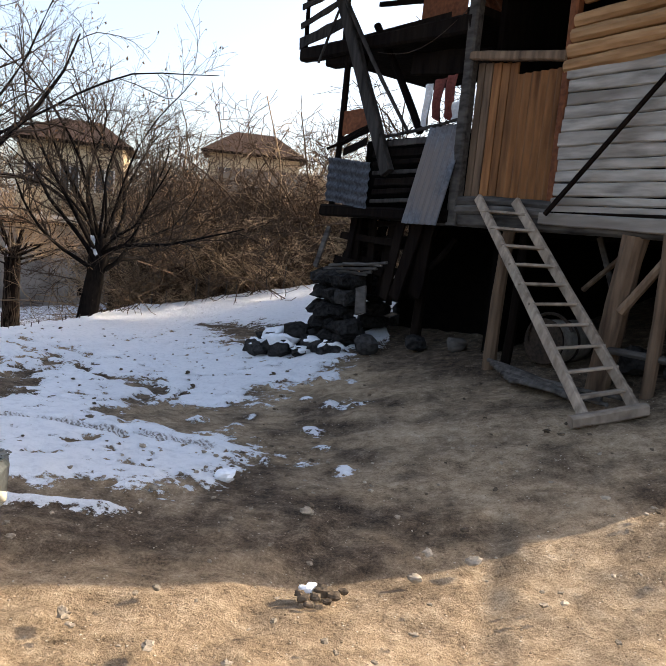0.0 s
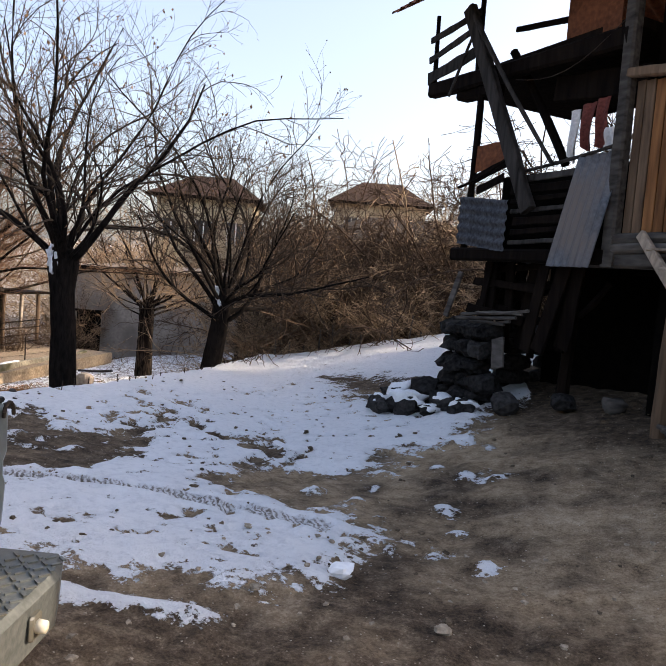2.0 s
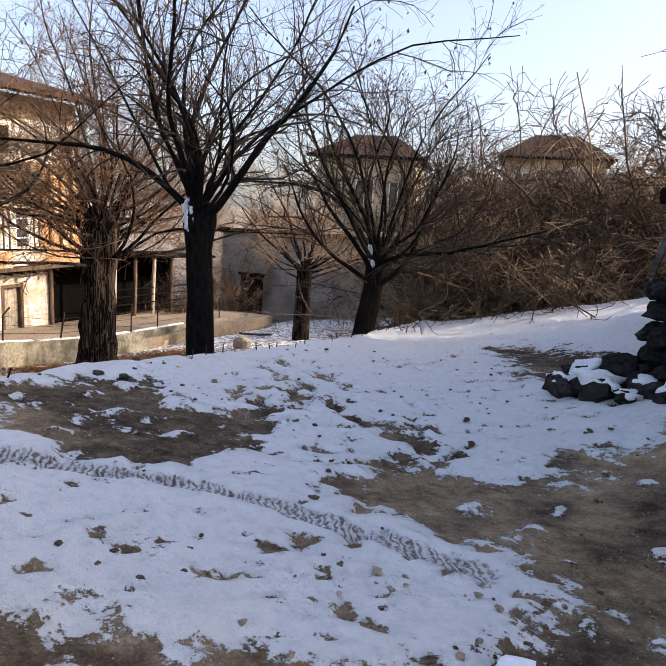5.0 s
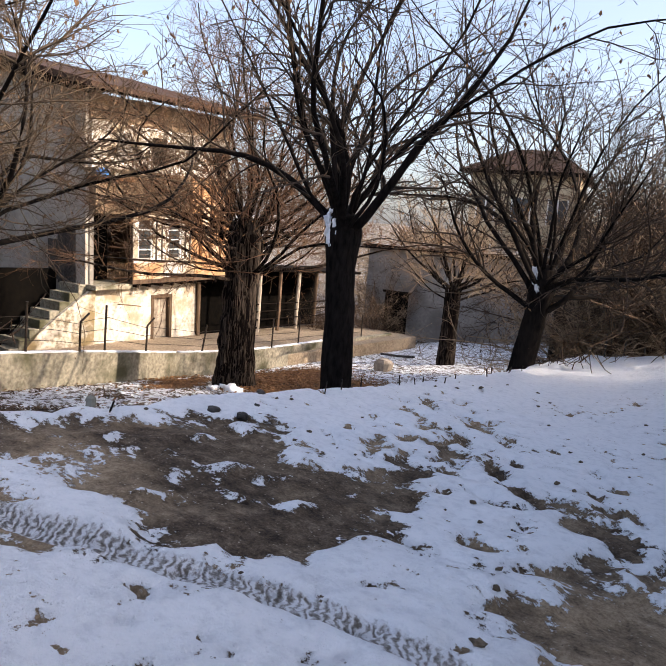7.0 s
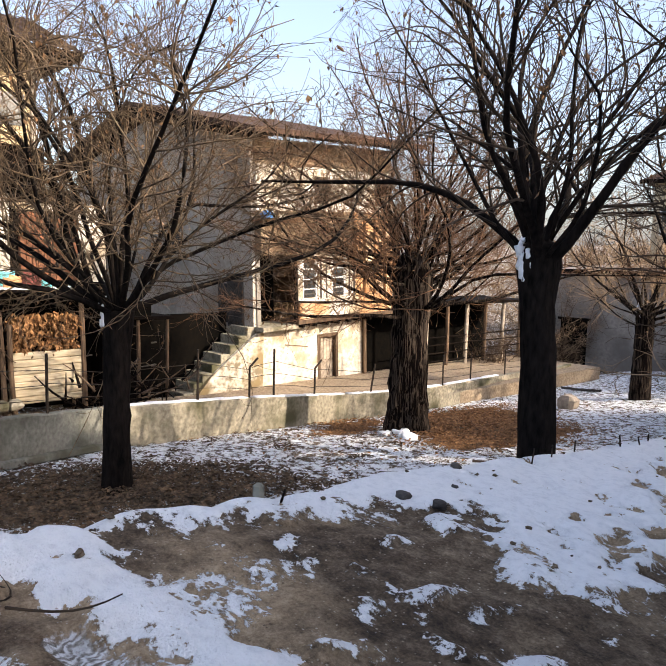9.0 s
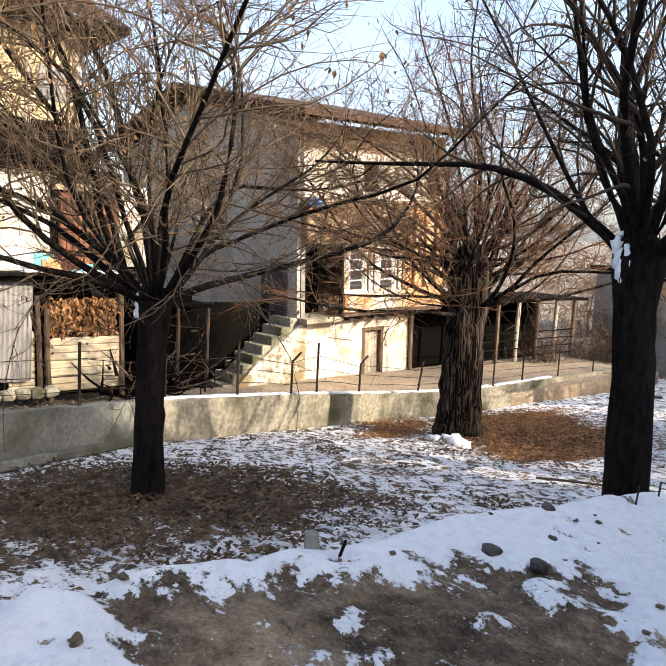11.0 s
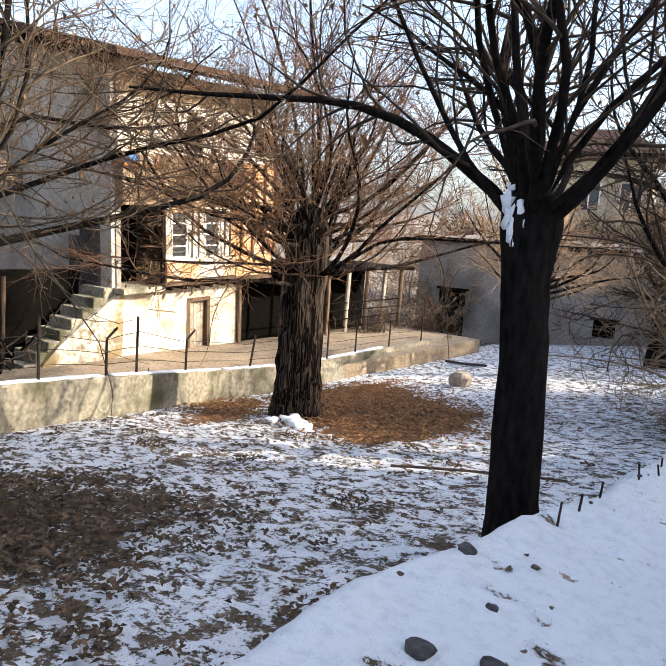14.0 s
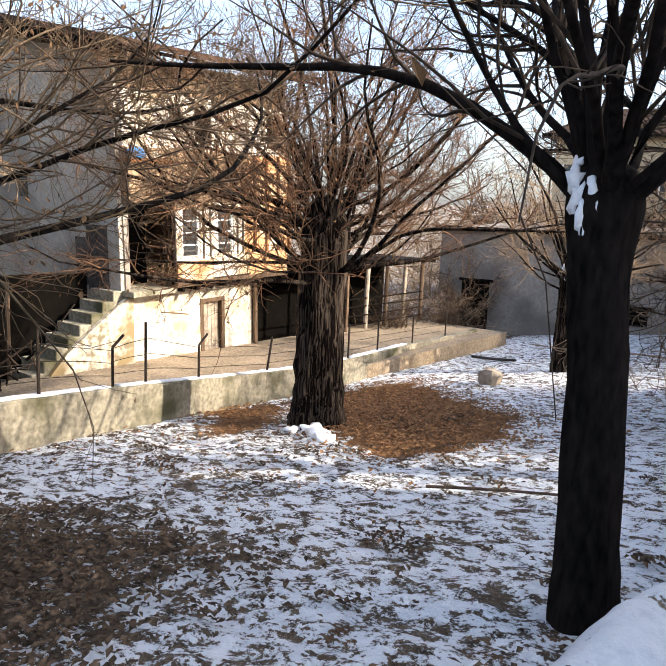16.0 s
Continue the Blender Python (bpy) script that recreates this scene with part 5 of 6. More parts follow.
# short rods along the bank's edge
for k in range(26):
    y = 9.35 + 0.33 * k + 0.08 * math.sin(5 * k)
    x = -5.97 + 0.09 * min(y, 12.2) + 0.06 + 0.05 * math.sin(3 * k)
    if k in (3, 9, 10, 17):
        continue
    h = 0.095 + 0.03 * math.sin(7 * k)
    z = ground_at(x, y)
    single("rod", Shape().log((x, y, z - 0.05), (x + 0.02 * math.sin(k), y + 0.03 * math.cos(2 * k), z + h), 0.008, 0.007, 6, 2, 0.05), M_IRON, "short dark iron rod sticking out of the snow", "rod", group="rods along the bank")
# thin fence stakes at the back of the yard
for k in range(15):
    x = -4.4 + 0.36 * k
    y = 18.0 + 0.08 * math.sin(4 * k)
    z = ground_at(x, y - 0.15)
    single("stake", Shape().log((x, y - 0.15, z - 0.3), (x + 0.08 * math.sin(3 * k), y - 0.15, z + 0.45 + 0.15 * math.sin(5 * k)), 0.02, 0.016, 6, 3, 0.1), M_WOOD_GREY, "thin grey wooden stake at the back of the yard", "stake", group="stakes behind the yard")
# squared stone, bits of rock and frozen clods on the snow
single("stone_block", Shape().box((-5.38, 6.77, ground_at(-5.38, 6.77) + 0.045), (0.065, 0.06, 0.14), Matrix.Rotation(0.5, 3, "Z"), 0.015), M_CONC_GREY, "small squared stone standing in the snow", "stone")
single("peg", Shape().log((-5.26, 6.85, ground_at(-5.26, 6.85) - 0.02), (-5.24, 6.87, ground_at(-5.26, 6.85) + 0.07), 0.009, 0.007, 6, 2), M_WOOD_DARK, "short dark peg stuck in the snow", "peg")
crnd = random.Random(14)


def scatter(count, region, size, mat, name, label, group, want=None):
    made = 0
    while made < count:
        x, y = crnd.uniform(region[0], region[1]), crnd.uniform(region[2], region[3])
        if want is not None:
            sn = float(cover_at(np.array([x]), np.array([y]))[0][0])
            if not want(sn):
                made += 0.2
                continue
        s = size * crnd.uniform(0.45, 1.35) * (1.8 if crnd.random() < 0.1 else 1)
        single(name, Shape().rock((0, 0, 0), (s * 1.35, s, s * (0.3 if name == "snow_lump" else 0.55)), crnd.randrange(10 ** 6), 5, 9, 0.45), mat, label, name, group=group, at=(x, y, ground_at(x, y) + s * 0.16 + 0.02), turn=crnd.uniform(0, 360))
        made += 1


scatter(120, (-1.8, 2.2, 2.2, 5.6), 0.024, M_CLOD, "pebble", "small pale stone lying on the dirt", "pebbles of the yard")
scatter(90, (-0.8, 2.6, 4.0, 9.0), 0.03, M_CLOD_DARK, "clod", "small frozen clod of earth on the yard", "clods of the yard")
scatter(110, (-5.6, -0.8, 4.6, 13.0), 0.026, M_CLOD_DARK, "clod", "dark frozen clod lying on the snow", "clods on the snow", lambda v: v > 0.6)
for k, (x, y, s, m) in enumerate(((0.12, 3.33, 0.07, M_CLOD_DARK), (0.03, 3.34, 0.055, M_SNOW), (0.06, 3.38, 0.05, M_SNOW), (0.17, 3.30, 0.055, M_CLOD_DARK), (0.02, 3.25, 0.05, M_CLOD_DARK), (0.08, 3.27, 0.045, M_CLOD_DARK), (0.0, 3.30, 0.04, M_CLOD_DARK), (0.22, 3.36, 0.04, M_CLOD_DARK), (0.05, 3.19, 0.04, M_CLOD_DARK), (0.14, 3.24, 0.035, M_CLOD_DARK), (0.0, 4.42, 0.07, M_CLOD), (-4.95, 7.62, 0.08, M_STONE), (-4.72, 7.72, 0.08, M_STONE), (-5.2, 8.5, 0.07, M_STONE), (-4.9, 8.1, 0.05, M_STONE), (-0.62, 4.98, 0.12, M_SNOW), (0.6, 3.55, 0.06, M_CLOD), (0.95, 3.75, 0.07, M_CLOD))):
    single("clod", Shape().rock((0, 0, 0), (s * 1.3, s, s * 0.7), 900 + k, 5, 9, 0.25), m, "broken lump of frozen earth and snow", "clod", at=(x, y, ground_at(x, y) + s * 0.2))
# fallen leaves: the brown bed, the dark wet bed, and clumps strewn over the snowy garden
lrs = np.random.RandomState(4)


def strew(name, label, x, y, keep, mat, lo, hi, rise):
    keep = keep & (bank(x, y)[1] < -0.62)
    x, y = x[keep], y[keep]
    n = len(x)
    turn, size = lrs.uniform(0, 6.3, n), lrs.uniform(lo, hi, n)
    z = height(x, y) + lrs.uniform(0.025, rise, n)
    ex = np.stack((np.cos(turn), np.sin(turn), lrs.uniform(-0.4, 0.4, n)), -1) * size[:, None]
    ey = np.stack((-np.sin(turn), np.cos(turn), lrs.uniform(-0.4, 0.4, n)), -1) * size[:, None] * 0.55
    c = np.stack((x, y, z), -1)
    v = np.stack((c - ex, c - ey + [0, 0, 0.008], c + ex, c + ey + [0, 0, 0.012]), 1).reshape(-1, 3)
    tagged(part(name, quick_mesh(name, [(v, np.arange(n * 4).reshape(n, 4))], False), mat), label, "leaves", "", "stuff")


lx, ly = lrs.uniform(-15.5, -7.5, 34000), lrs.uniform(11.0, 23.5, 34000)
strew("fallen_leaves", "brown fallen leaves strewn under the trees", lx, ly, (inside(LEAF_BED, lx, ly) > lrs.normal(-0.1, 0.4, len(lx))) | (inside(DARK_STRIP, lx, ly) > lrs.normal(0.0, 0.3, len(lx))) & (lrs.uniform(0, 1, len(lx)) < 0.5) | (lrs.uniform(0, 1, len(lx)) < 0.03), M_LITTER, 0.022, 0.05, 0.055)
lx, ly = lrs.uniform(-14.5, -6.2, 52000), lrs.uniform(3.5, 13.5, 52000)
strew("wet_leaves", "dark wet leaves matted over the garden earth", lx, ly, inside(DARK_BED, lx, ly) > lrs.normal(0.75, 0.55, len(lx)) - 0.9 * value_noise(lx, ly, 1.3, 44), M_LITTER_DARK, 0.02, 0.05, 0.06)
lx, ly = lrs.uniform(-15.8, -5.4, 90000), lrs.uniform(4.0, 24.0, 90000)
clump = 0.5 * value_noise(lx, ly, 1.4, 41) + 0.6 * value_noise(lx, ly, 4.5, 42)
strew("leaf_clumps", "clumps of dark dead leaves strewn on the snow", lx, ly, clump - 0.05 * np.clip(ly - 14, 0, 9) - 0.28 * soft_step(-10.8, -8.2, lx) * soft_step(10.5, 13.0, ly) > lrs.normal(0.47, 0.12, len(lx)), M_LITTER_DARK, 0.018, 0.046, 0.06)
# stump, fallen branch
single("stump", Shape().rock((-12.2, 22.9, ground_at(-12.2, 22.9) + 0.16), (0.6, 0.5, 0.5), 41, 6, 10, 0.2), M_WOOD_PALE, "pale old stump in the snow", "stump")
single("fallen_pole", Shape().log((-15.2, 27.8, ground_at(-15.2, 27.8) + 0.08), (-13.4, 27.2, ground_at(-13.4, 27.2) + 0.06), 0.05, 0.04, 7, 5, 0.1, 0.05), M_WOOD_GREY, "snowy pole lying beside the garden wall", "pole")
single("fallen_pole", Shape().log((-8.3, 13.0, ground_at(-8.3, 13.0) + 0.06), (-6.3, 13.6, ground_at(-6.3, 13.6) + 0.06), 0.018, 0.012, 7, 5, 0.1, 0.08), M_WOOD_POST, "dark branch lying across the snowy garden", "branch")
tw = Shape()
trs = random.Random(2)
for k in range(6):
    a = (-5.15 + 0.1 * k, 4.75 + 0.06 * k, ground_at(-5.0, 4.8) + 0.05)
    tw.log(a, (a[0] + trs.uniform(-0.28, 0.30), a[1] + trs.uniform(-0.1, 0.35), a[2] + trs.uniform(0.0, 0.12)), 0.007, 0.003, 5, 6, 0.1, 0.09, k)
single("fallen_branch", tw, M_TWIG, "bare fallen branch on the snow", "branch")
for k, (x, y, s) in enumerate(((-11.95, 15.45, 0.30), (-11.6, 15.15, 0.36), (-12.25, 15.3, 0.22), (-11.2, 14.8, 0.3))):
    single("snow_lump", Shape().rock((0, 0, 0), (s * 1.3, s, s * 0.45), 700 + k, 6, 12, 0.45), M_SNOW, "lump of snow at the foot of the old tree", "snow", at=(x, y, ground_at(x, y) + s * 0.12), smooth=True)


# ---------------------------------------------------------------- the white house with the concrete gable wall
HOUSE = (-20.4, 17.9, -3.25)
house = thing("house", "old two-storey house with whitewashed front and bare concrete side", "house")
house.matrix_basis = pose(*HOUSE, 0, -2.6, 90)


def hpart(name, shape, mat, label="", parent=None, smooth=False):
    return part(name, shape, mat, parent or house, label, smooth)


def hbox(name, x0, x1, y0, y1, z0, z1, mat, label="", parent=None, chamfer=0.0):
    return hpart(name, Shape().box(((x0 + x1) / 2, (y0 + y1) / 2, (z0 + z1) / 2), (x1 - x0, y1 - y0, z1 - z0), None, chamfer), mat, label, parent)


# ground storey front with its doorway
hbox("front_wall", 0.0, 2.62, 0.0, 0.35, -0.6, 2.35, M_WHITE, "sunlit whitewashed wall with flaking patches")
hbox("front_wall", 3.50, 4.75, 0.0, 0.35, -0.6, 2.35, M_WHITE)
hbox("front_wall", 2.62, 3.50, 0.0, 0.35, 1.80, 2.35, M_WHITE)
hdoor = hbox("door", 2.70, 3.42, 0.16, 0.22, 0.0, 1.78, M_WOOD_PALE, "pale weathered plank door")
for i in range(5):
    hbox("door_board", 2.71 + i * 0.142, 2.84 + i * 0.142, 0.135, 0.16, 0.02, 1.74, M_WOOD_PALE, "", hdoor)
hframe = hbox("door_frame", 2.58, 2.70, -0.02, 0.2, 0.0, 1.86, M_WOOD_POST)
hbox("door_frame", 3.42, 3.54, -0.02, 0.2, 0.0, 1.86, M_WOOD_POST)
hbox("door_frame", 2.58, 3.54, -0.025, 0.2, 1.78, 1.90, M_WOOD_POST)
hbox("pillar", -0.12, 0.14, -0.12, 0.06, -0.6, 2.15, M_GABLE, "plastered corner pillar")
hbox("plinth", 0.1, 4.8, -0.28, 0.0, -0.6, 0.12, M_CONC, "stained concrete plinth")
for k, x in enumerate((4.80, 5.02)):
    hpart("porch_post", Shape().plank((x, -0.10 + 0.5 * k, -0.5), (x - 0.02, -0.10 + 0.5 * k, 2.5), 0.13, 0.12, (0, -1, 0), 5, 0.05, k), M_WOOD_POST)
# jettied upper storey
hbox("balcony_slab", 1.25, 5.75, -0.62, 0.3, 2.42, 2.56, M_WOOD_POST, "projecting timber floor of the upper storey")
for i in range(9):
    x = 1.4 + 0.52 * i
    hpart("joist_end", Shape().plank((x, -0.70, 2.36), (x, 0.2, 2.36), 0.10, 0.10, (0, 0, 1), 2, 0.06, i), M_WOOD_DARK)
hbox("parapet", 1.32, 2.60, -0.58, -0.48, 2.56, 3.10, M_BRICKISH, "orange mud-brick parapet")
hbox("parapet", 2.60, 4.05, -0.60, -0.48, 2.60, 3.16, M_WHITE, "whitewashed parapet board")
hbox("parapet", 4.05, 5.70, -0.62, -0.46, 2.56, 3.20, M_BRICKISH)
hbox("upper_front", 1.35, 1.55, -0.50, -0.40, 3.10, 4.65, M_WHITE)
hbox("upper_front", 2.20, 2.85, -0.50, -0.40, 3.10, 4.65, M_WHITE)
hbox("upper_front", 3.50, 3.95, -0.50, -0.40, 3.10, 4.65, M_WHITE)
hbox("upper_front", 1.35, 3.95, -0.501, -0.401, 4.52, 4.70, M_WHITE)
hbox("upper_front", 1.35, 3.95, -0.502, -0.402, 2.95, 3.25, M_WHITE)
for k, x in enumerate((1.55, 2.85)):
    win = hbox("window", x + 0.04, x + 0.61, -0.40, -0.38, 3.27, 4.50, M_GLASS_DARK, "small white window with closed slats")
    hbox("window_frame", x, x + 0.06, -0.47, -0.39, 3.25, 4.52, M_WHITE_PAINT, "", win)
    hbox("window_frame", x + 0.59, x + 0.65, -0.47, -0.39, 3.25, 4.52, M_WHITE_PAINT, "", win)
    for j in range(7):
        hbox("slat", x + 0.06, x + 0.59, -0.46, -0.42, 3.36 + 0.165 * j, 3.40 + 0.165 * j, M_WHITE_PAINT if j % 2 else M_WOOD_GREY, "", win)
for x in (2.3, 2.55, 3.62, 3.85):
    hbox("batten", x, x + 0.05, -0.53, -0.50, 3.2, 4.6, M_WOOD_GREY)
hbox("doorway_wall", 0.0, 0.15, -0.05, 0.2, 2.35, 4.7, M_CONC_BARE)
# near-black sheet in place of the doorway's shade
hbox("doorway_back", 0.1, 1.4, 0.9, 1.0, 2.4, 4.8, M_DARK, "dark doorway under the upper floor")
hbox("doorway_floor", -0.1, 1.4, -0.5, 1.0, 2.28, 2.42, M_CONC)
hpart("doorway_post", Shape().plank((1.28, -0.45, 2.5), (1.28, -0.45, 4.7), 0.12, 0.1, (0, -1, 0), 4, 0.06), M_WOOD_DARK)
hbox("mud_wall", 3.98, 6.20, -0.30, 0.0, 3.20, 6.1, M_BRICKISH, "rough orange mud-plaster wall")
for i in range(5):
    hpart("wall_post", Shape().plank((4.05 + 0.52 * i, -0.34, 3.2), (4.05 + 0.52 * i, -0.34, 6.1), 0.09, 0.08, (0, -1, 0), 4, 0.08, i), M_WOOD_BROWN)
hbox("upper_wall", 0.0, 3.98, -0.35, 0.0, 4.70, 6.1, M_MUD, "brown mud-plaster band under the loft")
hbox("loft_wall", 0.0, 6.2, -0.15, 0.2, 6.1, 7.55, M_WHITE, "whitewashed loft wall")
# every other loft opening is near-black, shade given as colour
for i, x in enumerate((0.95, 2.4, 3.9, 5.3)):
    hbox("loft_opening", x, x + 0.6, -0.17, -0.10, 6.35, 7.25, M_DARK if i % 2 else M_CONC_BARE)
hbox("eave_wall", 0.0, 6.2, -0.1, 0.2, 7.55, 8.35, M_MUD)
ledge = hbox("side_ledge", -0.10, 1.3, -0.55, 0.1, 5.72, 5.82, M_WOOD_BROWN, "wooden ledge with a blue bundle on it")
hpart("bundle", Shape().rock((0.25, -0.35, 5.95), (0.55, 0.35, 0.30), 71, 6, 10, 0.15), M_BLUE, "blue plastic bundle", ledge, True)
hpart("bundle", Shape().rock((0.85, -0.30, 5.90), (0.30, 0.25, 0.2), 72, 6, 10, 0.15), M_TAPE, "", ledge, True)
# concrete gable side, seen in the shade
hpart("side_wall", Shape().sweep([0, 1], lambda i: [(-0.12 + 0.30 * i, y, z) for y, z in ((0.0, -0.6), (0.0, 8.3), (6.6, 9.6), (13.0, 8.2), (13.0, -0.6))]), M_GABLE, "bare beige cement side wall")
for y, z, w, h in ((4.6, 5.2, 0.55, 0.8), (1.6, 3.1, 0.7, 1.3)):
    hpart("side_window", Shape().box((-0.13, y, z), (0.06, w, h)), M_GLASS_DARK, "small dark side window")
hbox("rear_wall", 0.18, 6.2, 12.7, 13.0, -0.6, 8.2, M_CONC_BARE)
hbox("end_wall", 6.0, 6.2, 0.2, 12.7, 2.4, 8.2, M_MUD)
hbox("stair_door", -0.20, -0.12, 0.5, 1.35, 2.35, 4.1, M_WOOD_GREY, "grey door at the stair head")
rake = [(-1.3, 8.48), (6.6, 10.25), (13.9, 8.45)]
hip = Shape().sweep([0, 1], lambda i: [(-0.85 + 7.6 * i, y, z) for y, z in rake + [(y, z - 0.16) for y, z in rake[::-1]]])
hroof = hpart("roof", hip, M_TILE, "old brown tiled gable roof with dark eaves")
for i in range(15):
    hpart("rafter_end", Shape().plank((-0.6 + 0.5 * i, -1.2, 8.29), (-0.6 + 0.5 * i, 0.1, 8.56), 0.07, 0.09, (0, 0, 1), 2, 0.05, i), M_WOOD_DARK, "", hroof)
for i in range(8):
    hpart("purlin_end", Shape().plank((-0.82, 0.3 + 1.0 * i, 8.63 + 0.224 * i - 0.19 * max(0, i - 6)), (0.2, 0.3 + 1.0 * i, 8.63 + 0.224 * i - 0.19 * max(0, i - 6)), 0.12, 0.12, (0, 0, 1), 2, 0.05, 40 + i), M_WOOD_DARK, "", hroof)
hpart("soffit_board", Shape().sweep([0, 1], lambda i: [(-0.80 + 0.66 * i, y, z) for y, z in ((-0.2, 8.30), (6.6, 9.80), (6.6, 10.0), (-0.2, 8.52))]), M_WOOD_DARK, "dark boards under the overhang", hroof)

# outside stair against the concrete side
stair = thing("stair", "worn concrete stair with whitewashed stepped side", "stair", (-20.35, 15.1, -3.0), 90)
for i in range(8):
    part("step", Shape().box((0.17 + 0.33 * i, 0.55, -0.2 + (0.27 * (i + 1) + 0.2) / 2 - 0.0), (0.335, 1.05, 0.27 * (i + 1) + 0.2), None, 0.02), M_CONC, stair)
side = Shape()
side.sweep([0, 1], lambda i: [(x, -0.12 + 0.13 * i, z) for x, z in ((0.25, -0.35), (2.85, -0.35), (2.85, 2.0), (2.6, 1.95), (1.6, 1.25), (0.9, 0.72), (0.5, 0.30), (0.25, 0.0))])
part("side_wall", side, M_WHITE_DIRTY, stair, "stained whitewashed stair side")
part("rail", Shape().log((0.3, 0.05, 0.9), (1.2, 0.05, 1.9), 0.02, 0.02, 6, 3), M_IRON, stair)

# yard behind the wall
terr = Shape().box((-18.2, 17.0, -3.05), (4.6, 30.0, 0.5))
single("house_yard", terr, M_DIRT, "beaten tan earth of the yard before the houses", "yard", "structure")

# ---------------------------------------------------------------- the log house with the shed
LOGH = (-20.0, 4.0, -2.35)
lh = thing("log_house", "tall old house of plaster and yellow boards with dark balcony", "house", LOGH, 90)


def lbox(name, x0, x1, y0, y1, z0, z1, mat, label="", parent=None, chamfer=0.0):
    return part(name, Shape().box(((x0 + x1) / 2, (y0 + y1) / 2, (z0 + z1) / 2), (x1 - x0, y1 - y0, z1 - z0), None, chamfer), mat, parent or lh, label)


lbox("lower_wall", -3.0, 4.3, 0.3, 0.6, -0.5, 2.8, M_STONE, "rough stone ground storey")
lbox("plaster_wall", -3.0, 6.15, 0.15, 0.5, 2.8, 5.15, M_WHITE, "sunlit white plaster wall")
lbox("plaster_wall", 7.85, 8.6, 0.15, 0.5, 3.0, 5.0, M_WHITE)
sh_ = lbox("shutter", 6.35, 7.05, 0.05, 0.15, 3.05, 4.72, M_WOOD_RED, "reddish brown wooden shutter")
lbox("shutter", 7.08, 7.80, 0.05, 0.15, 3.05, 4.60, M_WOOD_RED)
for i in range(10):
    lbox("shutter_board", 6.36 + 0.145 * i, 6.48 + 0.145 * i, 0.02, 0.055, 3.06, 4.60, M_WOOD_RED, "", sh_)
lbox("shutter_wall", 6.15, 7.9, 0.16, 0.4, 2.8, 5.3, M_WOOD_DARK)
lbox("lintel", 6.2, 7.2, 0.0, 0.12, 4.78, 4.95, M_WHITE)
lbox("balcony_floor", -3.0, 7.2, -0.7, 0.3, 5.55, 5.68, M_WOOD_DARK, "dark projecting balcony floor")
# near-black board paints the shade under the balcony
lbox("balcony_shade", -3.0, 7.0, 0.1, 0.3, 5.15, 6.3, M_WOOD_DARK)
for i in range(12):
    part("balcony_bracket", Shape().plank((-2.6 + 0.8 * i, 0.1, 5.05), (-2.6 + 0.8 * i, -0.6, 5.5), 0.09, 0.09, (0, 0, 1), 2, 0.05, i), M_WOOD_DARK, lh)
zz = 6.3
i = 0
while zz < 8.3:
    part("wall_board", Shape().plank((-3.0, 0.0, zz + 0.09), (6.7, 0.0, zz + 0.09), 0.165, 0.05, (0, -1, 0), 8, 0.05, i), M_WOOD_YELLOW, lh)
    zz += 0.175
    i += 1
for x in (-1.0, 1.2, 3.2, 4.6, 5.6, 6.7):
    part("wall_post", Shape().plank((x, -0.06, 6.2), (x, -0.06, 8.35), 0.12, 0.08, (0, -1, 0), 3, 0.04, int(x * 3)), M_WOOD_PALE, lh)
lbox("upper_window", 5.8, 6.5, -0.05, 0.05, 6.75, 7.5, M_GLASS_DARK, "small upper window")
lbox("inner_wall", -3.0, 6.7, 0.06, 0.3, 6.2, 8.3, M_WOOD_DARK)
lbox("rear_part", -3.0, 8.6, 5.2, 5.4, -0.5, 8.0, M_CONC_BARE)
lbox("end_wall", 8.5, 8.65, 0.2, 5.3, -0.5, 5.0, M_WOOD_DARK)
lr = lbox("roof_board", -3.6, 7.6, -0.95, 6.0, 8.35, 8.5, M_WOOD_DARK, "wide dark eaves")
part("roof_slope", Shape().sheet((-3.6, -0.95, 8.5), (1, 0, 0), Vector((0, 3.4, 1.5)), 11.2, 3.7, 34, 0.03), M_TILE, lr, "", True)
part("roof_slope", Shape().sheet((-3.6, 5.9, 8.5), (1, 0, 0), Vector((0, -3.4, 1.5)), 11.2, 3.7, 34, 0.03), M_TILE, lr, "", True)

shed = thing("shed", "lean-to shed of pale logs with dry leaf fodder under its roof", "shed", LOGH, 90)
for i in range(7):
    part("log", Shape().plank((5.95 + 0.02 * (i % 2), -0.15, 0.0 + 0.185 * i + 0.09), (7.75, -0.15, 0.185 * i + 0.09), 0.178, 0.13, (0, -1, 0), 7, 0.06, i), M_LOG_PALE, shed)
for i in range(9):
    part("log", Shape().plank((5.15, -0.12, 0.16 * i + 0.1), (5.72, -0.12, 0.16 * i + 0.1), 0.15, 0.13, (0, -1, 0), 4, 0.08, i + 9), M_LOG_PALE, shed)
part("sheet", Shape().sheet((4.62, -0.35, 0.35), (1, 0, 0), (0.04, 0.05, 1), 0.95, 2.5, 9, 0.022), M_TIN_GREY, shed, "weathered grey corrugated sheet", True)
for x, h in ((5.82, 2.3), (7.82, 2.75), (6.05, 2.0)):
    part("post", Shape().log((x, -0.25, -0.2), (x - 0.08, -0.22, h), 0.07, 0.06, 8, 5, 0.1, 0.03, int(x * 7)), M_WOOD_POST, shed)
part("roof_beam", Shape().plank((4.6, -0.4, 2.72), (8.4, -0.4, 2.66), 0.14, 0.14, (0, -1, 0), 5, 0.08), M_WOOD_DARK, shed)
part("roof_board", Shape().box((6.6, 0.0, 2.82), (3.9, 1.3, 0.07)), M_WOOD_DARK, shed)
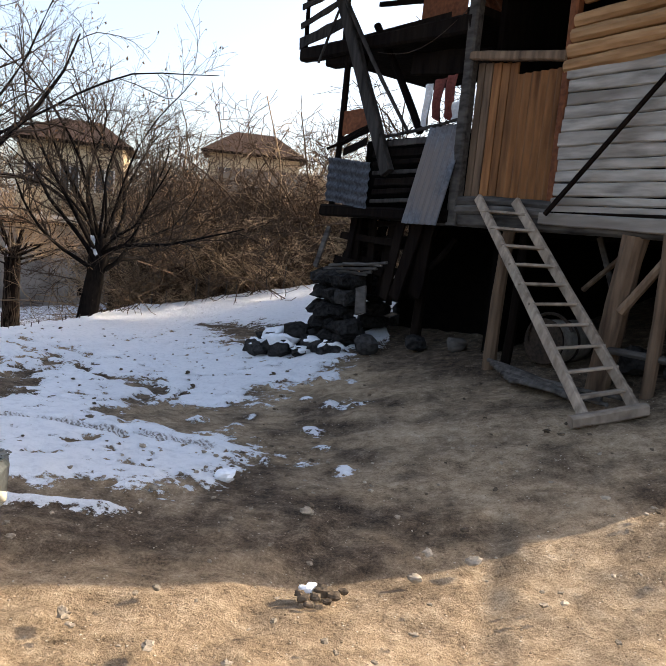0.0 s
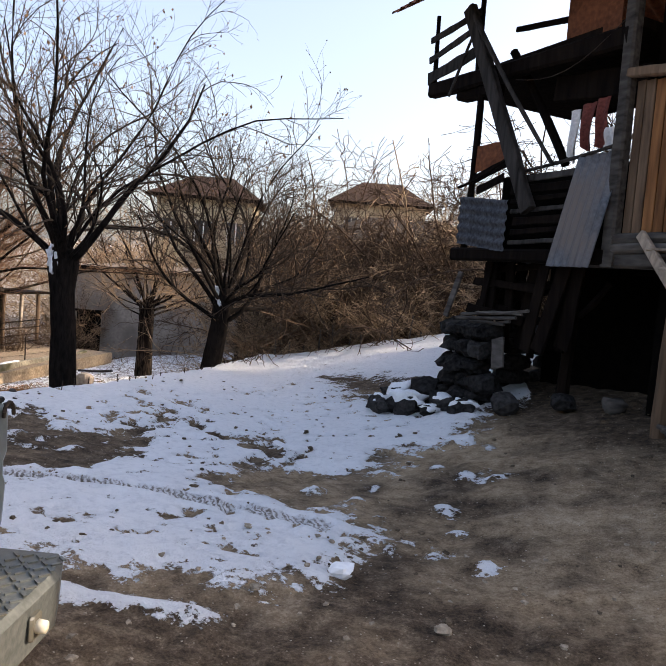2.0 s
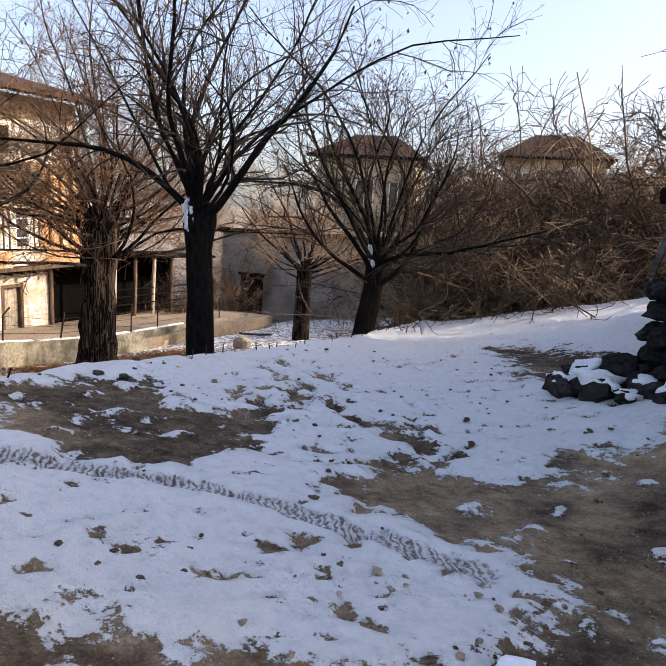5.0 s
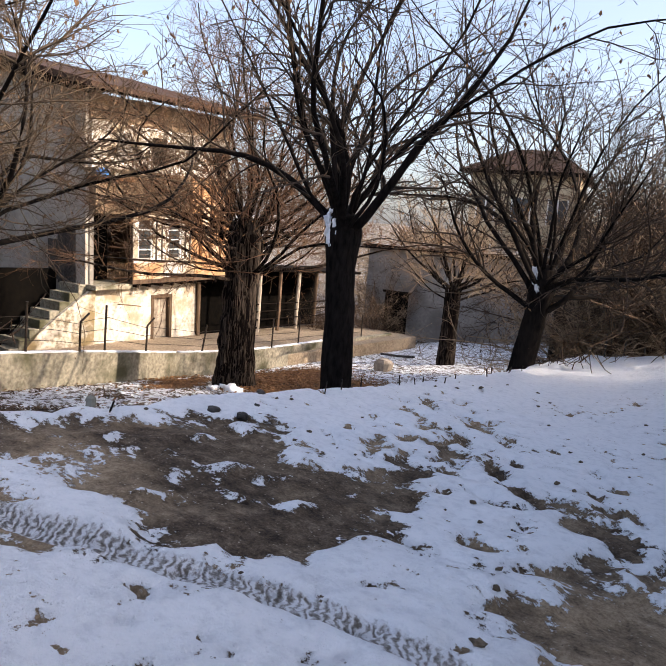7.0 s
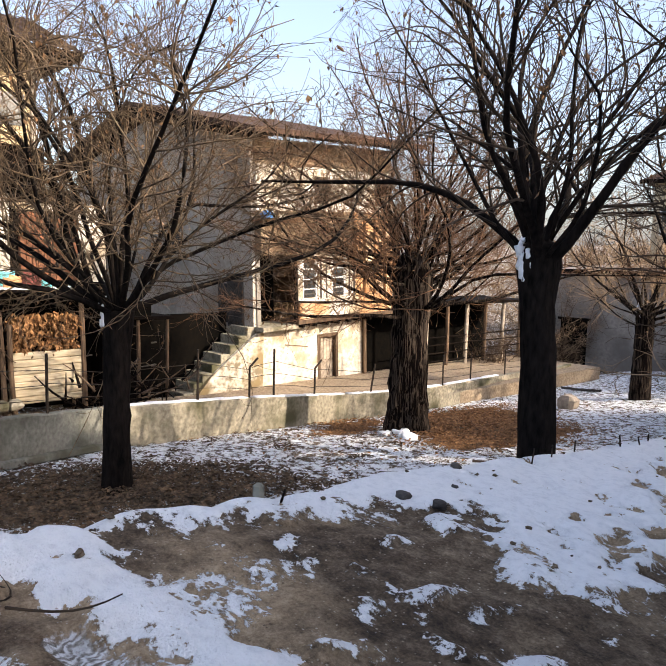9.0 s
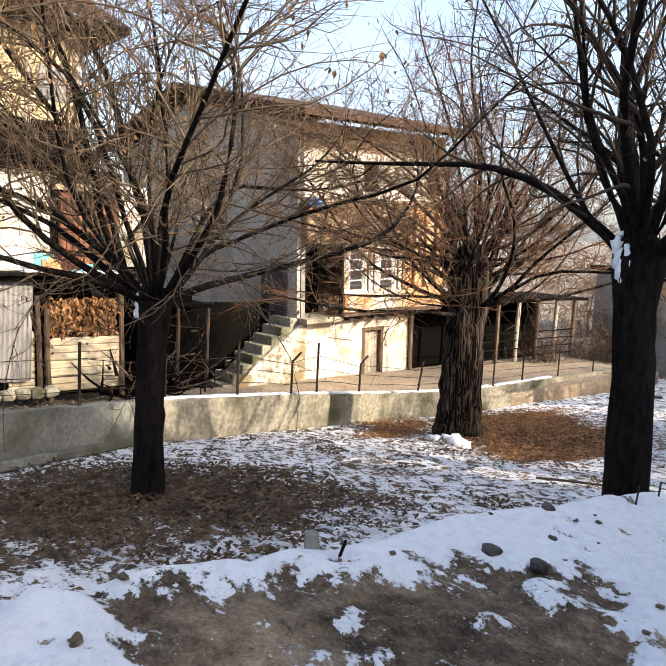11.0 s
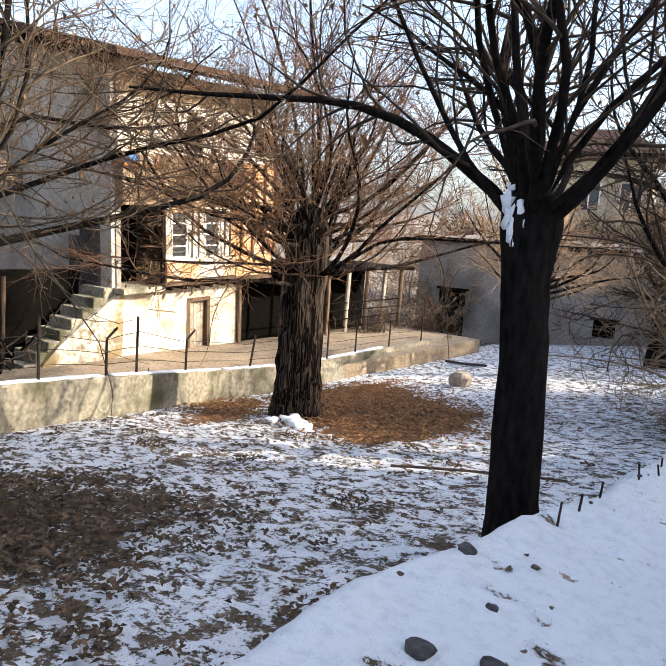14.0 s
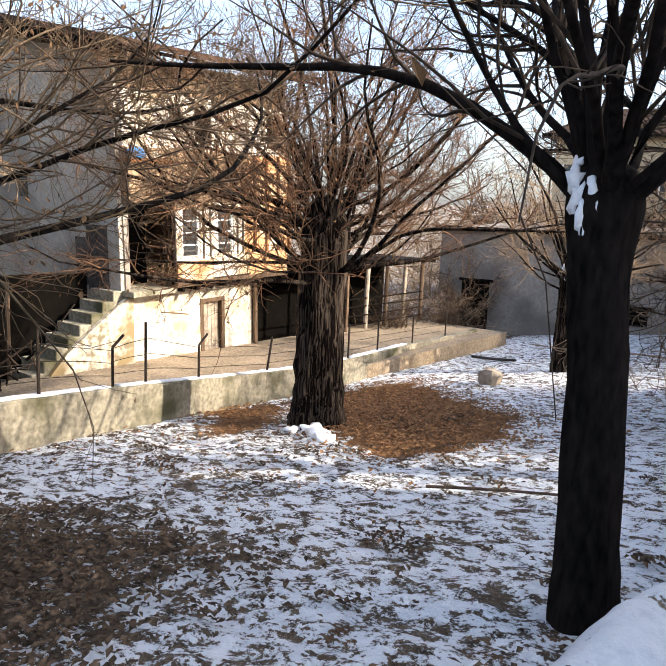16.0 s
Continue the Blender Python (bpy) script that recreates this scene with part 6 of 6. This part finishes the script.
part("snow", Shape().plank((5.4, -0.25, 2.88), (7.6, -0.25, 2.88), 0.6, 0.06, (0, 0, 1), 8, 0.2), M_SNOW, shed)
# near-black sheets for the shade in the shed's bays
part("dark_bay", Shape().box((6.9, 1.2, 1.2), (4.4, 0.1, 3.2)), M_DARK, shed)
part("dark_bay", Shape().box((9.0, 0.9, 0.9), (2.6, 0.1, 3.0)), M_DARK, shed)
for k in range(5):
    part("foot_stone", Shape().rock((4.7 + 0.32 * k, -0.5, 0.08), (0.36, 0.4, 0.26), 500 + k, 5, 8, 0.15), M_CONC, shed)
frs = np.random.RandomState(6)
ends = np.stack((frs.uniform(6.0, 7.7, 900), frs.uniform(-0.25, 0.2, 900), 1.35 + frs.uniform(0, 1, 900) * 0.9), -1)
heap = part("leaf_fodder", leaves_mesh("leaf_fodder", frs, ends, 1500, 0.16), M_LITTER)
heap.matrix_basis = pose(*LOGH, 0, 0, 90)
tagged(heap, "heap of dry leafy branches stored on the shed wall", "fodder", "", "stuff")
for k, (x, z, m) in enumerate(((5.85, 3.15, M_TEAL), (6.15, 3.05, M_BRICKISH), (6.45, 3.12, M_CLOTH_RED), (6.75, 2.95, M_TEAL), (6.0, 2.98, M_BRICKISH))):
    single("blanket", Shape().plank((x - 0.2, -0.32 - 0.02 * k, z), (x + 0.25, -0.30 - 0.02 * k, z - 0.04), 0.34, 0.05, (0, -1, 0.3), 6, 0.15, k), m, "colourful blanket hung over the shed roof", "blanket", group="blankets on the shed", at=LOGH, turn=90, smooth=True)

# clutter and dark lean-to between the houses
lean = thing("lean_to", "dark wooden lean-to stacked with old timber", "lean-to", (-21.6, 12.6, -2.7), 90)
# near-black back sheet, carried on behind the stair, is painted shade
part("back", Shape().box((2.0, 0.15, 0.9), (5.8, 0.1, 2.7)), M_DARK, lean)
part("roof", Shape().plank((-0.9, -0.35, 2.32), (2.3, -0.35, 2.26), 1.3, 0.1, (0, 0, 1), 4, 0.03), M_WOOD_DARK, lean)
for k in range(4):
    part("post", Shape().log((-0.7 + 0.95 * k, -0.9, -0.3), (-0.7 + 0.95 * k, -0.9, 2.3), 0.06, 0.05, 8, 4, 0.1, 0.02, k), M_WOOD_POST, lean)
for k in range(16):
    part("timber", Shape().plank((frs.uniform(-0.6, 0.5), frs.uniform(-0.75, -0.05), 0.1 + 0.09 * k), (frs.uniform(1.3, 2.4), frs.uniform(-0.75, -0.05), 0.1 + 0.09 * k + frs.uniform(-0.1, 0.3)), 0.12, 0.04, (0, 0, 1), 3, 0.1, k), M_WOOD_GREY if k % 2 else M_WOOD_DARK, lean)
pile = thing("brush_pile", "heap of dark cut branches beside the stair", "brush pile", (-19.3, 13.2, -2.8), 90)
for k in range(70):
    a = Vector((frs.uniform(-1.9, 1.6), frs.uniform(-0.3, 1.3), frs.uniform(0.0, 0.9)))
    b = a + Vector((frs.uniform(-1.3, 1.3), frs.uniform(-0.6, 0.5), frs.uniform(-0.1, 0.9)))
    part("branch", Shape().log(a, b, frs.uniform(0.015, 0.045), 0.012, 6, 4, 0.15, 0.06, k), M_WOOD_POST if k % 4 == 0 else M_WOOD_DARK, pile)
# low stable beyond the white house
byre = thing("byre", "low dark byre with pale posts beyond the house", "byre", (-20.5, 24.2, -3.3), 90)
# near-black sheet paints the shade inside the byre
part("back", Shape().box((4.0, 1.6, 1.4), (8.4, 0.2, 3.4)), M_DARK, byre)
part("roof", Shape().plank((-0.2, 0.5, 3.1), (8.4, 0.5, 3.0), 2.8, 0.12, (0, 0, 1), 5, 0.03), M_WOOD_DARK, byre)
for k in range(7):
    part("post", Shape().log((0.1 + 1.3 * k, -0.6, -0.3), (0.1 + 1.3 * k, -0.6, 3.0), 0.09, 0.08, 8, 4, 0.08, 0.02, k), M_WOOD_PALE if k % 2 else M_WOOD_POST, byre)
for k in range(5):
    part("rail", Shape().log((-0.2, -0.65, 0.35 + 0.33 * k), (8.0, -0.65, 0.38 + 0.33 * k), 0.03, 0.03, 6, 6, 0.1, 0.02, k), M_WOOD_DARK, byre)

# ---------------------------------------------------------------- far houses
def far_house(name, label, x0, x1, y0, y1, z0, z1, ridge, wall, roof, windows, turn=0.0, eave=0.6):
    cx, cy = (x0 + x1) / 2, (y0 + y1) / 2
    r = thing(name, label, "house", (cx, cy, z0), turn)
    w, d, h = x1 - x0, y1 - y0, z1 - z0
    part("wall", Shape().box((0, 0, h / 2), (w, d, h)), wall, r)
    rf = Shape()
    a, b, zt = w / 2 + eave, d / 2 + eave, h + ridge
    rf.add([(-a, -b, h), (a, -b, h), (a, b, h), (-a, b, h), (-w * 0.22, 0, zt), (w * 0.22, 0, zt)], [(0, 1, 5, 4), (1, 2, 5), (2, 3, 4, 5), (3, 0, 4), (3, 2, 1, 0)])
    part("roof", rf, roof, r)
    part("eave_board", Shape().box((0, -b + 0.04, h - 0.05), (2 * a, 0.08, 0.2)), M_WOOD_DARK, r)
    for x, z, ww, hh in windows:
        wn_ = part("window", Shape().box((x, -d / 2 - 0.01, z), (ww, 0.08, hh)), M_GLASS_DARK, r)
        for xx in (-ww / 2, 0, ww / 2):
            part("frame", Shape().box((x + xx, -d / 2 - 0.06, z), (0.07, 0.06, hh + 0.08)), M_WHITE_PAINT, wn_)
    return r


far_house("house", "tall cream house with brown hipped roof behind the trees", -18.6, -13.0, 41.0, 47.0, -4.0, 5.6, 1.6, M_CREAM, M_TILE, [(-1.9, 7.6, 1.0, 1.3), (0.0, 7.6, 1.0, 1.3), (1.9, 7.6, 1.0, 1.3), (-1.9, 5.0, 1.0, 1.3), (1.9, 5.0, 1.0, 1.3)], 12)
outbuilding = far_house("shed", "long beige plastered outbuilding with low flat roof", -21.4, -8.6, 36.6, 39.6, -4.0, 1.1, 0.35, M_CONC_BARE, M_CONC_BARE, [], 8, 0.25)
# openings filled near-black to read as shaded holes
for x, z, w, h in ((2.3, 1.75, 0.9, 0.7), (-4.6, 1.6, 1.3, 2.2)):
    part("opening", Shape().box((x, -1.51, z), (w, 0.06, h)), M_DARK, outbuilding, "dark opening")
    part("lintel", Shape().box((x, -1.53, z + h / 2 + 0.06), (w + 0.3, 0.10, 0.12)), M_WOOD_DARK, outbuilding)
far_house("house", "brown-roofed house half hidden behind the thicket", -8.0, 1.5, 36.0, 42.0, -3.0, 3.2, 1.7, M_MUD, M_TILE_GREY, [(-2.0, 5.6, 1.0, 1.2), (1.5, 5.6, 1.0, 1.2)], 0)
far_house("house", "pale yellow house on the far slope", -10.5, -3.5, 56.0, 62.0, -3.0, 7.4, 2.0, M_CREAM, M_TILE, [(-2.2, 8.6, 1.0, 1.3), (0.0, 8.6, 1.0, 1.3), (2.2, 8.6, 1.0, 1.3), (-2.2, 5.8, 1.0, 1.3), (2.2, 5.8, 1.0, 1.3)], 8)
# tall house out of view, added behind the barn to shade the yard
far_house("house", "unseen tall plastered block added behind the barn to cast shade", 6.5, 13.5, 13.0, 18.2, -0.2, 8.6, 2.2, M_CONC_BARE, M_TILE, [(-2.0, 5.6, 1.0, 1.2), (1.5, 5.6, 1.0, 1.2)], 0)


# ---------------------------------------------------------------- thicket behind the yard
def brush_mesh(name, seed, tall, stems, subs, twigs, wide):
    rs = np.random.RandomState(seed)
    az = rs.uniform(0, 6.283, stems)
    rr = rs.uniform(0, wide * 0.35, stems)
    st = np.stack((np.cos(az) * rr, np.sin(az) * rr, np.full(stems, -0.1)), -1)
    tilt = rs.uniform(0.05, 0.55, stems)
    d = np.stack((np.cos(az) * np.sin(tilt), np.sin(az) * np.sin(tilt), np.cos(tilt)), -1)
    ln = tall * rs.uniform(0.55, 1.1, stems)
    p1, r1 = grow(rs, st, d, ln, rs.uniform(0.020, 0.045, stems), np.full(stems, 0.009), 10, 0.02 * rs.uniform(-1.5, 1.5, stems), 0.13)
    s2, d2, g2, left = offshoots(rs, p1, r1, subs, 0.12, 1.0, 0.85, 0.6)
    p2, r2 = grow(rs, s2, d2, tall * 0.34 * rs.uniform(0.3, 1.1, len(s2)) * (0.5 + 0.6 * left), np.minimum(g2, 0.015), np.full(len(s2), 0.008), 7, 0.03 * rs.uniform(-2, 2, len(s2)), 0.27)
    s3, d3, g3, left3 = offshoots(rs, p2, r2, twigs, 0.1, 1.0, 0.9, 0.6)
    p3, r3 = grow(rs, s3, d3, tall * 0.11 * rs.uniform(0.3, 1.3, len(s3)), np.minimum(g3, 0.010), np.full(len(s3), 0.006), 4, 0.02 * rs.uniform(-2, 2, len(s3)), 0.32)
    return quick_mesh("stem", [tubes(p1, r1, 4)]), quick_mesh("twig_mass", [tubes(p2, r2, 3), tubes(p3, r3, 3)])


pale = [brush_mesh("brush", 100 + k, 1.0 * 5.0, 14, 12, 6, 2.4) for k in range(3)]
dusk = [brush_mesh("brush", 120 + k, 1.0 * 5.0, 16, 13, 7, 2.2) for k in range(3)]
for pair in pale:
    for me in pair:
        me.materials.append(M_BRUSH)
for pair in dusk:
    for me in pair:
        me.materials.append(M_BRUSH_DARK)
brs = random.Random(33)


def thicket(count, x0, x1, y0, y1, tall, light, label="bare tangled shrub in the thicket behind the yard", zfix=None, group="shrubs of the thicket"):
    for k in range(count):
        x, y = brs.uniform(x0, x1), brs.uniform(y0, y1)
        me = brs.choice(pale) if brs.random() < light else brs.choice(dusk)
        s = tall / 5.0 * brs.uniform(0.7, 1.15)
        ob = new("shrub")
        ob.empty_display_size = 0.2
        for pm in me:
            part(pm.name.split(".")[0], pm, None, ob)
        ob.matrix_basis = pose(x, y, ground_at(x, y) if zfix is None else zfix, 0, 0, brs.uniform(0, 360)) @ Matrix.Diagonal((s * 1.15, s * 1.15, s, 1))
        tagged(ob, label, "shrub", group)


# mostly dark brush in the rear row paints the thicket's shaded depth
thicket(22, -5.2, 2.5, 19.3, 20.6, 4.0, 0.85)
thicket(32, -5.0, 4.5, 20.9, 22.8, 5.9, 0.25)
thicket(10, -3.0, 6.0, 29.0, 33.0, 6.0, 0.4)
thicket(12, -8.5, -4.0, 31.5, 36.0, 5.2, 0.5)
thicket(14, -20.0, -9.0, 41.5, 44.5, 8.5, 0.5)
thicket(4, -19.8, -17.8, 29.0, 36.0, 3.6, 0.4, "pale bare shrub behind the garden wall", None, "shrubs behind the wall")
thicket(14, -30.0, -10.0, 50.0, 60.0, 9.0, 0.6, "bare trees on the far slope", None, "far trees")
thicket(14, -8.0, 10.0, 44.0, 60.0, 9.0, 0.6, "bare trees on the far slope", None, "far trees")
thicket(10, -34.0, -28.0, 4.0, 30.0, 11.0, 0.6, "tall bare tree behind the houses", None, "trees behind the houses")
thicket(3, -0.4, 1.0, 20.5, 22.5, 5.6, 0.2, "tall bare sapling behind the yard", None, "saplings behind the barn")
thicket(5, 1.8, 5.0, 13.8, 16.0, 4.6, 0.2, "bare sapling behind the barn", None, "saplings behind the barn")


# ---------------------------------------------------------------- pickup truck
TX, TY = -1.61, 3.12
truck = thing("pickup_truck", "old grey-green pickup truck with dented tailgate and step bumper", "pickup truck", (TX, TY, -0.03), 97)
# local axes: x along the tailgate to the truck's right corner at 0, y forwards (away), z up


def rounded(path_w, prof):
    """A skin swept from a side profile (y, z) across the width with softened ends."""
    s = Shape()
    xs = [-path_w, -path_w + 0.03, -0.03, 0.0]
    rings = []
    for x in xs:
        k = 0.0 if x in (xs[1], xs[2]) else 1.0
        rings.append([(x, y + k * 0.012 * (1 if y < 2 else -1), z - k * 0.01) for y, z in prof])
    return s.sweep(rings, lambda i: rings[i])


W = 1.62
gate = part("tailgate", rounded(W, [(0.00, 0.60), (-0.015, 0.66), (-0.022, 0.80), (-0.012, 0.83), (-0.012, 0.88), (-0.024, 0.92), (-0.020, 1.06), (0.0, 1.085), (0.045, 1.085), (0.05, 0.60)]), M_PAINT, truck, "dented grey-green tailgate with worn pale lettering", True)
for k, (x, w, h, lean) in enumerate(((-0.40, 0.05, 0.13, 8), (-0.49, 0.07, 0.13, 0), (-0.60, 0.06, 0.13, 12), (-0.72, 0.08, 0.13, 0), (-0.85, 0.05, 0.13, 8), (-0.97, 0.08, 0.13, 0))):
    part("letter_mark", Shape().box((x, -0.027, 0.745), (w * 0.35, 0.006, h), Matrix.Rotation(radians(lean), 3, "Y")), M_TAPE, gate, "worn pale mark")
part("sticker", Shape().plank((-0.14, -0.026, 0.985), (-0.26, -0.026, 0.93), 0.055, 0.005, (0, -1, 0), 4, 0.3, 3), M_TAPE, gate, "torn yellowed sticker")
hk = Shape()
for k in range(8):
    a0, a1 = math.pi * k / 8, math.pi * (k + 1) / 8
    hk.log((-0.035 + 0.035 * math.cos(a0), -0.03, 1.04 + 0.05 * math.sin(a0)), (-0.035 + 0.035 * math.cos(a1), -0.03, 1.04 + 0.05 * math.sin(a1)), 0.007, 0.007, 6, 1, 0.0)
part("hook", hk, M_IRON, gate, "black wire hook")
# bed sides, floor and rails
for x in (-W, -0.06):
    part("bed_side", Shape().box((x + 0.03, 1.0, 0.80), (0.06, 1.9, 0.55), None, 0.02), M_PAINT, truck)
    part("bed_rail", Shape().box((x + 0.03, 1.0, 1.09), (0.09, 1.92, 0.035), None, 0.012), M_BLACK, truck)
part("bed_floor", Shape().box((-W / 2, 1.0, 0.62), (W - 0.1, 1.9, 0.05)), M_STEEL, truck)
part("gate_cap", Shape().box((-W / 2, 0.025, 1.095), (W - 0.02, 0.06, 0.018), None, 0.008), M_BLACK, truck)
part("bed_front", Shape().box((-W / 2, 1.94, 0.84), (W, 0.05, 0.5)), M_PAINT, truck)
tail = part("tail_lamp", Shape().box((0.002, 0.11, 0.79), (0.03, 0.14, 0.22), None, 0.008), M_LAMP_RED, truck, "red tail lamp")
part("lamp_rim", Shape().box((-0.006, 0.11, 0.79), (0.03, 0.165, 0.245), None, 0.006), M_STEEL, tail)
# rear corner below the gate
part("lower_panel", rounded(W, [(0.02, 0.42), (0.0, 0.48), (-0.01, 0.58), (0.0, 0.60), (0.10, 0.60), (0.10, 0.42)]), M_PAINT, truck, "", True)
# step bumper with tread plate, plate and lamp
bump = part("bumper", Shape().sweep([0, 1, 2, 3], lambda i: [(x, y + (0.05 if i in (0, 3) else 0.0), z) for x, y, z in [((-W - 0.02, -W + 0.10, -0.08, 0.06)[i], yy, zz) for yy, zz in ((-0.25, 0.33), (-0.26, 0.50), (-0.24, 0.525), (-0.02, 0.525), (-0.02, 0.50), (-0.20, 0.48), (-0.20, 0.33))]]), M_STEEL, truck, "worn grey steel step bumper")
for i in range(34):
    for j in range(5):
        x, y = -W + 0.05 + i * 0.048, -0.225 + j * 0.042
        if x > 0.03:
            continue
        part("tread_ridge", Shape().box((x, y, 0.528), (0.036, 0.011, 0.006), Matrix.Rotation(radians(45 if (i + j) % 2 else -45), 3, "Z")), M_STEEL, bump) if i > 16 else None
plate = part("number_plate", Shape().box((-0.82, -0.268, 0.415), (0.52, 0.008, 0.115), None, 0.002), M_PLATE, truck, "white number plate with black characters")
part("plate_rim", Shape().box((-0.82, -0.264, 0.415), (0.545, 0.006, 0.135)), M_BLACK, truck)
cv = bpy.data.curves.new("characters", "FONT")
cv.body, cv.size, cv.align_x, cv.align_y, cv.extrude = ".1 D 0113", 0.108, "RIGHT", "CENTER", 0.001
tmp = bpy.data.objects.new("characters", cv)
dg = bpy.context.evaluated_depsgraph_get()
scene.collection.objects.link(tmp)
dg.update()
tm = bpy.data.meshes.new_from_object(tmp.evaluated_get(dg))
bpy.data.objects.remove(tmp)
tm.materials.clear()
spans = []
for pg in tm.polygons:
    xs_ = [tm.vertices[i].co.x for i in pg.vertices]
    spans.append([min(xs_), max(xs_), [pg.index]])
glyphs = []
for lo, hi, ids in sorted(spans):
    if glyphs and lo <= glyphs[-1][1] + 1e-5:
        glyphs[-1][1] = max(glyphs[-1][1], hi)
        glyphs[-1][2] += ids
    else:
        glyphs.append([lo, hi, ids])
for lo, hi, ids in glyphs:
    glyph = bpy.data.meshes.new("character")
    used = sorted({i for k in ids for i in tm.polygons[k].vertices})
    where = {v: i for i, v in enumerate(used)}
    glyph.from_pydata([tuple(tm.vertices[v].co) for v in used], [], [[where[v] for v in tm.polygons[k].vertices] for k in ids])
    txt = part("character", glyph, M_BLACK, plate)
    txt.matrix_basis = pose(-0.575, -0.274, 0.413, 90, 0, 0) @ Matrix.Diagonal((0.92, 1, 1, 1))
lamp = part("plate_lamp", Shape().box((-0.27, -0.265, 0.425), (0.075, 0.02, 0.085), None, 0.012), M_STEEL, truck, "small lamp housing on the bumper")
part("lens", Shape().log((-0.27, -0.27, 0.425), (-0.27, -0.305, 0.425), 0.024, 0.020, 10, 2, 0.0), M_TAPE, lamp, "amber lamp lens", True)
# cab
part("cab", rounded(W, [(2.0, 0.45), (2.0, 1.05), (2.12, 1.45), (2.3, 1.55), (3.1, 1.55), (3.45, 1.42), (3.95, 1.0), (4.9, 0.92), (5.0, 0.8), (5.0, 0.42)]), M_PAINT, truck, "", True)
part("rear_window", Shape().box((-W / 2, 2.045, 1.25), (1.2, 0.02, 0.32), Matrix.Rotation(radians(-16), 3, "X")), M_GLASS_DARK, truck)
for y in (0.95, 4.1):
    for x in (-W + 0.12, -0.12):
        wh = part("wheel", Shape().log((x - 0.10, y, 0.34), (x + 0.10, y, 0.34), 0.33, 0.33, 24, 3, 0.0), M_RUBBER, truck, "", True)
        part("rim", Shape().log((x - 0.105, y, 0.34), (x + 0.105, y, 0.34), 0.19, 0.19, 18, 1, 0.0), M_STEEL, wh)
part("axle", Shape().log((-W + 0.1, 0.95, 0.34), (-0.1, 0.95, 0.34), 0.05, 0.05, 8, 1, 0.0), M_IRON, truck)
